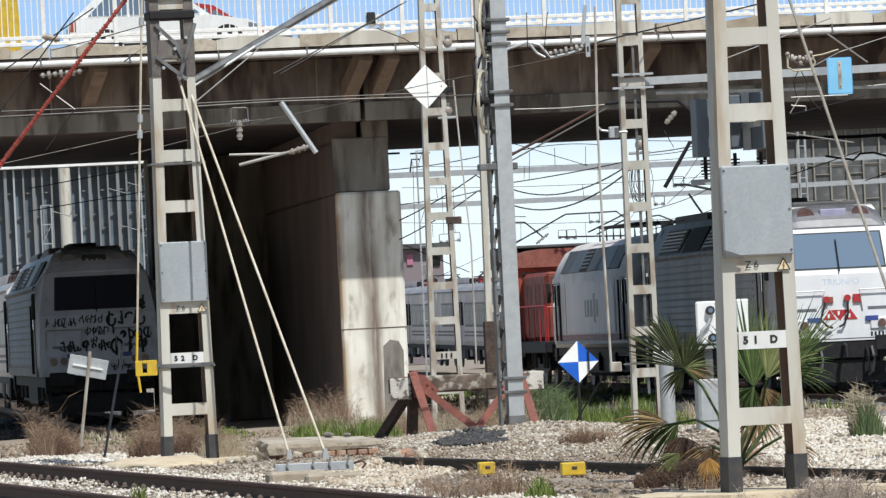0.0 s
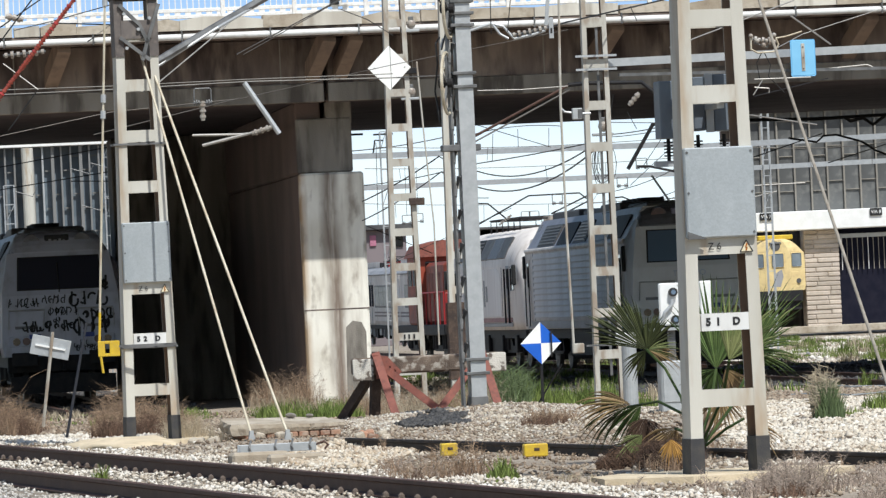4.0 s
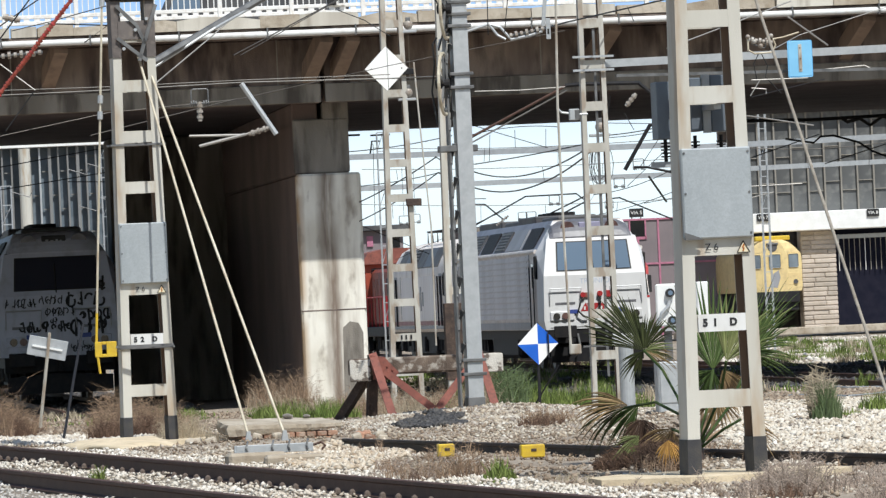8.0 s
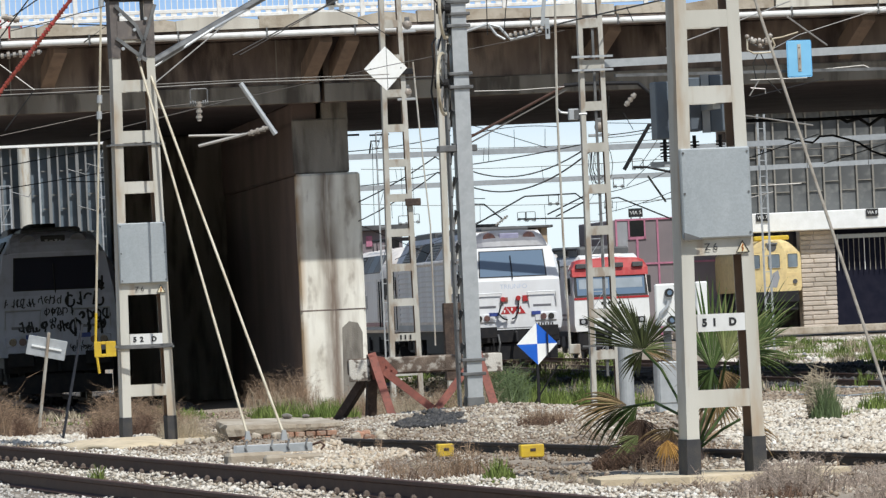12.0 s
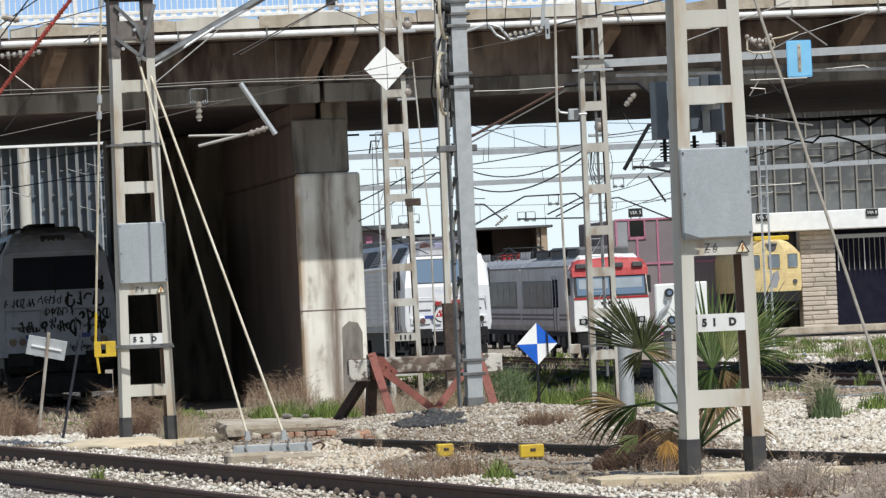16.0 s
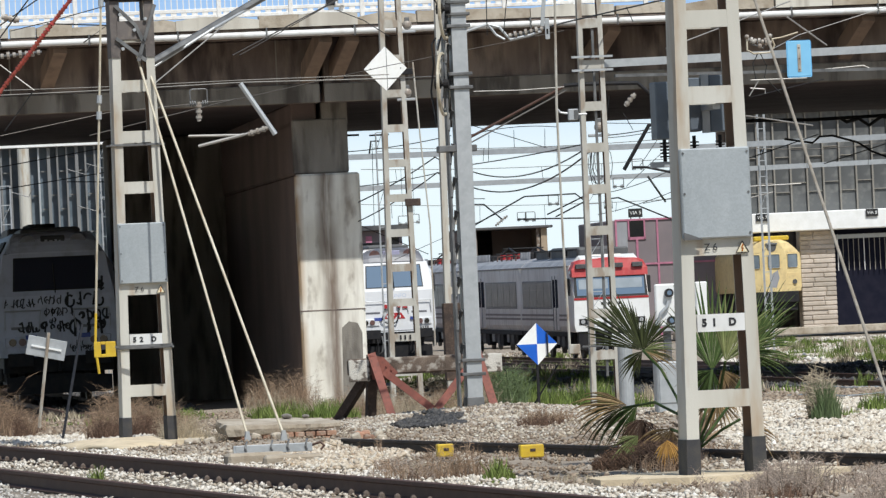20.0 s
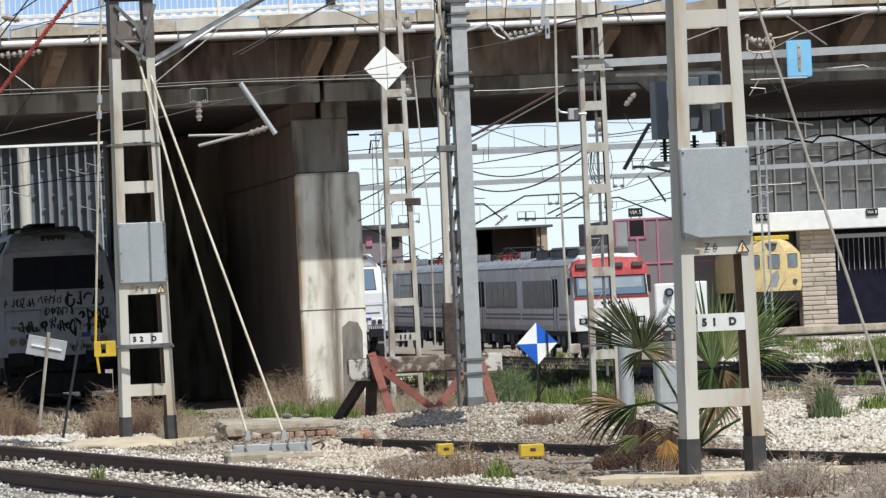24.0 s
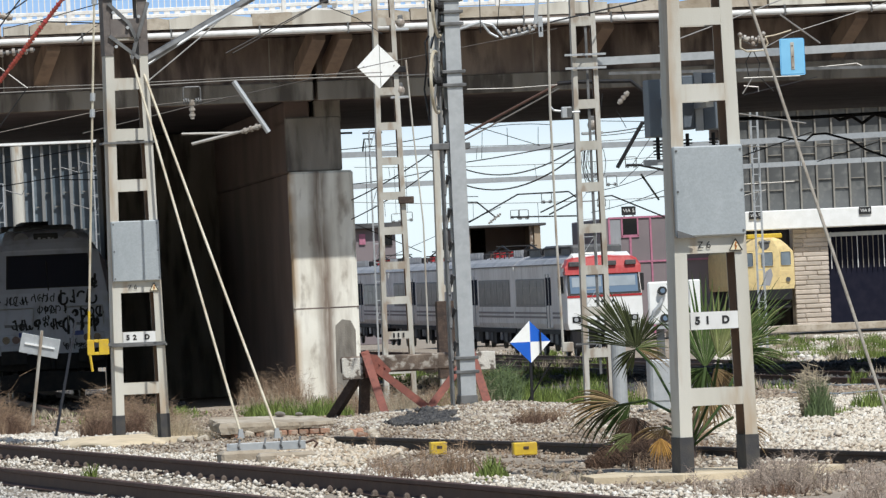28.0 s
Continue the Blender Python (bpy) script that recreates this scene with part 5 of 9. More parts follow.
part("end_board", boxed((-1.21, -0.2, 0.58), (-0.88, -0.162, 0.92), 0.01), WOOD_FLAKE, bs)
part("end_board", boxed((0.86, -0.2, 0.64), (1.215, -0.162, 0.93), 0.01), WOOD_FLAKE, bs)
def channel_bar(name, a, b, w, h, up=(0, 0, 1)):
    """A rolled channel: a web with two lips."""
    bm = bmesh.new()
    a, b = Vector(a), Vector(b)
    z = (b - a).normalized()
    x = Vector(up).cross(z).normalized()
    y = z.cross(x)
    out = [(-w / 2, -h / 2), (w / 2, -h / 2), (w / 2, h / 2), (w / 2 - 0.014, h / 2), (w / 2 - 0.014, -h / 2 + 0.016), (-w / 2 + 0.014, -h / 2 + 0.016), (-w / 2 + 0.014, h / 2), (-w / 2, h / 2)]
    loft(bm, [[p + x * u + y * v for u, v in out] for p in (a, b)])
    return part(name, bm, RUST_RED, bs)


for sx in (-1, 1):
    x = sx * 0.83
    channel_bar("front_strut", (x - 0.01, -0.2, 1.0), (x + 0.24 * (1 if sx < 0 else 0.9), -0.78, 0.0), 0.125, 0.09, (0, 1, 0))
    bm = bmesh.new()
    beam(bm, (x, -0.12, 0.98), (x - 0.06, 0.2, -0.2), 0.15, 0.14)
    part("rail_upright", bm, WOOD_DARK, bs)
    bm = bmesh.new()
    beam(bm, (x + 0.02, 0.12, 0.82), (x - 0.66 * (1 if sx < 0 else 0.3), 0.6, -0.2), 0.14, 0.13)
    part("back_strut", bm, WOOD_DARK, bs)
    channel_bar("diagonal_brace", (sx * 0.68, -0.22, 0.74), (0.1 + sx * 0.03, -0.52, 0.1), 0.115, 0.09, (0, 1, 0))
    part("foot_plate", boxed((x + 0.06, -0.95, -0.08), (x + 0.42, -0.6, 0.0), 0.01), WOOD_DARK, bs)
bm = bmesh.new()
prism(bm, [(-0.88, 0.99), (-0.66, 0.95), (-0.44, 0.7), (-0.54, 0.6), (-0.84, 0.6)], "y", -0.275, -0.2)
gp = part("gusset_plate", bm, RUST_RED, bs)
for x, z in ((-0.6, 0.76), (-0.54, 0.8), (-0.5, 0.72), (-0.62, 0.86)):
    bm = bmesh.new()
    rod(bm, (x, -0.295, z - 0.05), (x, -0.274, z - 0.05), 0.018, 6)
    part("rivet", bm, RUST_RED, gp)

# ---- siding rail with yellow blocks ----
sid = thing("siding_rail", "dark rusty siding rail half buried in stones", "rail", kind="structure")
r0, r1 = Vector((-1.227, 68.506, -0.077)), Vector((4.152, 52.228, -0.108))
bm = bmesh.new()
dd = (r1 - r0).normalized()
sdv = Vector((dd.y, -dd.x, 0))
loft(bm, [[p + sdv * x + Vector((0, 0, z - 0.16)) for x, z in RAIL] for p in (r0, r1)])
part("rail", bm, RAIL_BLACK, sid)
for a, b, s_ in (((-1.065, 70.333, -0.231), (-0.200, 70.333, -0.283), 0.1), ((1.042, 66.772, -0.281), (1.642, 66.772, -0.321), 0.09)):
    bm = bmesh.new()
    beam(bm, a, b, 0.12, s_)
    part("timber", bm, WOOD_DARK, sid)
for a, w in (((-0.065, 61.337, -0.100), 0.17), ((0.805, 59.943, -0.112), 0.24)):
    y = thing("marker_block", "yellow painted concrete marker block in the gravel", "marker block", a, 6, "yellow markers")
    part("block", boxed((-w / 2, -0.07, -0.06), (w / 2, 0.1, 0.07), 0.01), YELLOW, y)
    part("dark_spot", boxed((-0.02, -0.074, 0.0), (0.035, -0.07, 0.03)), WOOD_DARK, y)

# ---- dwarf signal and its cabinet ----
sg = thing("dwarf_signal", "white dwarf signal with black round lamps on a grey base", "signal", (3.137, 84.400, 1.267), 8)
part("panel", boxed((-0.165, -0.04, -0.3), (0.165, 0.04, 0.3), 0.02), WHITE, sg)
part("side_panel", boxed((0.42, -0.02, -0.26), (0.60, 0.06, 0.31), 0.02), WHITE, sg)
bm = bmesh.new()
tube(bm, [(-0.14, -0.06, -0.27), (-0.1, -0.08, -0.12), (0.0, -0.09, -0.02), (0.02, -0.08, 0.06)], 0.028, 8)
part("bent_tube", bm, GALV, sg)
for x, z in ((0.03, 0.17), (0.05, -0.22)):
    bm = bmesh.new()
    rod(bm, (x, -0.12, z), (x, -0.04, z), 0.062, 14)
    h = part("lamp_hood", bm, BLACK, sg)
    bm = bmesh.new()
    rod(bm, (x, -0.122, z), (x, -0.118, z), 0.035, 12)
    part("lens", bm, GLASS, h)
part("shelf", boxed((-0.3, -0.1, -0.37), (0.55, 0.2, -0.33)), GALV, sg)
part("stem", boxed((-0.05, 0, -1.45), (0.05, 0.1, -0.35)), GALV_DARK, sg)
cb = thing("track_cabinet", "small grey steel cabinet standing in the gravel", "cabinet", (3.103, 83.730, -0.146), 8)
part("body", boxed((-0.2, -0.15, -0.1), (0.2, 0.15, 0.62), 0.02), GALV, cb)
part("door", boxed((-0.17, -0.165, 0.04), (0.17, -0.15, 0.58), 0.006), GALV, cb)
part("handle", boxed((0.1, -0.185, 0.3), (0.13, -0.165, 0.38)), STEEL_BLACK, cb)
bo = thing("steel_bollard", "grey round steel bollard", "bollard", (2.716, 90.948, -0.264), 0)
bm = bmesh.new()
rod(bm, (0, 0, -0.2), (0, 0, 0.95), 0.115, 18)
part("tube", bm, GALV, bo)
part("cap", boxed((-0.2, -0.05, 0.93), (0.12, 0.05, 1.12), 0.02), WHITE, bo)

# ---- cross arm with a pale blue plate, switch boxes behind the post ----
arm = thing("cross_arm", "grey steel cross arm carried by lattice posts", "beam")
bm = bmesh.new()
beam(bm, (2.737, 97.685, 5.249), (8.379, 101.442, 5.445), 0.1, 0.13)
part("beam", bm, GALV, arm)
bm = bmesh.new()
beam(bm, (2.959, 97.685, 5.044), (8.362, 101.442, 5.080), 0.04, 0.05)
part("lower_tie", bm, GALV_DARK, arm)
yk = thing("insulator_yoke", "pale insulator yoke with hanging black loops", "insulator", (5.16, 94.196, 5.30), 6)
for pts, r_, m_ in (([(-0.2, 0, 0.1), (-0.2, 0, -0.08), (-0.1, 0, -0.14), (0.18, 0, -0.13), (0.24, 0, -0.02), (0.2, 0, 0.08)], 0.016, STEEL_PALE), ([(-0.14, 0, 0.02), (0.06, 0.02, -0.06), (0.16, 0, 0.1)], 0.013, GALV_DARK), ([(0.2, 0, 0.08), (0.36, 0, 0.1), (0.62, 0, 0.17)], 0.014, STEEL_PALE), ([(-0.02, 0.02, -0.12), (-0.12, 0.02, -0.3), (-0.08, 0.02, -0.55)], 0.008, BLACK), ([(0.0, 0.02, -0.12), (0.1, 0.02, -0.34), (0.06, 0.02, -0.52), (0.3, 0.02, -0.78)], 0.008, BLACK)):
    bm = bmesh.new()
    tube(bm, pts, r_, 6)
    part("shackle" if r_ > 0.01 else "loop", bm, m_, yk)
for x_, z_ in ((-0.2, 0.13), (-0.1, 0.05), (0.0, -0.02), (0.1, 0.07), (0.17, 0.13)):
    bm = bmesh.new()
    bmesh.ops.create_uvsphere(bm, u_segments=10, v_segments=6, radius=0.038)
    for v in bm.verts:
        v.co = Vector((v.co.x + x_, v.co.y - 0.02, v.co.z + z_))
    part("disc", bm, PORCELAIN, yk, "", True)
bp = thing("blue_plate", "pale blue rectangular plate hung on the cross arm", "sign", (6.100, 99.528, 5.257), 6)
part("plate", boxed((-0.21, -0.02, -0.31), (0.21, 0.0, 0.31), 0.02), SKY_BLUE, bp)
part("hanger", boxed((-0.05, 0.0, -0.05), (0.05, 0.5, 0.12)), GALV, bp)
part("strip", boxed((-0.03, -0.03, -0.22), (0.03, -0.021, 0.24), 0.005), CREAM_GREY, bp)
for z in (-0.18, 0.0, 0.18):
    bm = bmesh.new()
    rod(bm, (0, -0.04, z), (0, -0.03, z), 0.011, 8)
    part("bolt", bm, RUST_RAIL, bp)
SLATE = mat("slate_enamel", (0.14, 0.17, 0.2), 0.5, 0, (0.11, 0.13, 0.16), 3.0)
swb = thing("switch_box", "slate grey steel switch boxes on a catenary frame", "switch box", (2.319, 51.843, 3.020), 12)
swb.scale = (0.835, 0.835, 0.835)
part("mount", boxed((-0.02, -0.5, -0.05), (0.06, 0.02, 0.0)), GALV, swb)
part("case", boxed((-0.50, 0.0, -0.33), (-0.31, 0.25, 0.27), 0.01), SLATE, swb)
part("case", boxed((-0.14, 0.0, -0.26), (-0.01, 0.25, 0.30), 0.01), SLATE, swb)
part("case", boxed((0.08, 0.0, -0.27), (0.42, 0.25, 0.32), 0.01), SLATE, swb)
part("strap", boxed((-0.01, -0.02, -0.28), (0.07, 0.02, 0.33)), GALV, swb)
for x in (-0.4, -0.08, 0.2):
    bm = bmesh.new()
    for k in range(5):
        rod(bm, (x, 0.1, -0.36 - k * 0.035), (x, 0.1, -0.375 - k * 0.035), 0.05, 10)
    rod(bm, (x, 0.1, -0.56), (x, 0.1, -0.3), 0.02, 8)
    part("insulator", bm, STEEL_BLACK, swb)
part("cross_rail", boxed((-0.55, 0.1, -0.62), (0.5, 0.16, -0.56)), GALV, swb)


# ---- second and third vehicles of the moving train, standing trains ----
def smooth_locomotive(name, label, length=18.6):
    """A round-ended diesel: smooth flanks, domed pale ends, dark panes let into the roof slopes."""
    L = thing(name, label, "locomotive")
    W = 1.44

    def r(k, y, top, low=1.1):
        # k draws the sides in, top is the crown's height
        half = [(1.38, 0.0), (1.44, 0.1), (1.44, 0.62), (1.42, 0.70), (1.3, 0.79), (1.08, 0.9), (0.72, 0.97), (0.3, 1.0)]
        pts = [(a * k, y, low + (top - low) * b) for a, b in half]
        return pts + [(-a, b, c) for a, b, c in reversed(pts)]
    ends = [(0.62, 0.0, 2.5), (0.76, 0.08, 2.85), (0.88, 0.28, 3.25), (0.95, 0.62, 3.6), (0.985, 1.1, 3.9), (1.0, 1.8, 4.1)]
    bm = bmesh.new()
    loft(bm, [r(k, y, t) for k, y, t in ends] + [r(k, length - y, t) for k, y, t in reversed(ends)])
    part("body", bm, DUST_WHITE, L, "dusty pale grey body", True)
    for sx in (-1, 1):
        # large side panel with rounded upper corners, a hand's breadth proud of the sill
        p0, p1, zt = 4.3, length - 4.3, 2.93
        out = [(p0, 1.5), (p1, 1.5), (p1, zt - 0.5), (p1 - 0.25, zt - 0.16), (p1 - 0.9, zt), (p0 + 0.9, zt), (p0 + 0.25, zt - 0.16), (p0, zt - 0.5)]
        bm = bmesh.new()
        prism(bm, out, "x", min(sx * (W - 0.02), sx * (W + 0.012)), max(sx * (W - 0.02), sx * (W + 0.012)))
        pn = part("side_panel", bm, PANEL_PALE, L, "pale grey side panel with rain streaks")
        for k, (dy, wd, z0, z1) in enumerate(((0.0, 0.36, 1.95, 2.42), (0.6, 0.3, 1.8, 2.6), (1.15, 0.4, 1.95, 2.42), (1.8, 0.4, 1.95, 2.42), (2.45, 0.22, 1.95, 2.42))):
            part("faded_mark", boxed((sx * (W + 0.014) - 0.006, 7.6 + dy, z0), (sx * (W + 0.014) + 0.006, 7.6 + dy + wd, z1), 0.003), BROW, pn, "dark plain bar in place of lettering")
        for y0 in (2.35, length - 3.05):
            d = part("cab_door", boxed((sx * W - 0.012, y0, 1.25), (sx * W + 0.012, y0 + 0.7, 2.98), 0.01), GREY_LIGHT, L)
            part("door_window", boxed((sx * (W + 0.01) - 0.01, y0 + 0.15, 2.3), (sx * (W + 0.01) + 0.01, y0 + 0.55, 2.9), 0.01), GLASS_DARK, d)
            for e in (-0.1, 0.78):
                bm = bmesh.new()
                tube(bm, [(sx * (W + 0.05), y0 + e, 1.3), (sx * (W + 0.05), y0 + e, 2.9)], 0.03)
                part("grab_rail", bm, STEEL_BLACK, d)
        for y0 in (1.35, length - 2.1):
            part("cab_window", boxed((sx * (W - 0.005) - 0.015, y0, 2.25), (sx * (W - 0.005) + 0.015, y0 + 0.75, 2.95), 0.03), GLASS_DARK, L)
        for y0 in (0.75, length - 0.9):
            part("mirror", boxed((sx * 1.5 - 0.06, y0, 2.4), (sx * 1.5 + 0.06, y0 + 0.15, 3.0), 0.03), BLACK, L)
        for k, (y0, y1, mm) in enumerate(((3.3, 5.1, ROOF_DARK), (5.2, 7.4, ROOF_BLUE), (7.5, 9.6, ROOF_DARK), (9.7, 11.2, STEEL_BLACK), (11.3, 13.4, ROOF_BLUE), (13.5, 15.3, ROOF_DARK))):
            bm = bmesh.new()
            a, b = (1.415, 3.2), (1.09, 3.81)
            loft(bm, [[(sx * a[0], y, a[1]), (sx * (a[0] + 0.035), y, a[1] + 0.03), (sx * (b[0] + 0.035), y, b[1] + 0.03), (sx * b[0], y, b[1])] for y in (y0, y1)])
            pane = part("roof_pane", bm, mm, L)
            if k == 3:
                for q in range(5):
                    f = 0.15 + 0.17 * q
                    c = (a[0] + (b[0] - a[0]) * f + 0.045, a[1] + (b[1] - a[1]) * f + 0.035)
                    part("slat", boxed((sx * c[0] - 0.02, y0 + 0.12, c[1] - 0.02), (sx * c[0] + 0.02, y1 - 0.12, c[1] + 0.02)), BROW, pane)
        for z0, z1, mm in ((1.2, 1.3, GREY_LIGHT), (1.33, 1.46, STRIPE_PLUM)):
            part("lower_stripe", boxed((sx * (W + 0.004) - 0.01, 1.9, z0), (sx * (W + 0.004) + 0.01, length - 1.9, z1)), mm, L, "dull plum stripe" if mm is STRIPE_PLUM else "")
        for yy in (4.1, length - 4.16):
            part("panel_seam", boxed((sx * (W + 0.002) - 0.006, yy, 1.5), (sx * (W + 0.002) + 0.006, yy + 0.05, 2.96)), ROOF_DARK, L)
        for k in range(5):
            part("axle_spring", boxed((sx * 1.2 - 0.12, 2.1 + k * 3.4, 0.45), (sx * 1.2 + 0.12, 2.6 + k * 3.4, 0.95), 0.03), STEEL_BLACK, L)
    for y, sg in ((0.0, 1), (length, -1)):
        bm = bmesh.new()
        loft(bm, [[(-0.86, y + sg * 0.02, 2.42), (0.86, y + sg * 0.02, 2.42), (0.78, y + sg * 0.44, 3.3), (-0.78, y + sg * 0.44, 3.3)], [(-0.86, y + sg * 0.4, 2.38), (0.86, y + sg * 0.4, 2.38), (0.78, y + sg * 0.8, 3.26), (-0.78, y + sg * 0.8, 3.26)]])
        part("windscreen", bm, GLASS_DARK, L)
        buffers(L, y + sg * 0.1, sg)
        part("buffer_beam", boxed((-1.3, min(y + sg * 0.05, y + sg * 0.6), 0.7), (1.3, max(y + sg * 0.05, y + sg * 0.6), 1.1), 0.03), STEEL_BLACK, L)
    for k in range(6):
        bm = bmesh.new()
        tube(bm, [(-0.7, 5.0 + k * 1.4, 4.05), (-0.7, 5.0 + k * 1.4, 4.42), (0.7, 5.0 + k * 1.4, 4.42), (0.7, 5.0 + k * 1.4, 4.05)], 0.03)
        part("roof_frame", bm, STEEL_BLACK, L)
    bm = bmesh.new()
    for sx in (-0.7, 0, 0.7):
        tube(bm, [(sx, 4.8, 4.42), (sx, 12.2, 4.44)], 0.025)
    part("roof_rail", bm, STEEL_BLACK, L)
    for k in range(3):
        bm = bmesh.new()
        rod(bm, (0, 3.2 + k * 0.5, 4.0), (0, 3.2 + k * 0.5, 4.4), 0.1, 10)
        part("roof_insulator", bm, PORCELAIN, L)
    part("fuel_tank", boxed((-1.2, 6.6, 0.3), (1.2, 12.0, 1.08), 0.1), STEEL_BLACK, L)
    part("underframe", boxed((-1.25, 0.6, 0.85), (1.25, length - 0.6, 1.11)), STEEL_BLACK, L)
    for yy in (3.9, length - 3.9):
        bogie(L, yy)
    return L


second = smooth_locomotive("diesel_locomotive", "dusty pale grey round-ended locomotive coupled behind")
left_loco = locomotive("diesel_locomotive", "parked grey diesel locomotive with graffiti in bridge shade", FACE_GREY, FLANK_SHADE, 21.4, graffiti=True)
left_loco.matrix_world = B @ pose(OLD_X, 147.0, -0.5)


def shunter(name, label):
    """A hood unit with end platform, railings and a cab."""
    L = thing(name, label, "locomotive")
    part("frame", boxed((-1.4, 0, 0.95), (1.4, 13.5, 1.3), 0.03), STEEL_BLACK, L)
    part("hood", boxed((-1.15, 1.4, 1.3), (1.15, 6.8, 3.35), 0.12), ORANGE, L)
    part("cab_body", boxed((-1.42, 6.8, 1.3), (1.42, 10.0, 3.6), 0.06), ORANGE, L)
    bm = bmesh.new()
    prism(bm, [(-1.5, 3.55), (1.5, 3.55), (1.3, 3.95), (0.6, 4.1), (-0.6, 4.1), (-1.3, 3.95)], "y", 6.6, 10.2)
    part("cab_roof", bm, RUST_RED, L, "dark red cab roof")
    part("rear_hood", boxed((-1.15, 10.0, 1.3), (1.15, 12.6, 3.0), 0.12), ORANGE, L)
    for x in (-0.75, 0.75):
        part("cab_window", boxed((x - 0.4, 6.77, 2.65), (x + 0.4, 6.82, 3.4), 0.01), GLASS_DARK, L)
    for y in (7.2, 8.6):
        for sx in (-1, 1):
            part("side_window", boxed((sx * 1.42 - 0.02, y, 2.6), (sx * 1.42 + 0.02, y + 1.0, 3.35), 0.01), GLASS_DARK, L)
    for sx in (-1, 1):
        for k in range(5):
            part("hood_door", boxed((sx * 1.15 - 0.02, 1.7 + k * 1.0, 1.5), (sx * 1.15 + 0.02, 2.6 + k * 1.0, 3.0), 0.01), RUST_RED if k % 2 else ORANGE, L)
        bm = bmesh.new()
        tube(bm, [(sx * 1.36, 0.1, 1.3), (sx * 1.36, 0.1, 2.35), (sx * 1.36, 6.6, 2.35)], 0.025)
        for k in range(6):
            tube(bm, [(sx * 1.36, 0.1 + k * 1.3, 1.3), (sx * 1.36, 0.1 + k * 1.3, 2.35)], 0.02)
        part("handrail", bm, RED, L)
    bm = bmesh.new()
    for x in (-1.3, -0.8, -0.45, 0.45, 0.8, 1.3):
        tube(bm, [(x, 0.05, 1.3), (x, 0.05, 2.3)], 0.025)
    tube(bm, [(-1.3, 0.05, 2.3), (-0.45, 0.05, 2.3)], 0.025)
    tube(bm, [(0.45, 0.05, 2.3), (1.3, 0.05, 2.3)], 0.025)
    part("end_railing", bm, RED, L)
    for k in range(5):
        part("hood_grille", boxed((-0.8, 1.36, 1.7 + k * 0.28), (0.8, 1.4, 1.86 + k * 0.28)), STEEL_BLACK, L)
    part("number_band", boxed((-0.5, 6.74, 2.35), (0.5, 6.79, 2.5)), GREY_LIGHT, L)
    bm = bmesh.new()
    rod(bm, (0.55, 4.0, 3.3), (0.55, 4.0, 3.75), 0.16, 12)
    part("exhaust_stack", bm, STEEL_BLACK, L)
    buffers(L, 0, 1)
    for y in (3.0, 10.5):
        bogie(L, y)
        for q in (-1.2, 1.2):
            wheelset(L, y + q)
    return L


orange = shunter("shunting_locomotive", "orange and red shunting locomotive with end railings")


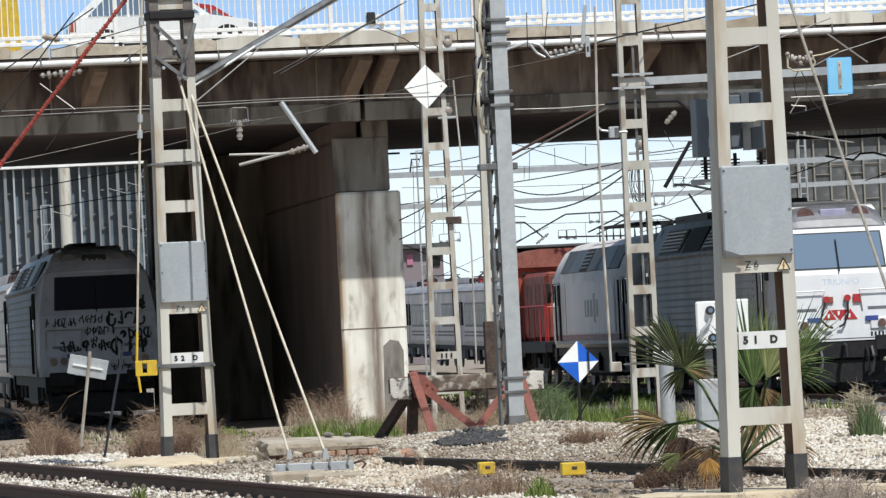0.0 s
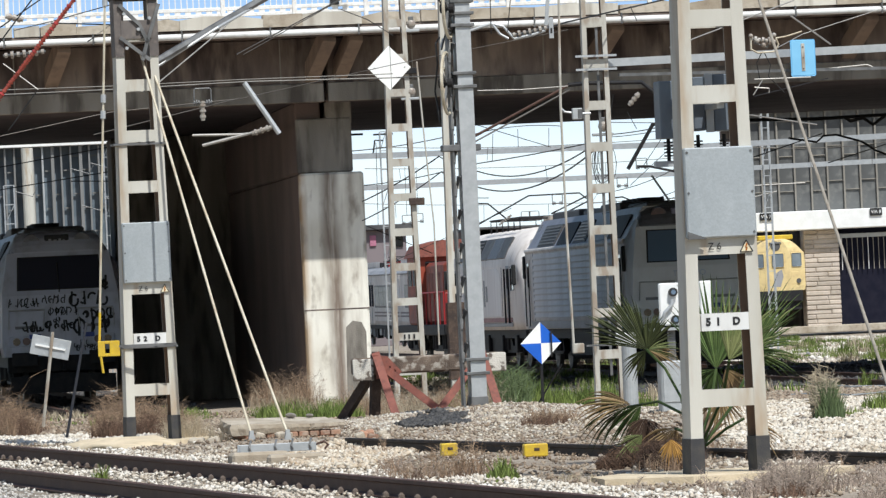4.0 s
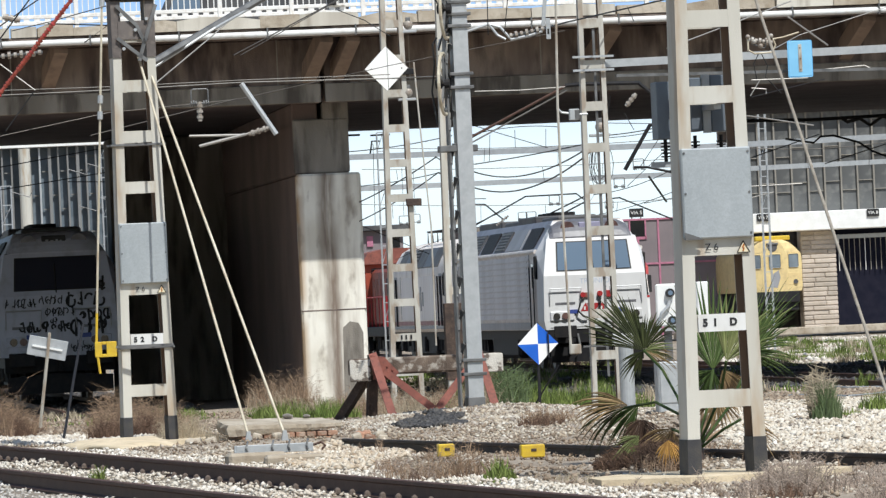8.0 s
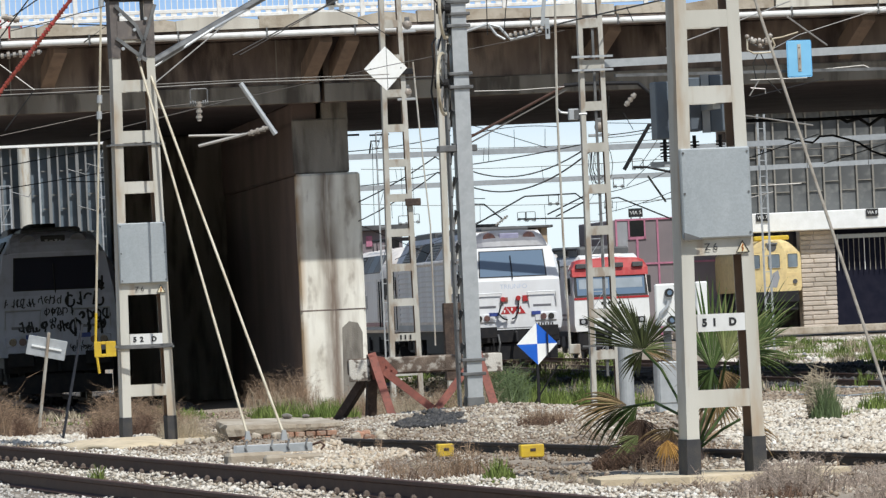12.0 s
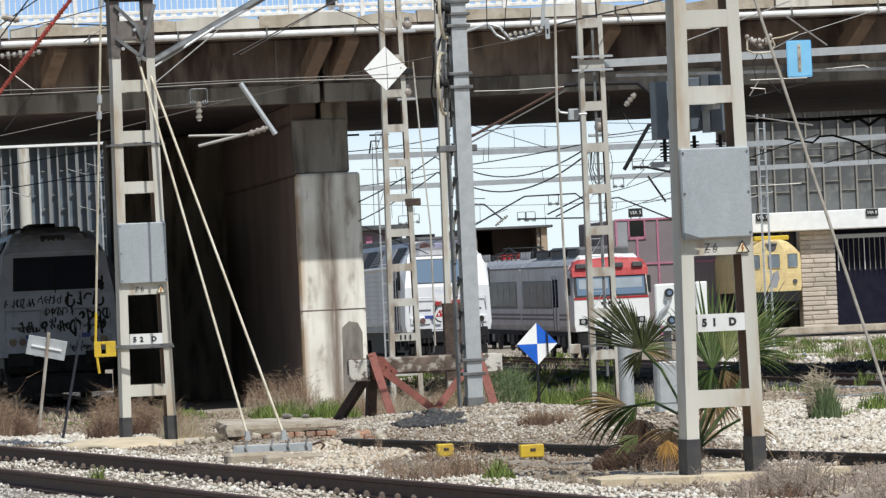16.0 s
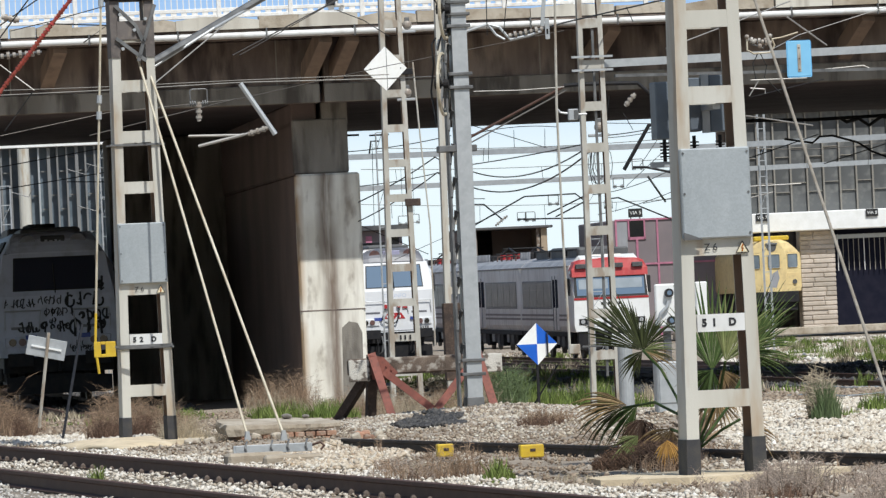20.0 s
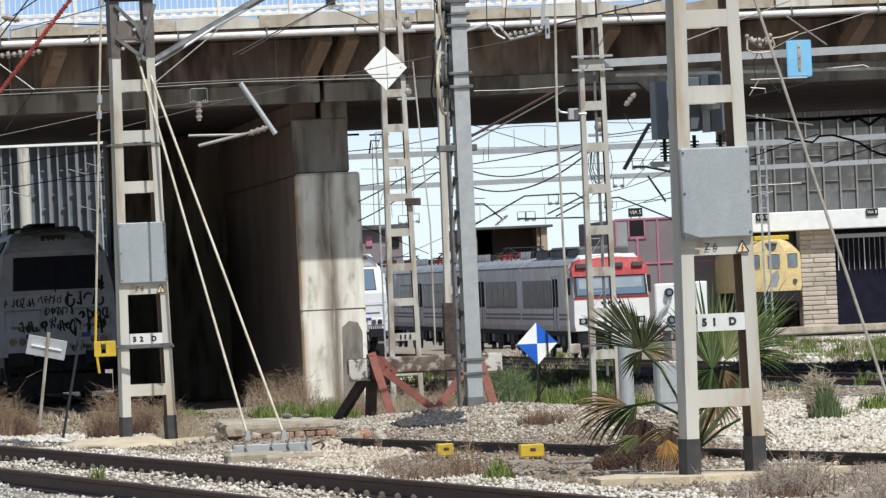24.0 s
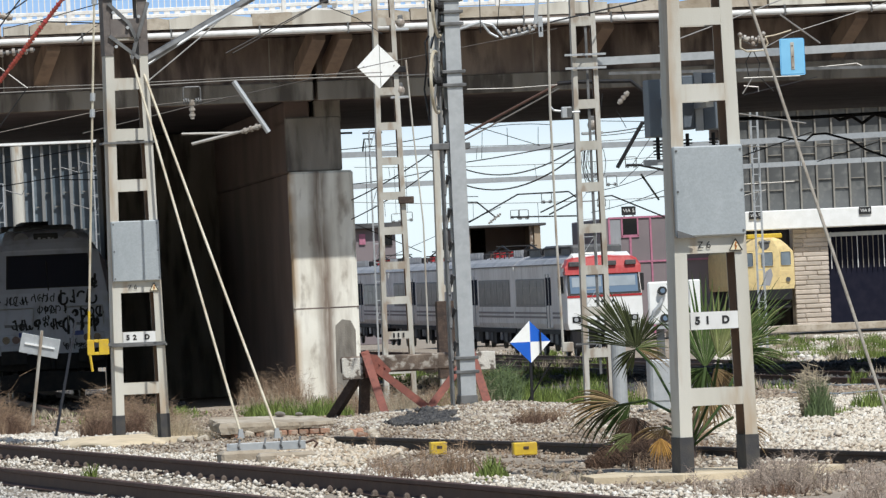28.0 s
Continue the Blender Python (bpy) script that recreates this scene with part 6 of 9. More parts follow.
def railcar(name, label, length, windows, doors, front=False):
    """A commuter car: curved roof, long dusty windows, dark sliding doors; front adds the red and white cab."""
    L = thing(name, label, "railcar")
    W, Y0 = 1.44, 1.0 if front else 0.12
    half = [(1.36, 1.02), (1.44, 1.25), (1.44, 3.42), (1.40, 3.53), (1.24, 3.69), (0.95, 3.82), (0.5, 3.9)]

    def r(y, k=1.0):
        return [(a * k, y, z) for a, z in half] + [(-a * k, y, z) for a, z in reversed(half)]
    bm = bmesh.new()
    loft(bm, [r(Y0 - 0.06, 0.985), r(Y0 + 0.1), r(length - 0.1), r(length, 0.985)])
    for f in bm.faces:
        f.material_index = 1 if f.calc_center_median().z > 3.5 else 0
    part("body", bm, [DUST_WHITE, ROOF_SLATE], L, "dusty pale grey body under a slate roof")
    for sx in (-1, 1):
        for y0, y1 in windows:
            part("window_band", boxed((sx * W - 0.012, y0 - 0.12, 1.9), (sx * W + 0.012, y1 + 0.12, 2.98), 0.01), BAND_GREY, L)
            n = max(1, round((y1 - y0) / 1.9))
            for k in range(n):
                a, b = y0 + (y1 - y0) * k / n, y0 + (y1 - y0) * (k + 1) / n
                w = part("window", boxed((sx * (W + 0.006) - 0.012, a + 0.05, 1.98), (sx * (W + 0.006) + 0.012, b - 0.05, 2.92), 0.01), GLASS_DULL, L)
                part("vent_bar", boxed((sx * (W + 0.02) - 0.006, a + 0.06, 2.62), (sx * (W + 0.02) + 0.006, b - 0.06, 2.65)), BAND_GREY, w)
        for y0, y1 in doors:
            m_ = (y0 + y1) / 2
            for a, b in ((y0, m_ - 0.02), (m_ + 0.02, y1)):
                d = part("door", boxed((sx * W - 0.018, a, 1.1), (sx * W + 0.018, b, 3.2), 0.01), DUST_WHITE, L)
                part("door_glass", boxed((sx * (W + 0.014) - 0.01, a + 0.14 * (b - a), 1.95), (sx * (W + 0.014) + 0.01, b - 0.14 * (b - a), 3.02), 0.01), NAVY, d)
                part("seal", boxed((sx * (W + 0.022) - 0.005, b - 0.12, 1.1), (sx * (W + 0.022) + 0.005, b - 0.02, 3.15)), BLACK, d)
        for z in (1.46, 1.62):
            part("stripe", boxed((sx * (W + 0.004) - 0.008, Y0 + 0.2, z), (sx * (W + 0.004) + 0.008, length - 0.1, z + 0.08)), BAND_BROWN, L)
        part("gutter", boxed((sx * W - 0.03, Y0, 3.47), (sx * W + 0.02, length - 0.05, 3.52)), BAND_GREY, L)
        part("solebar", boxed((sx * 1.36 - 0.06, Y0, 0.86), (sx * 1.36 + 0.04, length - 0.1, 1.04)), STEEL_BLACK, L)
        y = 2.0
        k = 0
        while y < length - 1.6:
            part("underfloor_box", boxed((sx * 1.22 - 0.14, y, 0.38 + 0.08 * (k % 3)), (sx * 1.22 + 0.14, y + 0.7 + 0.25 * (k % 2), 0.92), 0.02), (STEEL_BLACK, ROOF_DARK, BROW)[k % 3], L)
            y += 1.25 + 0.3 * (k % 3)
            k += 1
    part("gangway", boxed((-0.9, length - 0.02, 1.15), (0.9, length + 0.1, 3.35), 0.02), BLACK, L)
    if front:
        bm = bmesh.new()
        sec = [ring(1.42, 1.40, 1.06, 1.05, 2.3, 3.75, 0.0, 0.35, 0.0), ring(W, W, 1.05, 1.05, 3.42, 3.88, 1.0)]
        nosed(bm, sec)
        bmesh.ops.recalc_face_normals(bm, faces=bm.faces)
        for fc in bm.faces:
            fc.material_index = 1 if abs(fc.normal.x) > 0.6 else 0
        part("cab", bm, [WHITE, DUST_WHITE], L, "white cab front")

        def f(x, z, out):
            return (x, (0.35 * (z - 2.3) / 1.45 if z > 2.3 else 0.0) - out, z)

        def patch(nm, x0, x1, z0, z1, mm, o=0.012, x0t=None, x1t=None, par=None):
            x0t, x1t = x0 if x0t is None else x0t, x1 if x1t is None else x1t
            bm = bmesh.new()
            loft(bm, [[f(x0, z0, o), f(x1, z0, o), f(x1t, z1, o), f(x0t, z1, o)], [f(x0, z0, -0.08), f(x1, z0, -0.08), f(x1t, z1, -0.08), f(x0t, z1, -0.08)]])
            return part(nm, bm, mm, par or L)
        # red hood wrapped over the cab, rounded at its upper corners
        bm = bmesh.new()
        rows = []
        for y, k in ((0.17, 0.0), (0.30, 0.06), (1.02, 0.07)):
            rows.append([(-1.42, y - 0.05, 3.08), (-1.43 - k * 0.2, y, 3.36), (-1.3, y + 0.05, 3.57 + k), (-1.02, y + 0.1, 3.69 + k), (0, y + 0.1, 3.72 + k), (1.02, y + 0.1, 3.69 + k), (1.3, y + 0.05, 3.57 + k), (1.43 + k * 0.2, y, 3.36), (1.42, y - 0.05, 3.08)])
        loft(bm, rows)
        hood = part("red_hood", bm, RED_FADED, L, "faded red cab hood")
        patch("red_line", -1.4, 1.4, 2.22, 2.30, RED, 0.016)
        patch("screen_surround", -1.38, 1.38, 2.31, 3.1, BLACK, 0.012, -1.33, 1.33)
        for x0, x1 in ((-1.27, -0.02), (0.02, 1.27)):
            w = patch("windscreen", x0, x1, 2.38, 3.04, GLASS, 0.02)
            patch("blind", x0 + 0.08, x1 - 0.08, 2.62, 2.98, SCREEN_GREY, 0.026, par=w)
        for x in (-1.08, 0.30, 1.04):
            part("top_lamp", boxed((x - 0.2, 0.06, 3.38), (x + 0.2, 0.2, 3.56), 0.02), ROOF_DARK, hood)
        for k in range(3):
            part("number_bar", boxed((-1.452, 0.4 + k * 0.16, 3.2), (-1.44, 0.5 + k * 0.16, 3.34)), WHITE, hood)
        for x in (-0.98, 0.98):
            h = patch("headlamp", x - 0.26, x + 0.26, 1.3, 1.52, STEEL_BLACK, 0.02)
            for q in (-0.12, 0.12):
                bm = bmesh.new()
                rod(bm, (x + q, -0.035, 1.41), (x + q, -0.01, 1.41), 0.08, 12)
                part("lens", bm, GALV, h)
        for x in (-0.35, -0.1, 0.15, 0.3):
            patch("marking", x - 0.04, x + 0.04, 2.02, 2.12, INK, 0.014)
        part("coupler", boxed((-0.3, -0.5, 0.8), (0.3, 0.4, 1.2), 0.04), STEEL_BLACK, L)
        part("skirt", boxed((-1.3, 0.05, 0.35), (1.3, 0.3, 1.05), 0.03), STEEL_BLACK, L)
        for sx in (-1, 1):
            part("mirror", boxed((sx * 1.52 - 0.06, 0.5, 2.4), (sx * 1.52 + 0.06, 0.65, 3.05), 0.02), BLACK, L)
            part("cab_window", boxed((sx * 1.44 - 0.012, 1.3, 2.3), (sx * 1.44 + 0.012, 2.1, 3.0), 0.02), GLASS_DARK, L)
        for y0, y1, h_ in ((1.6, 4.4, 0.3), (4.8, 9.2, 0.36), (9.8, 13.6, 0.28)):
            part("roof_unit", boxed((-0.95, y0, 3.78), (0.95, y1, 3.86 + h_), 0.06), ROOF_DARK, L)
            bm = bmesh.new()
            tube(bm, [(-0.99, y0 - 0.1, 3.9), (-0.99, y0, 4.12), (-0.99, y1, 4.12), (-0.99, y1 + 0.1, 3.9)], 0.035)
            part("roof_conduit", bm, STEEL_BLACK, L)
    else:
        # slatted resistor banks, a folded pantograph on red insulators, conduits
        for y0, y1 in ((1.2, 4.6), (14.2, length - 1.4)):
            b_ = part("resistor_bank", boxed((-0.8, y0, 3.84), (0.8, y1, 4.1), 0.03), STEEL_BLACK, L)
            n = int((y1 - y0) / 0.5)
            for k in range(n):
                part("bank_slat", boxed((-0.86, y0 + 0.1 + k * 0.5, 3.82), (-0.8, y0 + 0.34 + k * 0.5, 4.14)), ROOF_SLATE, b_)
        bm = bmesh.new()
        for sx in (-0.6, 0.6):
            tube(bm, [(sx, 7.0, 4.12), (sx, 9.6, 4.36), (sx, 12.0, 4.16)], 0.035)
            tube(bm, [(sx, 7.0, 4.12), (sx, 12.2, 4.12)], 0.03)
        for y in (7.0, 8.2, 9.6, 10.8, 12.0):
            tube(bm, [(-0.85, y, 4.14 + (0.2 if y == 9.6 else 0)), (0.85, y, 4.14 + (0.2 if y == 9.6 else 0))], 0.03)
        part("pantograph", bm, STEEL_BLACK, L, "folded pantograph")
        for y in (7.2, 9.8, 12.0):
            for sx in (-0.55, 0.55):
                bm = bmesh.new()
                rod(bm, (sx, y, 3.84), (sx, y, 4.14), 0.12, 10)
                part("roof_insulator", bm, RED, L, "red roof insulator")
        for k in range(6):
            bm = bmesh.new()
            y = 5.2 + k * 1.5
            tube(bm, [(-0.9, y, 3.82), (-0.85, y + 0.2, 4.02), (0.2, y + 0.6, 4.05), (0.6, y + 0.9, 3.88)], 0.03)
            part("roof_conduit", bm, STEEL_BLACK if k % 2 else RUST_RAIL, L)
    for y in (3.2, length - 3.2):
        bogie(L, y)
        for q in (-1.2, 1.2):
            wheelset(L, y + q, 0.46)
    return L


BAND_GREY = mat("window_band_grey", (0.2, 0.185, 0.18), 0.6, 0, (0.24, 0.22, 0.21), 1.5, (0.42, 0.38, 0.35), 4.0, 0.4, 0.02)
BAND_BROWN = mat("dull_brown_stripe", (0.24, 0.19, 0.18), 0.6, 0, (0.3, 0.25, 0.23), 2.0)
RISE = 0.32  # the line climbs a little towards the sheds


def on_emu_line(y):
    return B @ pose(EMU_X, 219.5, -0.8, RISE) @ pose(0, y, 0)


emu = railcar("commuter_railcar", "grey commuter railcar with red and white cab", 15.0, ((5.95, 14.3),), ((3.9, 5.5),), True)
emu.matrix_world = on_emu_line(0)
c = railcar("commuter_railcar", "dusty grey commuter coach coupled in line", 22.9, ((1.35, 11.1), (14.4, 20.6)), ((11.5, 13.8),))
c.matrix_world = on_emu_line(15.1)
for y in (38.2, 61.3):
    copy_thing(c, on_emu_line(y))

old_coach = copy_thing(c, B @ pose(OLD_X, 169.2, -0.5))
tagged(old_coach, "dusty grey coach parked behind the sprayed locomotive", "railcar")

# ---- depot building with glazed wall, its bays and a yellow railcar in the bay ----
DY = 318.0
dep = thing("depot_building", "railway depot with grey glazed wall over stone piers", "building", base=B)
dx0 = (53.470, 318.000, 5.056)[0]
zc0, zc1 = (57.541, 318.000, 4.634)[2], (57.589, 318.000, 5.672)[2]
gz = -0.7
part("roof", boxed((dx0 - 0.5, DY - 0.6, 11.2), (dx0 + 60, DY + 8, 11.8)), CONCRETE, dep)
part("back_wall", boxed((dx0, DY + 7.5, gz), (dx0 + 60, DY + 8, 11.2)), CONCRETE, dep)
part("side_wall", boxed((dx0 + 59.5, DY, gz), (dx0 + 60, DY + 7.5, 11.2)), CONCRETE, dep)
part("lintel", boxed((dx0 - 0.3, DY - 0.9, zc0), (dx0 + 60, DY + 0.1, zc1), 0.05), WHITE, dep, "white concrete lintel")
PANE = mat("dusty_glass", (0.115, 0.118, 0.118), 0.55, 0, (0.07, 0.072, 0.073), 0.3, (0.24, 0.24, 0.225), 2.0, 0.5, 0.02, per_object=0.2)
MULL = mat("pale_mullion", (0.27, 0.25, 0.22), 0.7, 0, (0.2, 0.185, 0.16), 1.0)
step = 0.9
pane = mull = rung = None
for k in range(26):
    x = dx0 + k * step
    if pane is None:
        pane = part("pane", boxed((0.06, DY + 0.12, zc1), (step - 0.06, DY + 0.16, 11.2)), PANE, dep)
        mull = part("mullion", boxed((-0.045, DY - 0.05, zc1), (0.045, DY + 0.2, 11.2)), MULL, dep)
        o, q = pane, mull
    else:
        o, q = new("pane", pane.data), new("mullion", mull.data)
        o.parent = q.parent = dep
    o.location, q.location = (k * step, 0, 0), (x, 0, 0)
    if o is pane:
        pane.location = (0, 0, 0)
    o.location = (x, 0, 0)
    for j in range(3):
        z = zc1 + 1.1 + j * 1.9 + (0.5 if k % 2 else 0.0)
        if rung is None:
            rung = part("glazing_bar", boxed((0.06, DY + 0.02, -0.022), (step - 0.06, DY + 0.12, 0.022)), MULL, dep)
            r = rung
        else:
            r = new("glazing_bar", rung.data)
            r.parent = dep
        r.location = (x, 0, z)
BRICK = mat("rough_stone", (0.55, 0.48, 0.42), 0.9, 0, (0.46, 0.4, 0.34), 1.2, (0.34, 0.28, 0.22), 5, 0.4, 0.5, 12, per_object=0.16)
px0, px1 = (56.483, 318.000, 1.865)[0], (58.403, 318.000, 1.780)[0]
pp = part("stone_pier", boxed((px0 + 0.03, DY + 0.03, gz), (px1 - 0.03, DY + 1.2, zc0)), BRICK, dep, "rough stone pier")
srnd = random.Random(4)
for r in range(21):
    z, hh = gz + r * (zc0 - gz) / 21, (zc0 - gz) / 21
    cut = [0.0, srnd.choice((srnd.uniform(0.25, 0.4), srnd.uniform(0.6, 0.78))), 1.0]
    for a_, b_ in zip(cut, cut[1:]):
        x0_, x1_ = px0 + (px1 - px0) * a_, px0 + (px1 - px0) * b_
        o = part("stone", boxed((x0_ + 0.006, DY - srnd.uniform(0.02, 0.08), z + 0.006), (x1_ - 0.006, DY + 0.05, z + hh - srnd.uniform(0.006, 0.03)), 0.04), BRICK, pp)
part("stone_pier", boxed((px1 + 4.9, DY, gz), (px1 + 6.6, DY + 1.2, zc0)), BRICK, dep)
# grilled doors right of the pier
part("bay_shade", boxed((px1 + 0.05, DY + 0.5, gz), (px1 + 4.9, DY + 0.6, zc0)), NAVY, dep, "dark bay door")
for k in range(16):
    x = px1 + 0.2 + k * 0.29
    part("grille_bar", boxed((x, DY + 0.3, gz + 3.1), (x + 0.035, DY + 0.36, zc0 - 0.25)), MULL if k % 5 else WHITE, dep)
part("door_rail", boxed((px1 + 0.1, DY + 0.25, zc0 - 0.5), (px1 + 4.8, DY + 0.4, zc0 - 0.28)), GALV, dep)
part("apron", boxed((dx0 - 4, DY - 4.0, gz - 0.2), (dx0 + 60, DY + 1, gz + 0.16), 0.03), CONCRETE_EDGE, dep)
for pxs in ((54.324, 318.000, 5.446), (60.344, 318.000, 5.461)):
    s_ = thing("bay_sign", "small black track sign on the lintel", "sign", (0, 0, 0), 0, "bay signs", base=B)
    part("plate", boxed((pxs[0] - 0.33, DY - 1.0, pxs[2] - 0.2), (pxs[0] + 0.33, DY - 0.93, pxs[2] + 0.2), 0.01), BLACK, s_)
    lettering("VIA 8" if pxs[0] > px1 else "VIA 7", 0.24, pose(pxs[0], DY - 1.01, pxs[2], 90), WHITE, s_, "letters")

GLASS_PALE = mat("pale_dusty_glass", (0.2, 0.24, 0.27), 0.3, 0, (0.14, 0.17, 0.2), 1.5, bump=0)
yl = thing("yellow_railcar", "faded yellow railcar standing in the depot bay", "railcar", (0, 0, 0), 0, base=B @ pose(54.5, 315.0, 0.08))


def yellow_ring(y, k, top):
    half = [(1.52, 1.35), (1.57, 1.6), (1.57, 3.0), (1.53, 3.36), (1.27, 3.66), (0.9, 3.98), (0.5, 4.14)]
    pts = [(a * k, y, 1.35 + (z - 1.35) * top) for a, z in half]
    return pts + [(-a, b_, z) for a, b_, z in reversed(pts)]


bm = bmesh.new()
loft(bm, [yellow_ring(0.0, 0.42, 0.97), yellow_ring(0.03, 0.46, 0.985), yellow_ring(0.26, 0.96, 0.995), yellow_ring(0.6, 1.0, 1.0), yellow_ring(14.0, 1.0, 1.0)])
part("body", bm, YELLOW_OLD, yl, "faded yellow body with a faceted front")
for x, w, turn in ((-1.02, 0.36, -17), (0.0, 0.38, 0), (1.02, 0.36, 17)):
    at = pose(x, 0.0 if x == 0 else 0.13, 3.0, 0, 0, turn)
    fr = part("window_frame", boxed((-w, -0.03, -0.46), (w, 0.05, 0.42), 0.06, at), YELLOW_OLD, yl)
    part("pane", boxed((-w + 0.07, -0.045, -0.38), (w - 0.07, -0.02, 0.34), 0.05, at), GLASS_PALE, fr)
bm = bmesh.new()
rod(bm, (-0.1, -0.02, 3.74), (-0.1, 0.3, 3.74), 0.26, 16)
lamp = part("headlamp", bm, ROOF_DARK, yl)
part("lamp_visor", boxed((-0.42, -0.08, 3.86), (0.22, 0.2, 3.96), 0.02), GALV_DARK, lamp)
part("roof_bar", boxed((-0.98, 0.25, 4.08), (0.92, 0.7, 4.34), 0.05), YELLOW, yl, "bright yellow roof bar")
part("door_panel", boxed((-0.32, -0.02, 1.62), (0.32, 0.02, 2.3), 0.02, pose(1.0, 0.12, 0.05, 0, 0, 17)), YELLOW_OLD, yl)
bm = bmesh.new()
rod(bm, (1.12, 0.06, 1.85), (1.12, 0.3, 1.85), 0.13, 12)
part("tail_lamp", bm, ROOF_DARK, yl)
part("stain", prismed([(-0.3, 1.6), (0.1, 1.55), (0.28, 2.1), (0.2, 2.5), (-0.1, 2.3)], "y", -0.012, 0.02), GREY_LIGHT, yl, "grey worn patch")
part("frame", boxed((-1.25, 0.2, 0.3), (1.25, 14, 1.36), 0.04), STEEL_BLACK, yl)
part("buffer_beam", boxed((-1.3, -0.02, 0.75), (1.3, 0.2, 1.34), 0.03), STEEL_BLACK, yl)
for y in (2.5, 11.0):
    wheelset(yl, y)

# ---- glazed hall seen under the other span ----
PANE_BLUE = mat("blue_dusty_glass", (0.15, 0.19, 0.23), 0.5, 0, (0.1, 0.13, 0.16), 0.4, (0.24, 0.27, 0.29), 1.5, 0.5, 0.02)
HALL_BAR = mat("dull_glazing_bar", (0.2, 0.2, 0.2), 0.7, 0, (0.19, 0.19, 0.185), 1.0)
hall = thing("glazed_hall", "grey glazed hall with pale columns behind the bridge", "building", base=B)
HY = 300.0
hx0, hx1 = (8.076, 300.000, 6.691)[0], (18.440, 300.000, 6.240)[0]
hz1 = (15.622, 300.000, 10.601)[2]
part("roof", boxed((hx0, HY - 0.3, hz1 - 0.25), (hx1, HY + 25, hz1), 0.02), WHITE, hall)
part("wall", boxed((hx0, HY + 0.6, gz), (hx1, HY + 0.9, hz1 - 0.25)), PANE_BLUE, hall, "blue grey dusty glazing")
n = 22
for k in range(n):
    x = hx0 + (hx1 - hx0) * k / n
    part("mullion", boxed((x, HY, gz), (x + (0.09 if k % 3 else 0.16), HY + 0.6, hz1 - 0.25)), HALL_BAR if k % 7 else GALV, hall)
    for j in range(4):
        z = 3.4 + j * 1.9 + (0.7 if k % 2 else 0)
        part("glazing_bar", boxed((x + 0.16, HY + 0.4, z), (x + (hx1 - hx0) / n, HY + 0.5, z + 0.06)), HALL_BAR, hall)
for xc in ((13.933, 300.000, 8.426)[0],):
    bm = bmesh.new()
    rod(bm, (xc, HY - 0.4, gz), (xc, HY - 0.4, hz1 - 0.3), 0.3, 16)
    part("column", bm, CREAM, hall, "round cream column")

# ---- distant sheds over the trains ----
TAN_WALL = mat("tan_shed_wall", (0.4, 0.31, 0.22), 0.9, 0, (0.3, 0.22, 0.16), 0.8)
sh = thing("open_shed", "dark open-sided shed on the far side of the yard", "building", base=B)
SY = 330.0
a, b = (39.999, 330.000, 5.932), (44.355, 330.000, 3.784)
part("roof", boxed((a[0], SY - 0.3, a[2] - 0.35), (b[0] + 0.3, SY + 10, a[2] - 0.2), 0.03), ROOF_DARK, sh)
part("back_wall", boxed((a[0], SY + 9.5, gz), (b[0], SY + 10, a[2] - 0.35)), WOOD_DARK, sh)
part("side_wall", boxed((b[0] - 0.35, SY, gz), (b[0], SY + 10, a[2] - 0.35)), TAN_WALL, sh)
part("inner_wall", boxed((b[0] - 2.6, SY + 4.0, gz), (b[0] - 0.36, SY + 4.3, a[2] - 0.35)), CONCRETE_BROWN, sh)
part("corner_post", boxed((b[0] - 0.6, SY + 0.05, gz), (b[0] - 0.42, SY + 0.3, a[2] - 0.35)), WOOD_OLD, sh)
part("side_wall", boxed((a[0], SY, gz), (a[0] + 0.4, SY + 10, a[2] - 0.35)), CONCRETE, sh)
part("parapet", boxed((a[0], SY - 0.1, gz), (b[0], SY + 0.2, b[2])), CONCRETE, sh)
pk = thing("pink_trimmed_building", "purple grey building with pink window trim", "building", base=B)
KY = 325.0
PURPLE = mat("purple_grey_render", (0.24, 0.2, 0.21), 0.8, 0, (0.2, 0.17, 0.18), 0.5)
PINK = mat("pink_trim", (0.5, 0.19, 0.28), 0.6)
a, b = (47.105, 325.000, 5.745), (54.797, 325.000, 0.133)
part("wall", boxed((a[0], KY, gz), (b[0], KY + 12, a[2]), 0.05), PURPLE, pk)
c = (48.656, 325.000, 5.242)
part("window", boxed((c[0] - 0.4, KY - 0.04, c[2] - 0.45), (c[0] + 0.4, KY + 0.02, c[2] + 0.45)), GLASS_DARK, pk)
for lo, hi in (((-0.48, -0.6), (-0.4, 0.55)), ((0.4, -0.6), (0.48, 0.55)), ((-0.5, -0.6), (0.5, -0.45)), ((-0.06, -6.0), (0.06, -0.6)), ((1.1, -6.0), (1.2, 0.5)), ((-1.2, -6.0), (-1.1, 0.5)), ((0.06, -2.0), (6.0, -1.9)), ((-1.2, 0.45), (6.0, 0.55))):
    part("trim", boxed((c[0] + lo[0], KY - 0.07, c[2] + lo[1]), (c[0] + hi[0], KY - 0.005, c[2] + hi[1])), PINK, pk)
part("pale_panel", boxed((c[0] - 1.1, KY - 0.03, c[2] - 3.0), (c[0] - 0.52, KY - 0.002, c[2] + 0.4)), GREY_LIGHT, pk)
rb = thing("brick_building", "small red building with flat roof in the distance", "building", base=B)
a, b = (32.343, 340.000, 6.261), (37.305, 340.000, 3.579)
part("wall", boxed((a[0], 340, gz), (b[0], 348, a[2] - 0.3), 0.03), PURPLE, rb)
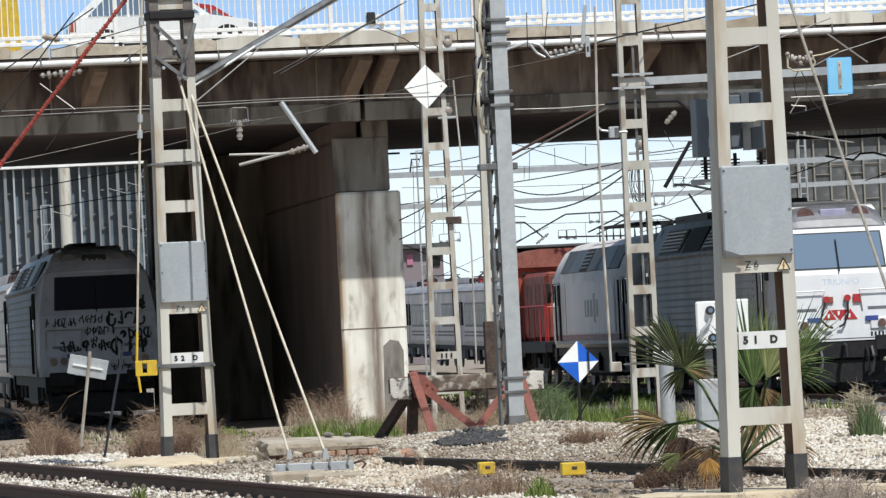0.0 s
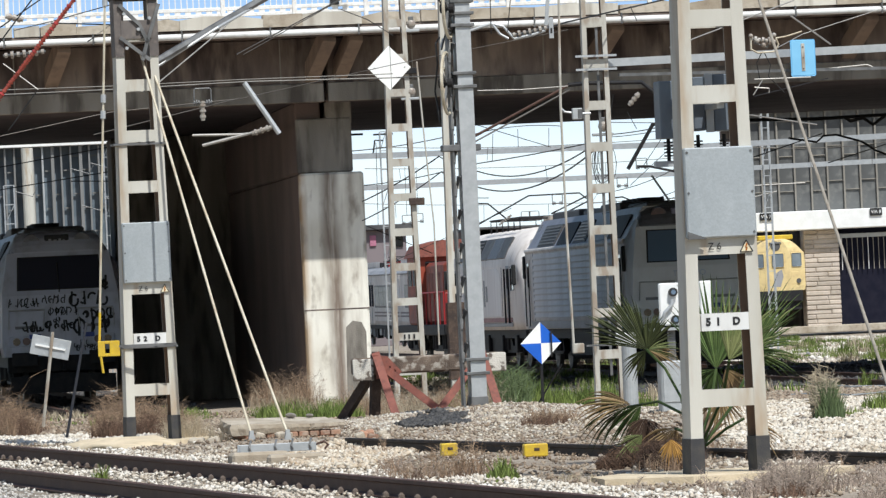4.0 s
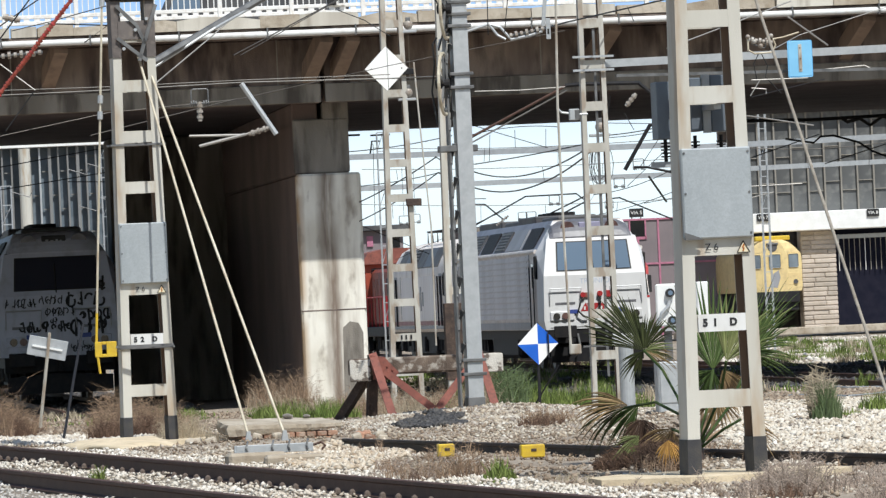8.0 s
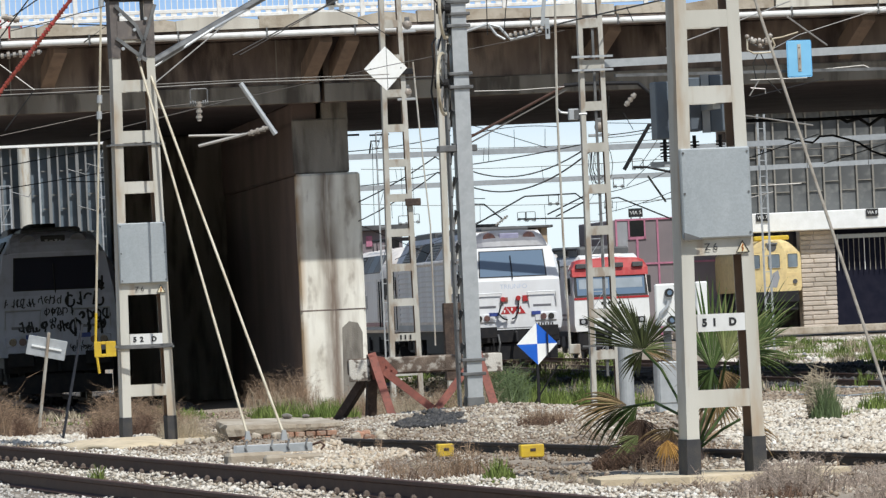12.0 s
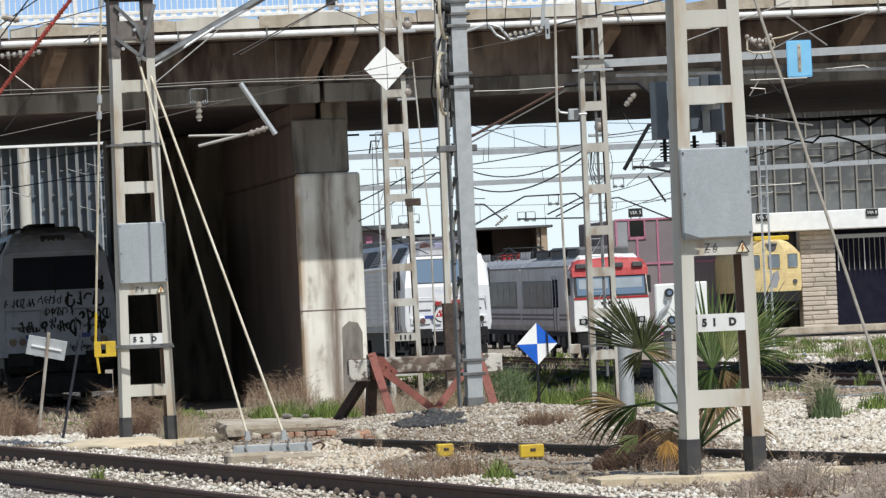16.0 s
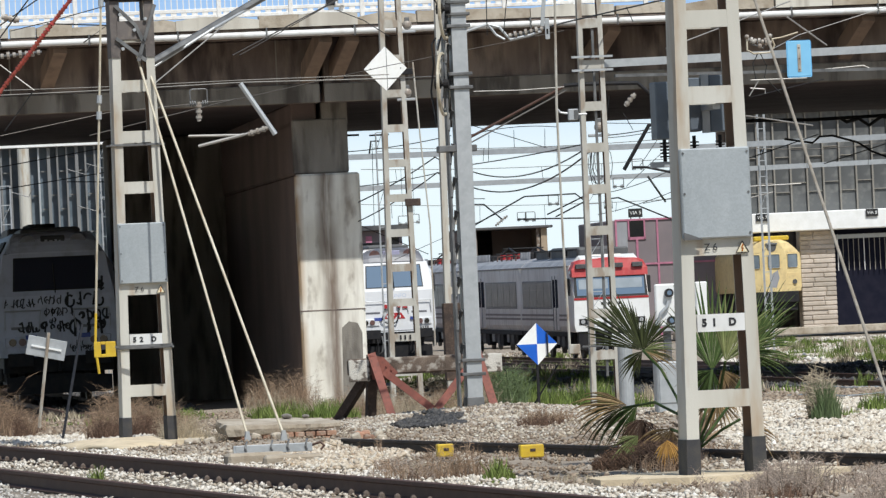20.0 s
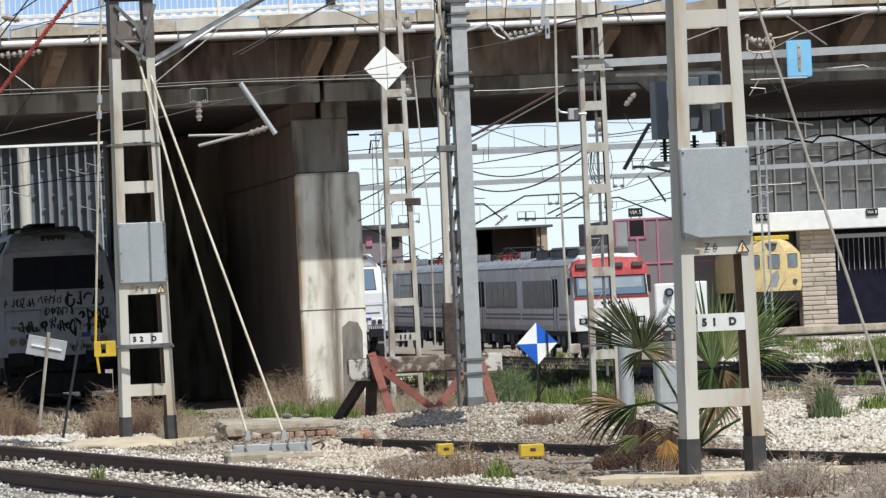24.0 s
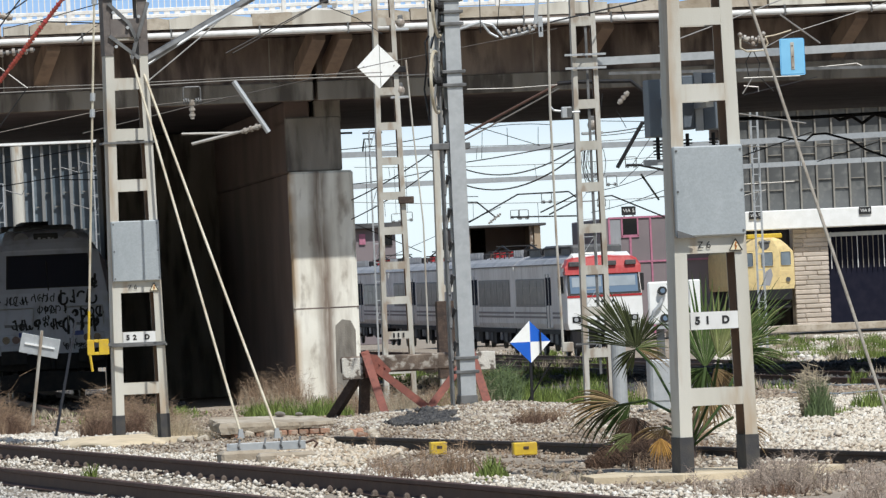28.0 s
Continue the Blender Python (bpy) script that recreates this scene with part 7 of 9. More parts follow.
part("roof", boxed((a[0] - 0.3, 339.5, a[2] - 0.3), (b[0] + 0.3, 348.5, a[2]), 0.03), ROOF_DARK, rb)
part("window", boxed((b[0] - 2.1, 339.9, a[2] - 1.2), (b[0] - 1.75, 340.02, a[2] - 0.6)), PINK, rb)
part("window", boxed((b[0] - 0.9, 339.9, a[2] - 1.3), (b[0] - 0.2, 340.02, a[2] - 0.4)), GLASS_DARK, rb)

# pale hazy sky far behind everything
SKYM = bpy.data.materials.new("hazy_sky")
SKYM.use_nodes = True
nt = SKYM.node_tree
nt.nodes.clear()
em, ou, ge, sx_, mr, cr = [nt.nodes.new(k) for k in ("ShaderNodeEmission", "ShaderNodeOutputMaterial", "ShaderNodeTexCoord", "ShaderNodeSeparateXYZ", "ShaderNodeMapRange", "ShaderNodeValToRGB")]
nt.links.new(ge.outputs["Object"], sx_.inputs[0])
nt.links.new(sx_.outputs["Z"], mr.inputs["Value"])
mr.inputs["From Min"].default_value, mr.inputs["From Max"].default_value = 0, 120
cr.color_ramp.elements[0].color, cr.color_ramp.elements[0].position = (0.84, 0.95, 1.0, 1), 0.32
cr.color_ramp.elements[1].color, cr.color_ramp.elements[1].position = (0.38, 0.58, 0.9, 1), 0.62
nt.links.new(mr.outputs[0], cr.inputs[0])
nt.links.new(cr.outputs[0], em.inputs[0])
em.inputs[1].default_value = 1.28
nt.links.new(em.outputs[0], ou.inputs[0])
bm = bmesh.new()
box(bm, (-700, 1500, -20), (700, 1502, 180))
tagged(part("backdrop", bm, SKYM), "pale hazy sky", "sky", kind="structure")


# ---- road traffic on the deck ----
def road_vehicle(name, label, category, paint, length, height, van=False):
    """Side-on car or van; x along the road, wheels on z = 0."""
    L = thing(name, label, category, (0, 0, 0), 0, "road traffic")
    h, l, w = height, length / 2, 0.86
    if van:
        low = [(-l, 0.28), (l, 0.28), (l, 0.85), (l - 0.12, 1.0), (l - 0.62, 1.16), (-l, 1.16)]
        top = [(-l, 1.161), (l - 0.63, 1.161), (l - 1.1, h - 0.06), (l - 1.25, h), (-l + 0.08, h)]
        panes = [[(l - 1.55, 1.2), (l - 0.78, 1.2), (l - 1.16, h - 0.2), (l - 1.55, h - 0.2)]]
    else:
        low = [(-l, 0.32), (-l + 0.12, 0.26), (l - 0.1, 0.26), (l, 0.4), (l - 0.05, 0.66), (l - 0.3, 0.79), (l - 1.15, 0.93), (-l + 0.12, 0.98), (-l, 0.8)]
        top = [(-l + 0.14, 0.981), (l - 1.16, 0.931), (l - 1.85, h - 0.06), (l - 2.2, h), (-l + 1.1, h), (-l + 0.6, h - 0.08)]
        panes = [[(-l + 0.42, 1.0), (-l + 1.3, 1.0), (-l + 1.3, h - 0.1), (-l + 0.8, h - 0.12)], [(-l + 1.37, 1.0), (l - 1.98, 0.99), (l - 1.98, h - 0.14), (-l + 1.37, h - 0.1)], [(l - 1.92, 0.99), (l - 1.4, 0.98), (l - 1.86, h - 0.16)]]
    body = part("body", prismed(low, "y", -w, w), paint, L)
    part("cabin", prismed(top, "y", -w + 0.08, w - 0.08), paint, L)
    for p in panes:
        part("side_window", prismed(p, "y", -w + 0.05, w - 0.05), GLASS, L)
    for p in ([(l - 0.32, 0.6), (l - 0.04, 0.56), (l - 0.12, 0.68), (l - 0.32, 0.73)], [(-l + 0.0, 0.66), (-l + 0.14, 0.66), (-l + 0.14, 0.9), (-l + 0.02, 0.84)]):
        part("lamp", prismed(p, "y", -w - 0.006, w + 0.006), GLASS_PALE if p[0][0] > 0 else RED_DULL, L)
    for x in (-l + 0.8, l - 0.8):
        bm = bmesh.new()
        rod(bm, (x, -w - 0.004, 0.33), (x, w + 0.004, 0.33), 0.37, 20)
        part("wheel_arch", bm, BLACK, body)
        for y in (-0.78, 0.78):
            bm = bmesh.new()
            rod(bm, (x, y - 0.1, 0.31), (x, y + 0.1, 0.31), 0.31, 18)
            wh = part("wheel", bm, BLACK, L)
            bm = bmesh.new()
            rod(bm, (x, y - 0.11, 0.31), (x, y + 0.11, 0.31), 0.18, 12)
            part("rim", bm, GALV, wh)
    part("sill", boxed((-l + 1.2, -w - 0.003, 0.26), (l - 1.2, w + 0.003, 0.36)), BLACK, L)
    return L


# each vehicle with its place at the start, its speed and its lane
TRAFFIC = [
    (road_vehicle("delivery_van", "yellow delivery van driving over the bridge", "van", YELLOW, 5.4, 2.3, True), 3.2, -10.0, 146.5),
    (road_vehicle("car", "white car driving over the bridge", "car", WHITE, 4.35, 1.5), 8.7, 13.4, 135.0),
    (road_vehicle("car", "red car driving over the bridge", "car", RED, 4.1, 1.45), 9.9, 13.5, 139.4),
    (road_vehicle("car", "red car driving over the bridge", "car", RED, 4.1, 1.45), 31.0, -20.0, 146.5),
    (road_vehicle("car", "red car driving over the bridge", "car", RED, 4.1, 1.45), -174.2, 14.9, 140.5),
    (road_vehicle("delivery_van", "dark blue van driving over the bridge", "van", ROOF_DARK, 5.2, 2.2, True), 64.3, -6.5, 146.5),
]

vs = thing("bay_sign", "small black track sign standing on a roof edge", "sign", (0, 0, 0), 0, "bay signs", base=B)
q = (48.626, 324.9, 6.115)
part("plate", boxed((q[0] - 0.39, 324.9, q[2] - 0.24), (q[0] + 0.39, 325.0, q[2] + 0.24), 0.01), BLACK, vs)
lettering("VIA 5", 0.28, pose(q[0], 324.88, q[2], 90), WHITE, vs, "letters")
for e in (-0.25, 0.25):
    part("leg", boxed((q[0] + e - 0.03, 325.0, 5.73), (q[0] + e + 0.03, 325.06, q[2] + 0.1)), GALV_DARK, vs)


# ---- overhead line: wires, cantilevers, insulators, far portals ----
def wire(name, label, pts, r, material=WIRE, group="overhead wires"):
    bm = bmesh.new()
    tube(bm, pts, r, 6)
    return tagged(part(name, bm, material), label, "wire" if "wire" in name or "cable" in name else "strut", group)


def hang(a, b, drop, n=14):
    return sag(a, b, drop, n)


red_strut = thing("insulated_strut", "faded red insulated strut slanting over the track", "strut", (0, 0, 0), 0, "overhead struts")
srnd = random.Random(5)
run_ = [Vector(p) for p in ((-4.10, 77.007, 6.226), (-4.389, 77.007, 5.880), (-5.625, 77.007, 4.401), (-6.939, 77.007, 2.831))]
bm = bmesh.new()
tube(bm, [Vector(p) for p in run_], 0.023, 8)
part("core", bm, RED_DULL, red_strut)
for a, b in zip(run_, run_[1:]):
    steps = int((b - a).length / 0.045)
    for k in range(steps):
        if srnd.random() < 0.12:
            continue
        c, d = a.lerp(b, (k + 0.5) / steps), (b - a).normalized()
        bm = bmesh.new()
        rod(bm, c - d * srnd.uniform(0.008, 0.02), c + d * 0.012, srnd.uniform(0.03, 0.041), 8, srnd.uniform(0.026, 0.036))
        part("shed", bm, RED_DULL if srnd.random() < 0.8 else RED_FADED, red_strut)
wire("anchor_strut", "dark grey steel strut from the post head", [(-3.654, 77.007, 4.699), (-1.512, 79.323, 5.991)], 0.05, GALV_DARK, "overhead struts")
wire("anchor_strut", "pale thin strut along the dark one", [(-3.648, 77.289, 4.652), (-2.837, 77.573, 5.142), (-1.526, 79.924, 5.966)], 0.02, GALV, "overhead struts")
wire("catenary_wire", "thin weathered overhead wire", [(-8.313, 94.196, 5.038), (-5.184, 94.196, 5.046), (-3.038, 94.196, 5.073), (-0.716, 94.196, 5.030), (0.090, 95.909, 5.096)], 0.011, WIRE_MID)
wire("catenary_wire", "thin weathered overhead wire", [(-8.235, 93.363, 5.099), (-5.136, 93.363, 5.066), (-3.009, 93.363, 5.076), (-0.707, 93.363, 5.060)], 0.008, WIRE_MID)
wire("catenary_wire", "thin weathered overhead wire", [(-8.315, 93.761, 4.139), (-5.247, 95.045, 4.719), (-3.196, 95.909, 4.872), (-0.733, 97.685, 5.379), (2.201, 99.528, 5.906)], 0.007, WIRE)
wire("catenary_wire", "thin weathered overhead wire", [(-5.484, 94.196, 4.344), (-3.196, 95.909, 4.881)], 0.01, WIRE)
wire("catenary_wire", "thin weathered overhead wire", [(-3.78, 77.12, 4.33), (-3.633, 77.573, 4.464), (-2.976, 78.731, 5.053), (-2.218, 79.924, 5.755)], 0.009, WIRE_PALE)
wire("catenary_wire", "thin weathered overhead wire", [(-3.009, 89.407, 5.298), (-1.632, 90.948, 6.043), (-1.067, 91.739, 6.379)], 0.010, WIRE)
wire("catenary_wire", "thin weathered overhead wire", [(-2.907, 89.407, 5.293), (-1.544, 90.948, 6.073), (-0.978, 91.739, 6.419)], 0.007, WIRE)
wire("catenary_wire", "thin weathered overhead wire", [(-1.436, 90.948, 5.982), (-1.095, 95.909, 6.051), (-0.738, 101.442, 6.032)], 0.007, BLACK)
wire("catenary_wire", "thin weathered overhead wire", [(-6.676, 77.007, 3.788), (-5.129, 77.007, 5.672)], 0.010, BLACK)
wire("catenary_wire", "thin weathered overhead wire", [(-6.997, 81.154, 4.779), (-5.134, 81.154, 5.953)], 0.010, BLACK)
wire("catenary_wire", "thin weathered overhead wire", [(-5.736, 81.154, 5.403), (-5.192, 81.154, 5.509), (-4.347, 79.924, 5.624)], 0.007, BLACK)
wire("catenary_wire", "thin weathered overhead wire", [(-6.403, 87.917, 5.255), (-5.904, 87.917, 4.849)], 0.010, WIRE_PALE)
wire("catenary_wire", "thin weathered overhead wire", [(-5.922, 87.917, 4.833), (-6.364, 87.917, 4.269)], 0.009, BLACK)
wire("catenary_wire", "thin weathered overhead wire", [(-5.314, 82.422, 5.544), (-4.426, 81.154, 5.420), (-4.818, 82.422, 5.264)], 0.01, BLACK)
wire("catenary_wire", "thin weathered overhead wire", [(0.660, 101.442, 5.026), (1.429, 101.442, 5.010), (2.200, 101.442, 5.033)], 0.009, WIRE_PALE)
wire("catenary_wire", "thin weathered overhead wire", [(1.294, 94.196, 5.591), (2.127, 95.909, 5.868), (4.112, 99.528, 6.386), (5.162, 101.442, 6.669)], 0.014, BLACK)
wire("catenary_wire", "thin weathered overhead wire", [(3.676, 94.196, 5.305), (4.713, 95.909, 5.696), (5.882, 97.685, 6.135)], 0.010, WIRE_PALE)
wire("catenary_wire", "thin weathered overhead wire", [(5.934, 99.528, 5.963), (6.635, 100.476, 5.501)], 0.014, WIRE_PALE)
wire("catenary_wire", "thin weathered overhead wire", [(5.578, 99.528, 5.394), (6.167, 100.476, 5.694), (7.932, 101.442, 6.197)], 0.007, WIRE_PALE)
wire("catenary_wire", "thin weathered overhead wire", [(6.343, 101.442, 5.114), (7.307, 101.442, 5.166), (7.477, 101.442, 5.082), (7.978, 101.442, 5.097)], 0.012, WIRE_PALE)
wire("catenary_wire", "thin weathered overhead wire", [(4.991, 94.196, 4.744), (5.885, 94.196, 4.739)], 0.010, WIRE_PALE)
wire("catenary_wire", "thin weathered overhead wire", [(4.962, 94.196, 4.495), (5.125, 94.196, 4.738)], 0.009, WIRE_PALE)
wire("catenary_wire", "thin weathered overhead wire", [(4.985, 94.196, 4.619), (5.217, 94.196, 4.591), (5.213, 94.196, 4.520)], 0.010, WIRE_PALE)
wire("catenary_wire", "thin weathered overhead wire", [(4.979, 94.196, 4.477), (6.263, 95.909, 4.770)], 0.007, BLACK)
wire("catenary_wire", "thin weathered overhead wire", [(4.894, 94.196, 4.186), (6.048, 95.909, 4.034)], 0.011, WIRE_PALE)
wire("catenary_wire", "thin weathered overhead wire", [(7.739, 150.714, 5.750), (9.510, 150.714, 5.699), (12.372, 150.714, 5.740)], 0.05, BLACK)
wire("catenary_wire", "thin weathered overhead wire", [(9.915, 146.528, 5.604), (10.076, 146.528, 5.485), (10.385, 146.528, 5.555), (10.627, 146.528, 5.377), (10.942, 146.528, 5.585), (11.465, 146.528, 5.450)], 0.05, BLACK)
wire("catenary_wire", "thin weathered overhead wire", [(8.531, 146.528, 5.138), (9.220, 146.528, 5.010), (9.394, 146.528, 5.155), (9.714, 146.528, 5.168), (10.331, 146.528, 4.973), (10.668, 146.528, 4.735), (11.418, 146.528, 4.423)], 0.03, BLACK)
wire("catenary_wire", "thin weathered overhead wire", [(8.068, 159.848, 4.930), (10.220, 159.848, 5.561)], 0.015, BLACK)
wire("catenary_wire", "thin weathered overhead wire", [(10.336, 159.848, 4.767), (11.994, 159.848, 5.222)], 0.015, WIRE)
wire("catenary_wire", "thin weathered overhead wire", [(11.009, 211.000, 5.172), (12.812, 211.000, 5.191)], 0.02, WIRE_PALE)
wire("catenary_wire", "thin weathered overhead wire", [(10.587, 211.000, 4.691), (11.800, 211.000, 4.936)], 0.02, WIRE_PALE)
wire("feeder_cable", "black feeder cable sagging between posts", hang((0.684, 131.875, 4.503), (2.784, 114.674, 4.387), 0.02), 0.0124, BLACK)
wire("feeder_cable", "black feeder cable sagging between posts", hang((0.662, 128.658, 4.305), (2.639, 105.500, 4.082), 0.30), 0.0136, BLACK)
wire("feeder_cable", "black feeder cable sagging between posts", hang((0.646, 128.658, 3.964), (2.696, 105.500, 4.019), 0.36), 0.0149, BLACK)
wire("feeder_cable", "black feeder cable sagging between posts", hang((-1.757, 128.658, 3.731), (-0.055, 125.595, 4.553), 0.05), 0.0136, BLACK)
wire("feeder_cable", "black feeder cable sagging between posts", hang((-0.078, 125.595, 4.566), (0.271, 125.595, 4.371), 0.02), 0.0136, BLACK)
wire("feeder_cable", "black feeder cable sagging between posts", hang((-1.820, 131.875, 3.366), (-0.034, 125.595, 4.218), 0.06), 0.0124, BLACK)
wire("feeder_cable", "black feeder cable sagging between posts", hang((-0.034, 125.595, 4.230), (0.258, 125.595, 4.086), 0.02), 0.0136, BLACK)
wire("feeder_cable", "black feeder cable sagging between posts", hang((-1.930, 142.567, 4.365), (0.302, 142.567, 4.669), 0.05), 0.012, BLACK)
wire("feeder_cable", "black feeder cable sagging between posts", hang((-2.379, 142.567, 5.197), (0.339, 142.567, 5.479), 0.06), 0.012, BLACK)
wire("feeder_cable", "black feeder cable sagging between posts", hang((0.765, 146.528, 5.574), (2.994, 146.528, 5.682), -0.1), 0.01, BLACK)
wire("feeder_cable", "black feeder cable sagging between posts", hang((0.777, 146.528, 5.852), (2.693, 146.528, 5.181), 0.0), 0.01, BLACK)
wire("feeder_cable", "black feeder cable sagging between posts", hang((-2.211, 159.848, 3.698), (-0.369, 159.848, 2.826), 0.0), 0.012, BLACK)
wire("feeder_cable", "black feeder cable sagging between posts", hang((3.650, 142.567, 3.908), (5.567, 142.567, 4.430), 0.1), 0.01, BLACK)
wire("feeder_cable", "black feeder cable sagging between posts", hang((3.978, 150.714, 3.547), (5.859, 150.714, 4.034), 0.05), 0.01, BLACK)
wire("feeder_cable", "black feeder cable sagging between posts", hang((0.848, 159.848, 4.257), (1.212, 159.848, 4.241), 0.0), 0.012, BLACK)
wire("feeder_cable", "black feeder cable sagging between posts", hang((3.510, 125.595, 4.844), (4.828, 125.595, 4.999), 0.03), 0.0124, BLACK)
wire("feeder_cable", "black feeder cable sagging between posts", hang((3.567, 125.595, 4.794), (4.824, 125.595, 4.927), 0.03), 0.0093, BLACK)
wire("feeder_cable", "black feeder cable sagging between posts", hang((3.545, 125.595, 5.105), (4.591, 125.595, 5.045), 0.0), 0.0087, BLACK)
wire("feeder_cable", "black feeder cable sagging between posts", hang((-1.413, 175.833, 2.851), (1.985, 175.833, 4.198), 0.0), 0.0093, BLACK)
# droppers
for a, b in (((1.279, 146.528, 5.579), (1.235, 146.528, 4.899)), ((1.895, 146.528, 5.662), (1.889, 146.528, 5.217)), ((2.659, 146.528, 5.655), (2.638, 146.528, 5.183)), ((0.834, 89.407, 6.039), (0.823, 89.407, 5.429)), ((1.147, 89.407, 6.025), (1.070, 89.407, 5.452)), ((3.256, 99.528, 6.255), (3.358, 99.528, 6.004)), ((3.684, 117.222, 5.039), (3.858, 117.222, 4.697)), ((3.080, 105.500, 4.983), (3.001, 105.500, 4.566)), ((-1.603, 146.528, 5.473), (-1.639, 146.528, 3.459))):
    wire("dropper_wire", "short vertical dropper wire", [a, b], 0.008, BLACK, "droppers")
wire("balance_cable", "pale vertical cable with clamps", [(1.962, 94.196, 6.330), (1.912, 94.196, 4.455), (1.917, 94.196, 2.399), (1.947, 94.196, 0.682)], 0.022, CREAM_GREY)
wire("balance_cable", "pale vertical cable beside the diamond board", [(-0.401, 114.674, 6.120), (-0.324, 114.674, 4.702), (-0.208, 114.674, 2.956), (-0.215, 114.674, 0.650)], 0.018, CREAM_GREY)
bx = thing("cable_weight", "small grey junction box clamped to a cable", "junction box", (2.185, 95.045, 4.354), 6)
part("case", boxed((-0.08, -0.06, -0.09), (0.08, 0.06, 0.09), 0.01), GALV, bx)
part("cap", boxed((0.0, -0.065, -0.08), (0.085, 0.065, 0.08), 0.01), GALV_DARK, bx)
bm = bmesh.new()
tube(bm, [(-0.08, 0, 0.02), (-0.2, 0, 0.04), (-0.27, 0, 0.12)], 0.02)
part("arm", bm, GALV, bx)
part("arm", tubed([[(0.08, 0, 0), (0.22, 0, 0)]], 0.02), GALV, bx)
fb = thing("cable_anchor", "white bracket at the foot of a cable", "bracket", (2.088, 95.909, 0.610), 4)
part("bracket", boxed((-0.13, -0.05, -0.08), (0.06, 0.05, 0.08), 0.015), CREAM_GREY, fb)
part("bar", boxed((0.1, -0.02, 0.02), (0.5, 0.02, 0.05)), GALV_DARK, fb)

# bracket arms
def arm_of(name, label, lines):
    t = thing(name, label, "bracket arm", (0, 0, 0), 0, "bracket arms")
    for pts, r, m in lines:
        bm = bmesh.new()
        tube(bm, pts, r, 8)
        part("tube", bm, m, t)
    return t


arm_of("cantilever_arm", "pale cantilever arm hanging under the bridge edge", [([(-3.066, 94.196, 5.057), (-2.549, 94.196, 4.229)], 0.042, GALV), ([(-3.924, 94.196, 4.264), (-3.058, 94.196, 4.243), (-2.714, 94.196, 4.334)], 0.02, WIRE_PALE), ([(-3.771, 94.196, 4.096), (-3.040, 94.196, 4.251)], 0.026, WIRE_PALE)])
arm_of("cantilever_arm", "brown tubular cantilever under the bridge", [([(0.569, 105.500, 4.356), (2.309, 105.500, 5.198)], 0.024, RUST_RAIL), ([(0.605, 105.500, 4.274), (2.325, 105.500, 5.117)], 0.014, WIRE_MID), ([(2.289, 105.500, 5.199), (2.590, 105.500, 5.215), (3.590, 105.500, 5.190), (4.052, 105.500, 4.779)], 0.036, STEEL_BLACK)])
arm_of("cantilever_arm", "pale curved tube at the column head", [([(0.069, 90.171, 5.293), (0.092, 90.171, 5.412), (0.846, 90.171, 5.626), (1.015, 90.171, 5.575), (1.177, 90.171, 5.380), (1.479, 90.171, 5.434), (1.652, 90.171, 5.486)], 0.022, GALV), ([(0.118, 90.948, 5.256), (0.196, 90.948, 5.442)], 0.02, GALV), ([(0.846, 90.171, 5.626), (0.967, 90.171, 5.458), (1.092, 90.171, 5.384)], 0.02, GALV)])
arm_of("cantilever_arm", "black insulated arm in front of the sky", [([(3.280, 105.500, 3.662), (3.756, 105.500, 4.432), (4.208, 105.500, 4.471)], 0.035, STEEL_BLACK), ([(3.442, 105.500, 3.705), (3.672, 105.500, 3.695), (4.167, 105.500, 3.572)], 0.022, STEEL_BLACK)])
for pts in ([(0.895, 175.833, 3.713), (2.501, 175.833, 4.541), (4.003, 175.833, 4.557), (4.405, 175.833, 4.221)], [(4.996, 175.833, 4.361), (5.263, 175.833, 4.383), (6.882, 175.833, 3.642)], [(0.926, 175.833, 4.379), (1.292, 175.833, 4.363), (1.805, 175.833, 3.906)], [(3.143, 175.833, 3.978), (4.335, 175.833, 4.508)], [(3.390, 175.833, 3.900), (4.327, 175.833, 4.342)], [(2.271, 175.833, 3.884), (4.221, 175.833, 3.829)]):
    arm_of("far_cantilever", "thin dark cantilever far over the yard", [(pts, 0.022, STEEL_BLACK)])


def insulator_pair(at, s):
    t = thing("insulator_pair", "pair of small insulators on a stirrup", "insulator", at, 6, "insulator pairs")
    bm = bmesh.new()
    tube(bm, [(-0.15 * s, 0, -0.1 * s), (-0.15 * s, 0, 0.08 * s), (-0.12 * s, 0, 0.1 * s), (0.12 * s, 0, 0.1 * s), (0.15 * s, 0, 0.08 * s), (0.15 * s, 0, -0.1 * s)], 0.014 * s, 6)
    tube(bm, [(-0.15 * s, 0, -0.15 * s), (0.15 * s, 0, -0.15 * s)], 0.016 * s, 6)
    part("stirrup", bm, GALV_DARK, t)
    for q in (-0.11, 0.11):
        bm = bmesh.new()
        for k in range(3):
            rod(bm, ((q - 0.05 + k * 0.04) * s, 0, -0.15 * s), ((q - 0.03 + k * 0.04) * s, 0, -0.15 * s), (0.05, 0.06, 0.05)[k] * s, 10)
        part("insulator", bm, GALV_DARK, t)


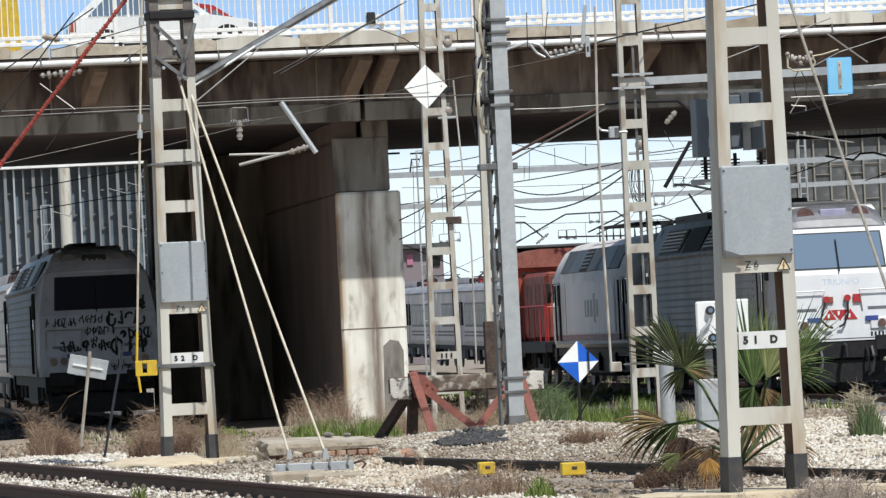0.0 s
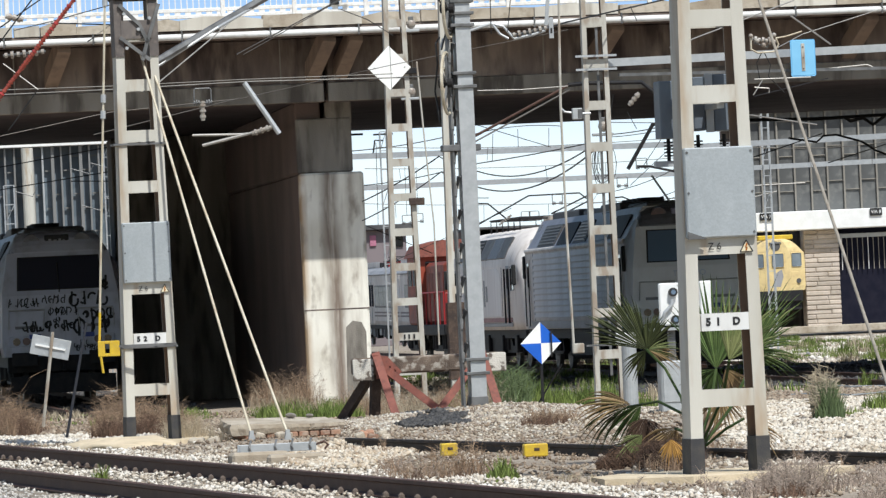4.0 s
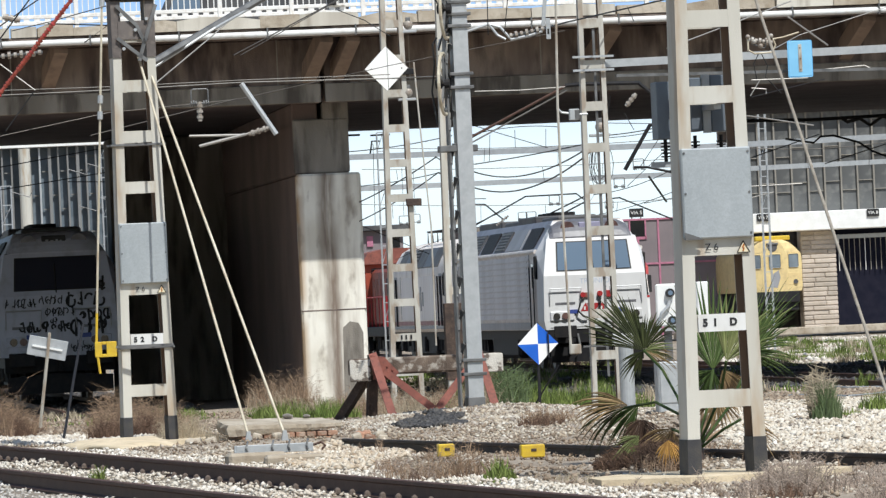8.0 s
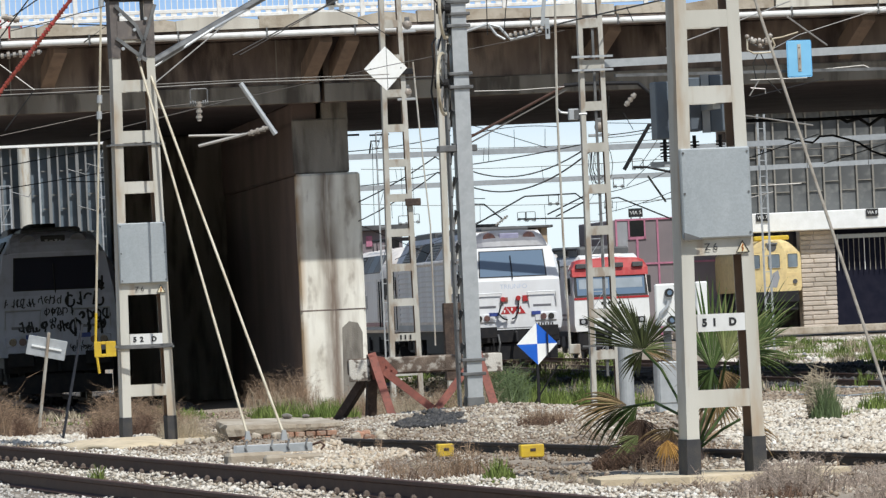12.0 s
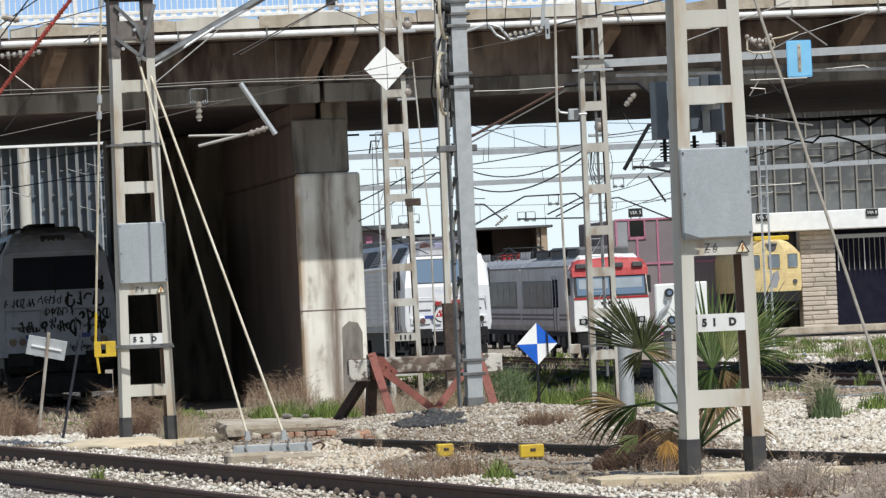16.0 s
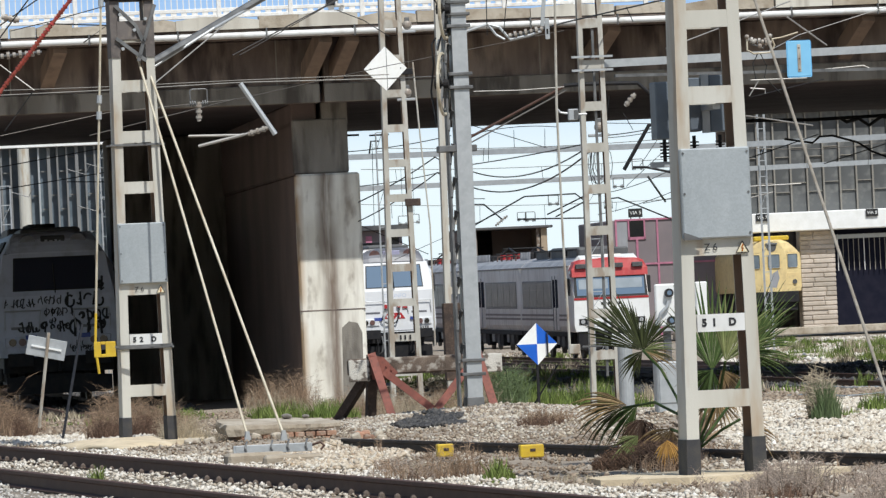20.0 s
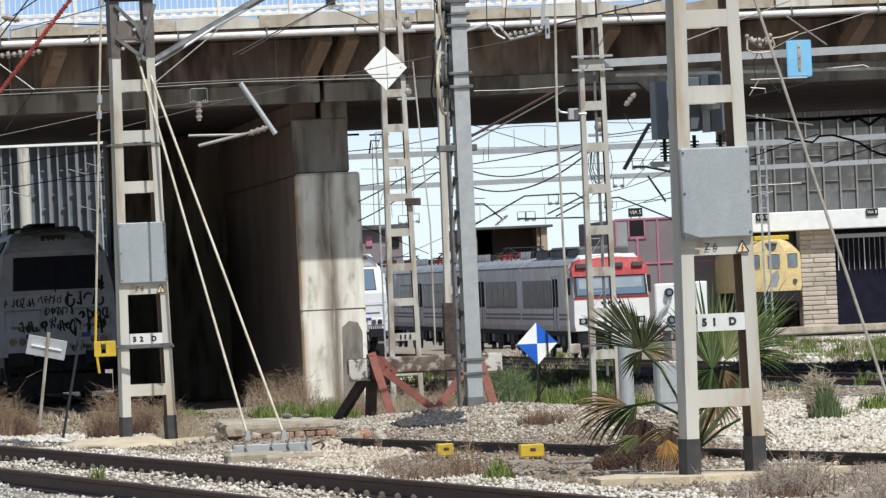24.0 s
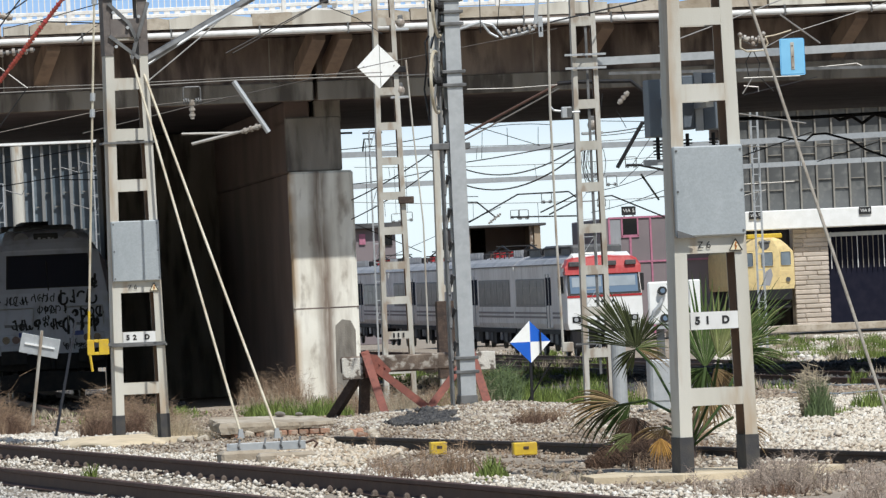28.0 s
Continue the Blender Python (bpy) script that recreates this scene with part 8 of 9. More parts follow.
for at, s_ in (((3.347, 175.833, 4.436), 1.0), ((5.115, 170.161, 4.753), 1.0), ((5.509, 164.844, 5.138), 1.0), ((2.734, 181.896, 4.075), 1.0), ((4.956, 175.833, 4.230), 0.8), ((2.475, 181.896, 4.086), 0.9), ((-3.734, 94.196, 4.908), 0.9), ((-1.188, 188.393, 4.228), 1.0), ((-0.829, 188.393, 4.266), 1.0)):
    insulator_pair(at, s_)
for chain, m in (([(1.137, 90.171, 5.433), (1.697, 90.171, 5.527)], PORCELAIN), ([(-5.906, 81.154, 5.064), (-5.326, 81.154, 5.099)], PORCELAIN), ([(-5.843, 81.154, 5.600), (-5.614, 81.154, 5.544)], PORCELAIN), ([(4.949, 94.196, 5.390), (5.357, 94.196, 5.318)], PORCELAIN), ([(3.351, 105.500, 4.790), (3.541, 105.500, 5.002)], PORCELAIN), ([(-2.986, 94.196, 4.249), (-2.660, 94.196, 4.341)], PORCELAIN), ([(-3.739, 94.196, 4.801), (-3.744, 94.196, 4.489)], PORCELAIN), ([(6.598, 101.442, 5.430), (7.223, 101.442, 5.420)], STEEL_BLACK), ([(1.596, 175.833, 3.715), (1.976, 175.833, 3.998)], PORCELAIN)):
    t = thing("insulator_chain", "chain of pale ribbed insulators on a wire", "insulator", (0, 0, 0), 0, "insulator chains")
    a, b = Vector(chain[0]), Vector(chain[1])
    n = 7
    bm = bmesh.new()
    rod(bm, a, b, 0.018, 6)
    part("core", bm, GALV_DARK, t)
    for k in range(n):
        p = a.lerp(b, (k + 0.5) / n)
        d = (b - a).normalized() * 0.02
        bm = bmesh.new()
        rod(bm, p - d, p + d, 0.05 if k % 2 else 0.034, 10)
        part("disc", bm, m, t)
# globe fittings on the lattice posts
for at in ((-0.549, 117.222, 5.631), (-0.488, 117.222, 6.963), (2.722, 99.528, 4.267)):
    t = thing("globe_insulator", "round pale fitting on a bracket of the post", "insulator", at, 0, "globe fittings")
    bm = bmesh.new()
    bmesh.ops.create_uvsphere(bm, u_segments=14, v_segments=8, radius=0.095)
    part("globe", bm, PORCELAIN, t)
    part("cap", boxed((-0.05, -0.05, 0.06), (0.05, 0.05, 0.15), 0.01), GALV_DARK, t)
    part("plate", boxed((-0.2, -0.08, -0.16), (0.16, 0.08, -0.11), 0.01), GALV, t)
# bracket of the column arm
hb = thing("hanger_plate", "pale slotted hanger plate over the wires", "bracket", (1.692, 90.948, 5.693), 0)
part("plate", boxed((-0.03, -0.01, -0.1), (0.03, 0.01, 0.5), 0.005, pose(0, 0, 0, 0, 6)), GALV, hb)
part("plate", boxed((0.03, -0.012, -0.3), (0.1, 0.012, 0.02), 0.005), GALV, hb)
part("slot", boxed((0.05, -0.015, -0.22), (0.08, -0.0125, -0.14)), BLACK, hb)

# ---- far portals and lattice masts ----
for a, b in (((-3.733, 181.896, 6.094), (7.482, 181.896, 6.016)), ((-4.213, 202.885, 5.544), (8.300, 202.885, 5.553)), ((7.477, 181.896, 5.913), (14.902, 181.896, 5.990)), ((10.437, 211.000, 5.799), (17.247, 211.000, 5.850))):
    t = thing("portal_beam", "grey steel portal beam high over the yard", "beam", (0, 0, 0), 0, "portal beams")
    bm = bmesh.new()
    beam(bm, a, b, 0.16, 0.17)
    part("beam", bm, GALV, t)


def lattice_mast(label, top, foot_z, w, m=GALV, chord=0.016):
    """A slim mast: four angle chords, level battens and a few diagonals."""
    t = thing("lattice_mast", label, "mast", (top[0], top[1], foot_z), 6, "lattice masts")
    H = top[2] - foot_z
    for sx in (-1, 1):
        for sy in (-1, 1):
            part("chord", boxed((sx * w / 2 - chord, sy * w / 2 - chord, 0), (sx * w / 2 + chord, sy * w / 2 + chord, H)), m, t)
    n = int(H / 0.55)
    for k in range(n):
        z0, z1 = H * k / n, H * (k + 1) / n
        bm = bmesh.new()
        beam(bm, (-w / 2, -w / 2, z1), (w / 2, -w / 2, z1), 0.028, 0.028)
        part("batten", bm, m, t)
        if k % 3 == 0:
            bm = bmesh.new()
            beam(bm, (-w / 2, w / 2, z0), (w / 2, w / 2, z1), 0.02, 0.02)
            part("brace", bm, m, t)


lattice_mast("grey lattice mast with cross brackets", (-1.768, 181.896, 6.799), -0.7, 0.2)
lattice_mast("slim grey lattice mast", (5.245, 202.885, 5.269), -0.7, 0.42)
lattice_mast("slim grey lattice mast", (7.443, 188.393, 6.929), -0.7, 0.22)
lattice_mast("grey lattice mast before the depot", (11.467, 211.000, 7.754), -0.7, 0.24)
lattice_mast("slim grey lattice mast by the glazed hall", (-9.825, 175.833, 6.820), -0.7, 0.3)
lattice_mast("slim grey lattice mast by the glazed hall", (-12.803, 175.833, 5.537), -0.7, 0.3)
for pts in ([(-2.065, 181.896, 6.726), (-1.460, 181.896, 6.733)], [(-2.092, 181.896, 6.123), (-2.021, 181.896, 6.551), (-1.780, 181.896, 6.540)], [(-2.324, 150.714, 5.836), (-1.967, 150.714, 5.834)]):
    wire("bracket_strut", "short dark bracket on a mast", pts, 0.03, STEEL_BLACK, "overhead struts")
for sp in [(-11.033, 181.896, 4.976), (-13.080, 181.896, 5.500), (-10.418, 181.896, 5.207), (-11.326, 181.896, 6.111), (-10.716, 181.896, 6.256)]:
    wire("steady_strut", "pale registration arm by the glazed hall", [sp, (sp[0] + 0.55, sp[1], sp[2] - 0.18), (sp[0] + 0.7, sp[1], sp[2] + 0.1)], 0.017, GALV_DARK, "overhead struts")
for a, b in (((-12.072, 159.848, 5.633), (-8.943, 159.848, 6.067)), ((-12.100, 159.848, 5.027), (-8.897, 159.848, 5.413)), ((-9.968, 159.848, 5.203), (-8.758, 159.848, 5.148))):
    wire("catenary_wire", "thin weathered overhead wire", [a, b], 0.015, BLACK)


for k in range(6):
    wire("looped_cable", "loop of thin black cable hung on the lattice post", [Vector((2.72 - 0.03 * (k % 3), 99.528, 3.70 + 0.03 * (k % 2))) + Vector(((0.11 + 0.025 * (k % 4)) * math.cos(q * 0.5236), -0.05 - 0.02 * k, (0.26 + 0.035 * k) * math.sin(q * 0.5236) - 0.03 * k)) for q in range(13)], 0.0065, BLACK, "cable loops")
for z in (6.52, 6.3):
    part("clamp_bar", boxed((-0.34, -0.16, z - 0.8), (0.34, -0.12, z - 0.765)), GALV, post_arm)
part("cable_duct", boxed((0.02, -0.05, 0.5), (0.06, -0.01, 6.2)), GALV_DARK, post_arm)
part("head_bracket", boxed((-0.1, -0.2, 6.3), (0.42, -0.13, 6.42), 0.01), STEEL_BLACK, post_mid)
part("side_clamp", boxed((0.12, -0.2, 3.72), (0.42, -0.1, 3.86), 0.01), WOOD_DARK, post_mid)
for a, b in (((5.334, 159.848, 4.842), (6.142, 159.848, 5.943)), ((5.011, 159.848, 4.402), (6.273, 159.848, 5.482)), ((5.444, 159.848, 3.927), (6.283, 159.848, 4.041))):
    wire("catenary_wire", "thin weathered overhead wire", [a, b], 0.01, WIRE)
for x_, z_ in ((-1.188, 4.31), (-0.829, 4.35)):
    wire("dropper_wire", "thin dropper carrying an insulator pair", [(x_, 188.393, 5.84), (x_, 188.393, z_)], 0.008, WIRE)
wire("registration_strut", "grey registration arm in front of the sky", [(5.278, 150.714, 4.461), (5.705, 150.714, 3.784)], 0.03, GALV, "overhead struts")
# thin droppers and far wires against the sky
drnd = random.Random(8)
for a, b in (((-1.929, 175.833, 6.177), (6.741, 175.833, 6.051)), ((-2.455, 188.393, 5.859), (7.551, 188.393, 5.762)), ((-2.598, 195.370, 4.878), (7.771, 195.370, 4.593)), ((9.143, 175.833, 5.675), (13.397, 175.833, 5.682))):
    wire("catenary_wire", "thin weathered overhead wire", sag(a, b, 0.12), 0.011, WIRE)
    for k in range(4):
        f_ = 0.14 + 0.22 * k + drnd.uniform(-0.05, 0.05)
        q = Vector(a).lerp(Vector(b), f_) - Vector((0, 0, 0.12 * 4 * f_ * (1 - f_) - 0.006))
        wire("dropper_wire", "thin dropper hanging from an overhead wire", [tuple(q), (q.x + drnd.uniform(-0.05, 0.05), q.y, q.z - drnd.uniform(0.3, 0.7))], 0.009, WIRE)


# ---- loose stones ----
rng = np.random.default_rng(7)


def stones(name, label, material, pts, lo, hi):
    """Crushed stones, eight faces each, as one mesh."""
    n = len(pts)
    base = np.array([(1, 0, 0), (0, 1, 0), (-1, 0, 0), (0, -1, 0), (0, 0, 1), (0, 0, -1)], float)
    r = rng.uniform(lo, hi, (n, 1, 1)) * rng.uniform(0.3, 1.5, (n, 6, 1))
    ang = rng.uniform(0, 6.283, n)
    c, s = np.cos(ang), np.sin(ang)
    rot = np.zeros((n, 3, 3))
    rot[:, 0, 0], rot[:, 0, 1], rot[:, 1, 0], rot[:, 1, 1], rot[:, 2, 2] = c, -s, s, c, 1
    tl = rng.uniform(-0.7, 0.7, n)
    ct, st = np.cos(tl), np.sin(tl)
    rt = np.zeros((n, 3, 3))
    rt[:, 0, 0], rt[:, 1, 1], rt[:, 1, 2], rt[:, 2, 1], rt[:, 2, 2] = 1, ct, -st, st, ct
    v = np.einsum("nij,nkj->nki", rot @ rt, base[None] * r * np.array((1.15, 1.0, 0.75)))
    v += np.asarray(pts)[:, None, :]
    f = np.array([(0, 1, 4), (1, 2, 4), (2, 3, 4), (3, 0, 4), (1, 0, 5), (2, 1, 5), (3, 2, 5), (0, 3, 5)])
    fa = (f[None] + (np.arange(n) * 6)[:, None, None]).reshape(-1, 3)
    me = bpy.data.meshes.new(name)
    me.vertices.add(n * 6)
    me.vertices.foreach_set("co", v.reshape(-1))
    me.loops.add(len(fa) * 3)
    me.loops.foreach_set("vertex_index", fa.reshape(-1))
    me.polygons.add(len(fa))
    me.polygons.foreach_set("loop_start", np.arange(0, len(fa) * 3, 3))
    me.update(calc_edges=True)
    me.materials.append(material)
    return tagged(new(name, me), label, "ballast", kind="stuff")


def strewn(n, x0, x1, y0, y1, keep=None, lift=0.0):
    out = []
    for x, y in zip(rng.uniform(x0, x1, n), rng.uniform(y0, y1, n)):
        if keep is None or keep(x, y):
            out.append((x, y, ground_z(x, y) + lift + rng.uniform(-0.01, 0.02)))
    return out


def across(x, y):
    return (Vector((x, y, 0)) - NEAR_P).dot(NEAR_SIDE)


def patchy(x, y):
    return noise.noise((x * 0.55, y * 0.22, 5.0)) + 0.35 * noise.noise((x * 1.7, y * 0.8, 2.0))


stones("pale_ballast", "pale crushed stone ballast along the rails", STONE_WHITE, strewn(90000, -8.5, 7.5, 37, 76, lambda x, y: abs(x) < 0.082 * y + 0.5 and -1.9 < across(x, y) < 1.75 and not -0.06 < across(x, y) < 0.06 and not 0.0 < across(x, y) < 1.7, 0.015), 0.013, 0.034)
stones("track_ballast", "pale ballast filling the cribs between sleepers", STONE_WHITE, strewn(42000, -8.5, 4.0, 37, 76, lambda x, y: abs(x) < 0.082 * y + 0.5 and 0.06 < across(x, y) < 1.6, 0.055), 0.013, 0.033)
stones("grey_ballast", "grey crushed stone ballast before the rails", STONE_GREY, strewn(80000, -8.5, 3.5, 36, 64, lambda x, y: abs(x) < 0.082 * y + 0.5 and across(x, y) >= 1.7, 0.03), 0.012, 0.03)
stones("scattered_stone", "pale stones scattered over dusty soil", STONE, strewn(60000, -9, 9, 46, 92, lambda x, y: abs(x) < 0.082 * y + 0.5 and across(x, y) < -1.7 and patchy(x, y) > -0.12), 0.012, 0.04)
stones("brown_rubble", "brown rubble and clods over the soil", STONE_BROWN, strewn(46000, -9, 9, 45, 96, lambda x, y: abs(x) < 0.082 * y + 0.5 and across(x, y) < -1.5 and patchy(x, y) < 0.42), 0.01, 0.036)
stones("gravel_heap", "pale gravel heap before the buffer stop", STONE, strewn(26000, -2.6, 4.0, 78, 97, lambda x, y: ((x - 0.6) / 2.6) ** 2 + ((y - 88.0) / 8.0) ** 2 < 1), 0.014, 0.045)
stones("stone_field", "pale loose stones beside the siding", STONE_CREAM, strewn(34000, 3.0, 8.5, 54, 90, lambda x, y: abs(x) < 0.082 * y + 0.5), 0.02, 0.05)
stones("far_gravel", "pale gravel between the far tracks", STONE, strewn(30000, -4, 26, 118, 300, lambda x, y: 0.046 < x / y < 0.083 or -0.016 < x / y < 0.03), 0.04, 0.09)
stones("far_rubble", "pale broken stones in drifts between the far tracks", STONE_WHITE, strewn(26000, 6, 26, 150, 300, lambda x, y: 0.046 < x / y < 0.083 and noise.noise((x * 0.5, y * 0.07, 9.0)) > 0.08), 0.05, 0.13)
stones("cream_rubble", "cream and tan stones heaped beside the guy anchors", STONE_TAN, strewn(5200, -2.0, -0.3, 58.5, 70.5, lambda x, y: ((x + 1.15) / 0.7) ** 2 + ((y - 65.0) / 5.5) ** 2 < 1, 0.03), 0.018, 0.05)
stones("black_gravel", "black gravel patch by the column", STONE_BLACK, strewn(5000, -1.15, 0.4, 79.5, 88.5, lambda x, y: ((x + 0.28) / 0.46) ** 2 + ((y - 83.2) / 3.9) ** 2 < 1 + 0.9 * noise.noise((x * 4.0, y * 0.9, 1.0)), 0.03), 0.02, 0.06)
pc = (-5.765, 84.623, -0.272)
stones("white_stones", "white stones on the bank beside the post", STONE_WHITE, strewn(9000, pc[0] - 1.6, pc[0] + 1.6, pc[1] - 4.5, pc[1] + 4.0), 0.025, 0.06)
def old_line(n, x0, x1, y0, y1):
    out = []
    for x, y in zip(rng.uniform(x0, x1, n), rng.uniform(y0, y1, n)):
        q = B @ Vector((x, y, 0))
        out.append((q.x, q.y, ground_z(q.x, q.y) + rng.uniform(0.0, 0.08)))
    return out


# black stones deepen the bridge's shadow on the ground under both lines
stones("shade_black_ballast", "ballast coloured black for the bridge shade along the old line", STONE_BLACK, old_line(11000, 3.5, 10.2, 138, 176), 0.05, 0.13)
stones("shade_dark_ballast", "ballast coloured black for the bridge shade on the through line", STONE_BLACK, old_line(30000, 15.5, 37.0, 125.0, 163), 0.05, 0.12)
stones("yard_gravel", "brown grey gravel between the far tracks", STONE_BROWN, strewn(26000, -11, 12, 92, 128, lambda x, y: abs(x) < 0.082 * y), 0.03, 0.07)


# ---- weeds and grass ----
def blades(name, label, material, rows, width=0.006, lean=0.55, category="weeds", stalky=False):
    """Tufts of bent blades. Each row: x, y, half width, height, how many."""
    V, F = [], []
    for x, y, hw, h, n in rows:
        for _ in range(n):
            a, q = rng.uniform(0, 6.283), rng.uniform(0, 1) ** 0.7
            bx, by = x + hw * q * math.cos(a), y + hw * 1.6 * q * math.sin(a)
            hh = h * rng.uniform(0.3, 0.95) * (1 - 0.45 * q * q)
            la = rng.uniform(0, 6.283)
            l = lean * hh * rng.uniform(0.1, 1.0)
            dx, dy = math.cos(la) * l, math.sin(la) * l
            z = ground_z(bx, by) - 0.02
            w = width * rng.uniform(0.6, 1.5)
            wa = rng.uniform(-0.6, 0.6)
            wx, wy = math.cos(wa) * w, math.sin(wa) * w
            i = len(V)
            V += [(bx - wx, by - wy, z), (bx + wx, by + wy, z), (bx + dx * 0.35 - wx * 0.8, by + dy * 0.35 - wy * 0.8, z + hh * 0.55), (bx + dx * 0.35 + wx * 0.8, by + dy * 0.35 + wy * 0.8, z + hh * 0.55), (bx + dx, by + dy, z + hh)]
            F += [(i, i + 1, i + 3, i + 2), (i + 2, i + 3, i + 4)]
            if stalky:
                for _k in range(9):
                    t = rng.uniform(0.3, 0.95)
                    px, py, pz = bx + dx * t * t, by + dy * t * t, z + hh * t
                    ba, bl = rng.uniform(0, 6.283), hh * rng.uniform(0.1, 0.32)
                    ex, ey, ez = px + math.cos(ba) * bl, py + math.sin(ba) * bl * 0.6, pz + bl * rng.uniform(0.0, 0.8)
                    i = len(V)
                    V += [(px, py, pz - w * 0.7), (px, py, pz + w * 0.7), (ex, ey, ez)]
                    F += [(i, i + 1, i + 2)]
    me = bpy.data.meshes.new(name)
    me.from_pydata(V, [], F)
    me.materials.append(material)
    return tagged(new(name, me), label, category, kind="stuff")


ROWS = []
ROWS.append((-7.11, 93.90, 0.178, 1.09, 100))
ROWS.append((-7.21, 98.32, 0.205, 0.91, 100))
ROWS.append((-6.41, 90.13, 0.171, 0.62, 80))
ROWS.append((-6.63, 88.45, 0.151, 0.74, 60))
ROWS.append((-7.87, 112.55, 0.267, 0.64, 60))
ROWS.append((-4.94, 84.25, 0.240, 0.76, 170))
ROWS.append((-4.88, 87.56, 0.266, 0.98, 190))
ROWS.append((-4.66, 88.04, 0.125, 0.87, 100))
ROWS.append((-4.44, 87.30, 0.124, 0.70, 100))
ROWS.append((-4.17, 85.20, 0.113, 0.79, 70))
ROWS.append((-4.14, 85.11, 0.202, 0.56, 120))
ROWS.append((-3.72, 82.00, 0.233, 0.62, 120))
ROWS.append((-4.16, 134.35, 0.573, 0.96, 160))
ROWS.append((-3.51, 134.11, 0.636, 1.14, 220))
ROWS.append((-3.13, 139.71, 0.662, 1.13, 200))
ROWS.append((-2.46, 139.45, 0.595, 0.99, 200))
ROWS.append((-2.14, 149.97, 0.426, 0.85, 90))
ROWS.append((-1.77, 148.75, 0.352, 0.70, 60))
ROWS.append((1.20, 78.23, 0.334, 0.31, 160))
ROWS.append((1.52, 79.55, 0.264, 0.26, 100))
ROWS.append((-0.54, 55.29, 0.16, 0.37, 34))
ROWS.append((-0.35, 54.62, 0.15, 0.28, 30))
ROWS.append((-0.19, 54.74, 0.13, 0.46, 34))
ROWS.append((-0.04, 54.13, 0.13, 0.37, 34))
ROWS.append((0.10, 54.27, 0.13, 0.50, 36))
ROWS.append((0.23, 54.42, 0.13, 0.40, 34))
ROWS.append((-0.62, 58.14, 0.220, 0.22, 90))
ROWS.append((1.92, 53.51, 0.355, 0.30, 120))
ROWS.append((0.26, 86.72, 0.329, 0.16, 60))
ROWS.append((2.57, 60.42, 0.344, 0.17, 80))
ROWS.append((-3.55, 79.81, 0.227, 0.47, 110))
for k in range(16):
    ROWS.append((rng.uniform(-2.9, 0.9), rng.uniform(98, 124), rng.uniform(0.25, 0.5), rng.uniform(0.45, 0.85), int(rng.integers(50, 90))))
for k in range(17):
    q_ = Vector((-1.35, 68.0, 0)).lerp(Vector((4.0, 52.0, 0)), k / 16)
    ROWS.append((q_.x + rng.uniform(-0.15, 0.15), q_.y - rng.uniform(0.3, 1.2), rng.uniform(0.08, 0.2), rng.uniform(0.14, 0.3), int(rng.integers(8, 20))))
blades("dry_brush", "rust brown dry weeds between the rails and posts", DRY, ROWS, 0.0034, 0.62, stalky=True)
ROWS = []
ROWS.append((2.48, 47.00, 0.111, 0.27, 110))
ROWS.append((2.57, 45.99, 0.096, 0.41, 110))
ROWS.append((2.73, 46.05, 0.109, 0.31, 110))
ROWS.append((2.72, 47.22, 0.081, 0.48, 50))
ROWS.append((2.38, 46.85, 0.098, 0.22, 90))
ROWS.append((2.91, 47.85, 0.100, 0.36, 70))
ROWS.append((2.88, 46.39, 0.26, 0.27, 110))
ROWS.append((3.12, 44.49, 0.20, 0.23, 90))
ROWS.append((2.69, 50.12, 0.143, 0.24, 80))
ROWS.append((2.2, 46.2, 0.2, 0.2, 60))
ROWS.append((1.98, 47.3, 0.12, 0.3, 26))
ROWS.append((3.3, 47.6, 0.25, 0.26, 90))
ROWS.append((3.45, 46.2, 0.2, 0.3, 70))
ROWS.append((1.5, 50.2, 0.16, 0.16, 24))
ROWS.append((3.55, 45.0, 0.16, 0.34, 60))
ROWS.append((-0.54, 56.05, 0.30, 0.29, 60))
ROWS.append((-0.17, 54.70, 0.30, 0.31, 70))
blades("grey_twigs", "grey brown dry twigs in front of the post", DRY_GREY, ROWS, 0.0034, 1.0, stalky=True)
ROWS = []
ROWS.append((-6.66, 89.74, 0.408, 0.51, 240))
ROWS.append((-7.04, 99.93, 0.237, 0.38, 100))
ROWS.append((-4.81, 82.75, 0.220, 0.43, 160))
ROWS.append((-4.33, 84.57, 0.273, 0.44, 240))
ROWS.append((-4.74, 84.16, 0.199, 0.48, 150))
ROWS.append((1.91, 54.67, 0.233, 0.32, 420))
ROWS.append((1.62, 55.55, 0.263, 0.25, 340))
ROWS.append((2.02, 53.70, 0.153, 0.29, 240))
ROWS.append((1.46, 55.43, 0.158, 0.21, 160))
ROWS.append((-0.37, 54.12, 0.25, 0.2, 36))
ROWS.append((-0.01, 54.09, 0.25, 0.2, 36))
ROWS.append((2.56, 45.74, 0.24, 0.18, 90))
ROWS.append((-2.68, 119.33, 0.679, 0.51, 180))
ROWS.append((-3.37, 115.68, 0.439, 0.44, 120))
ROWS.append((1.19, 77.40, 0.330, 0.23, 160))
ROWS.append((1.92, 58.16, 0.221, 0.33, 200))
blades("dark_brush", "dark dry brush low among the stones", DRY_DARK, ROWS, 0.004, 0.8, stalky=True)
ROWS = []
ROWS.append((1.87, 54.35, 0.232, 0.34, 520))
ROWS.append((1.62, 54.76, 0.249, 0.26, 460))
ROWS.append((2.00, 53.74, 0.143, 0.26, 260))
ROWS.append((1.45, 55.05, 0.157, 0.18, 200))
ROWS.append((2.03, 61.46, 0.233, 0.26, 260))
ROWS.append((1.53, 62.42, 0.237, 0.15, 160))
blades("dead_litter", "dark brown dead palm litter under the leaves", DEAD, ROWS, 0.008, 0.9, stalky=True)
ROWS = []
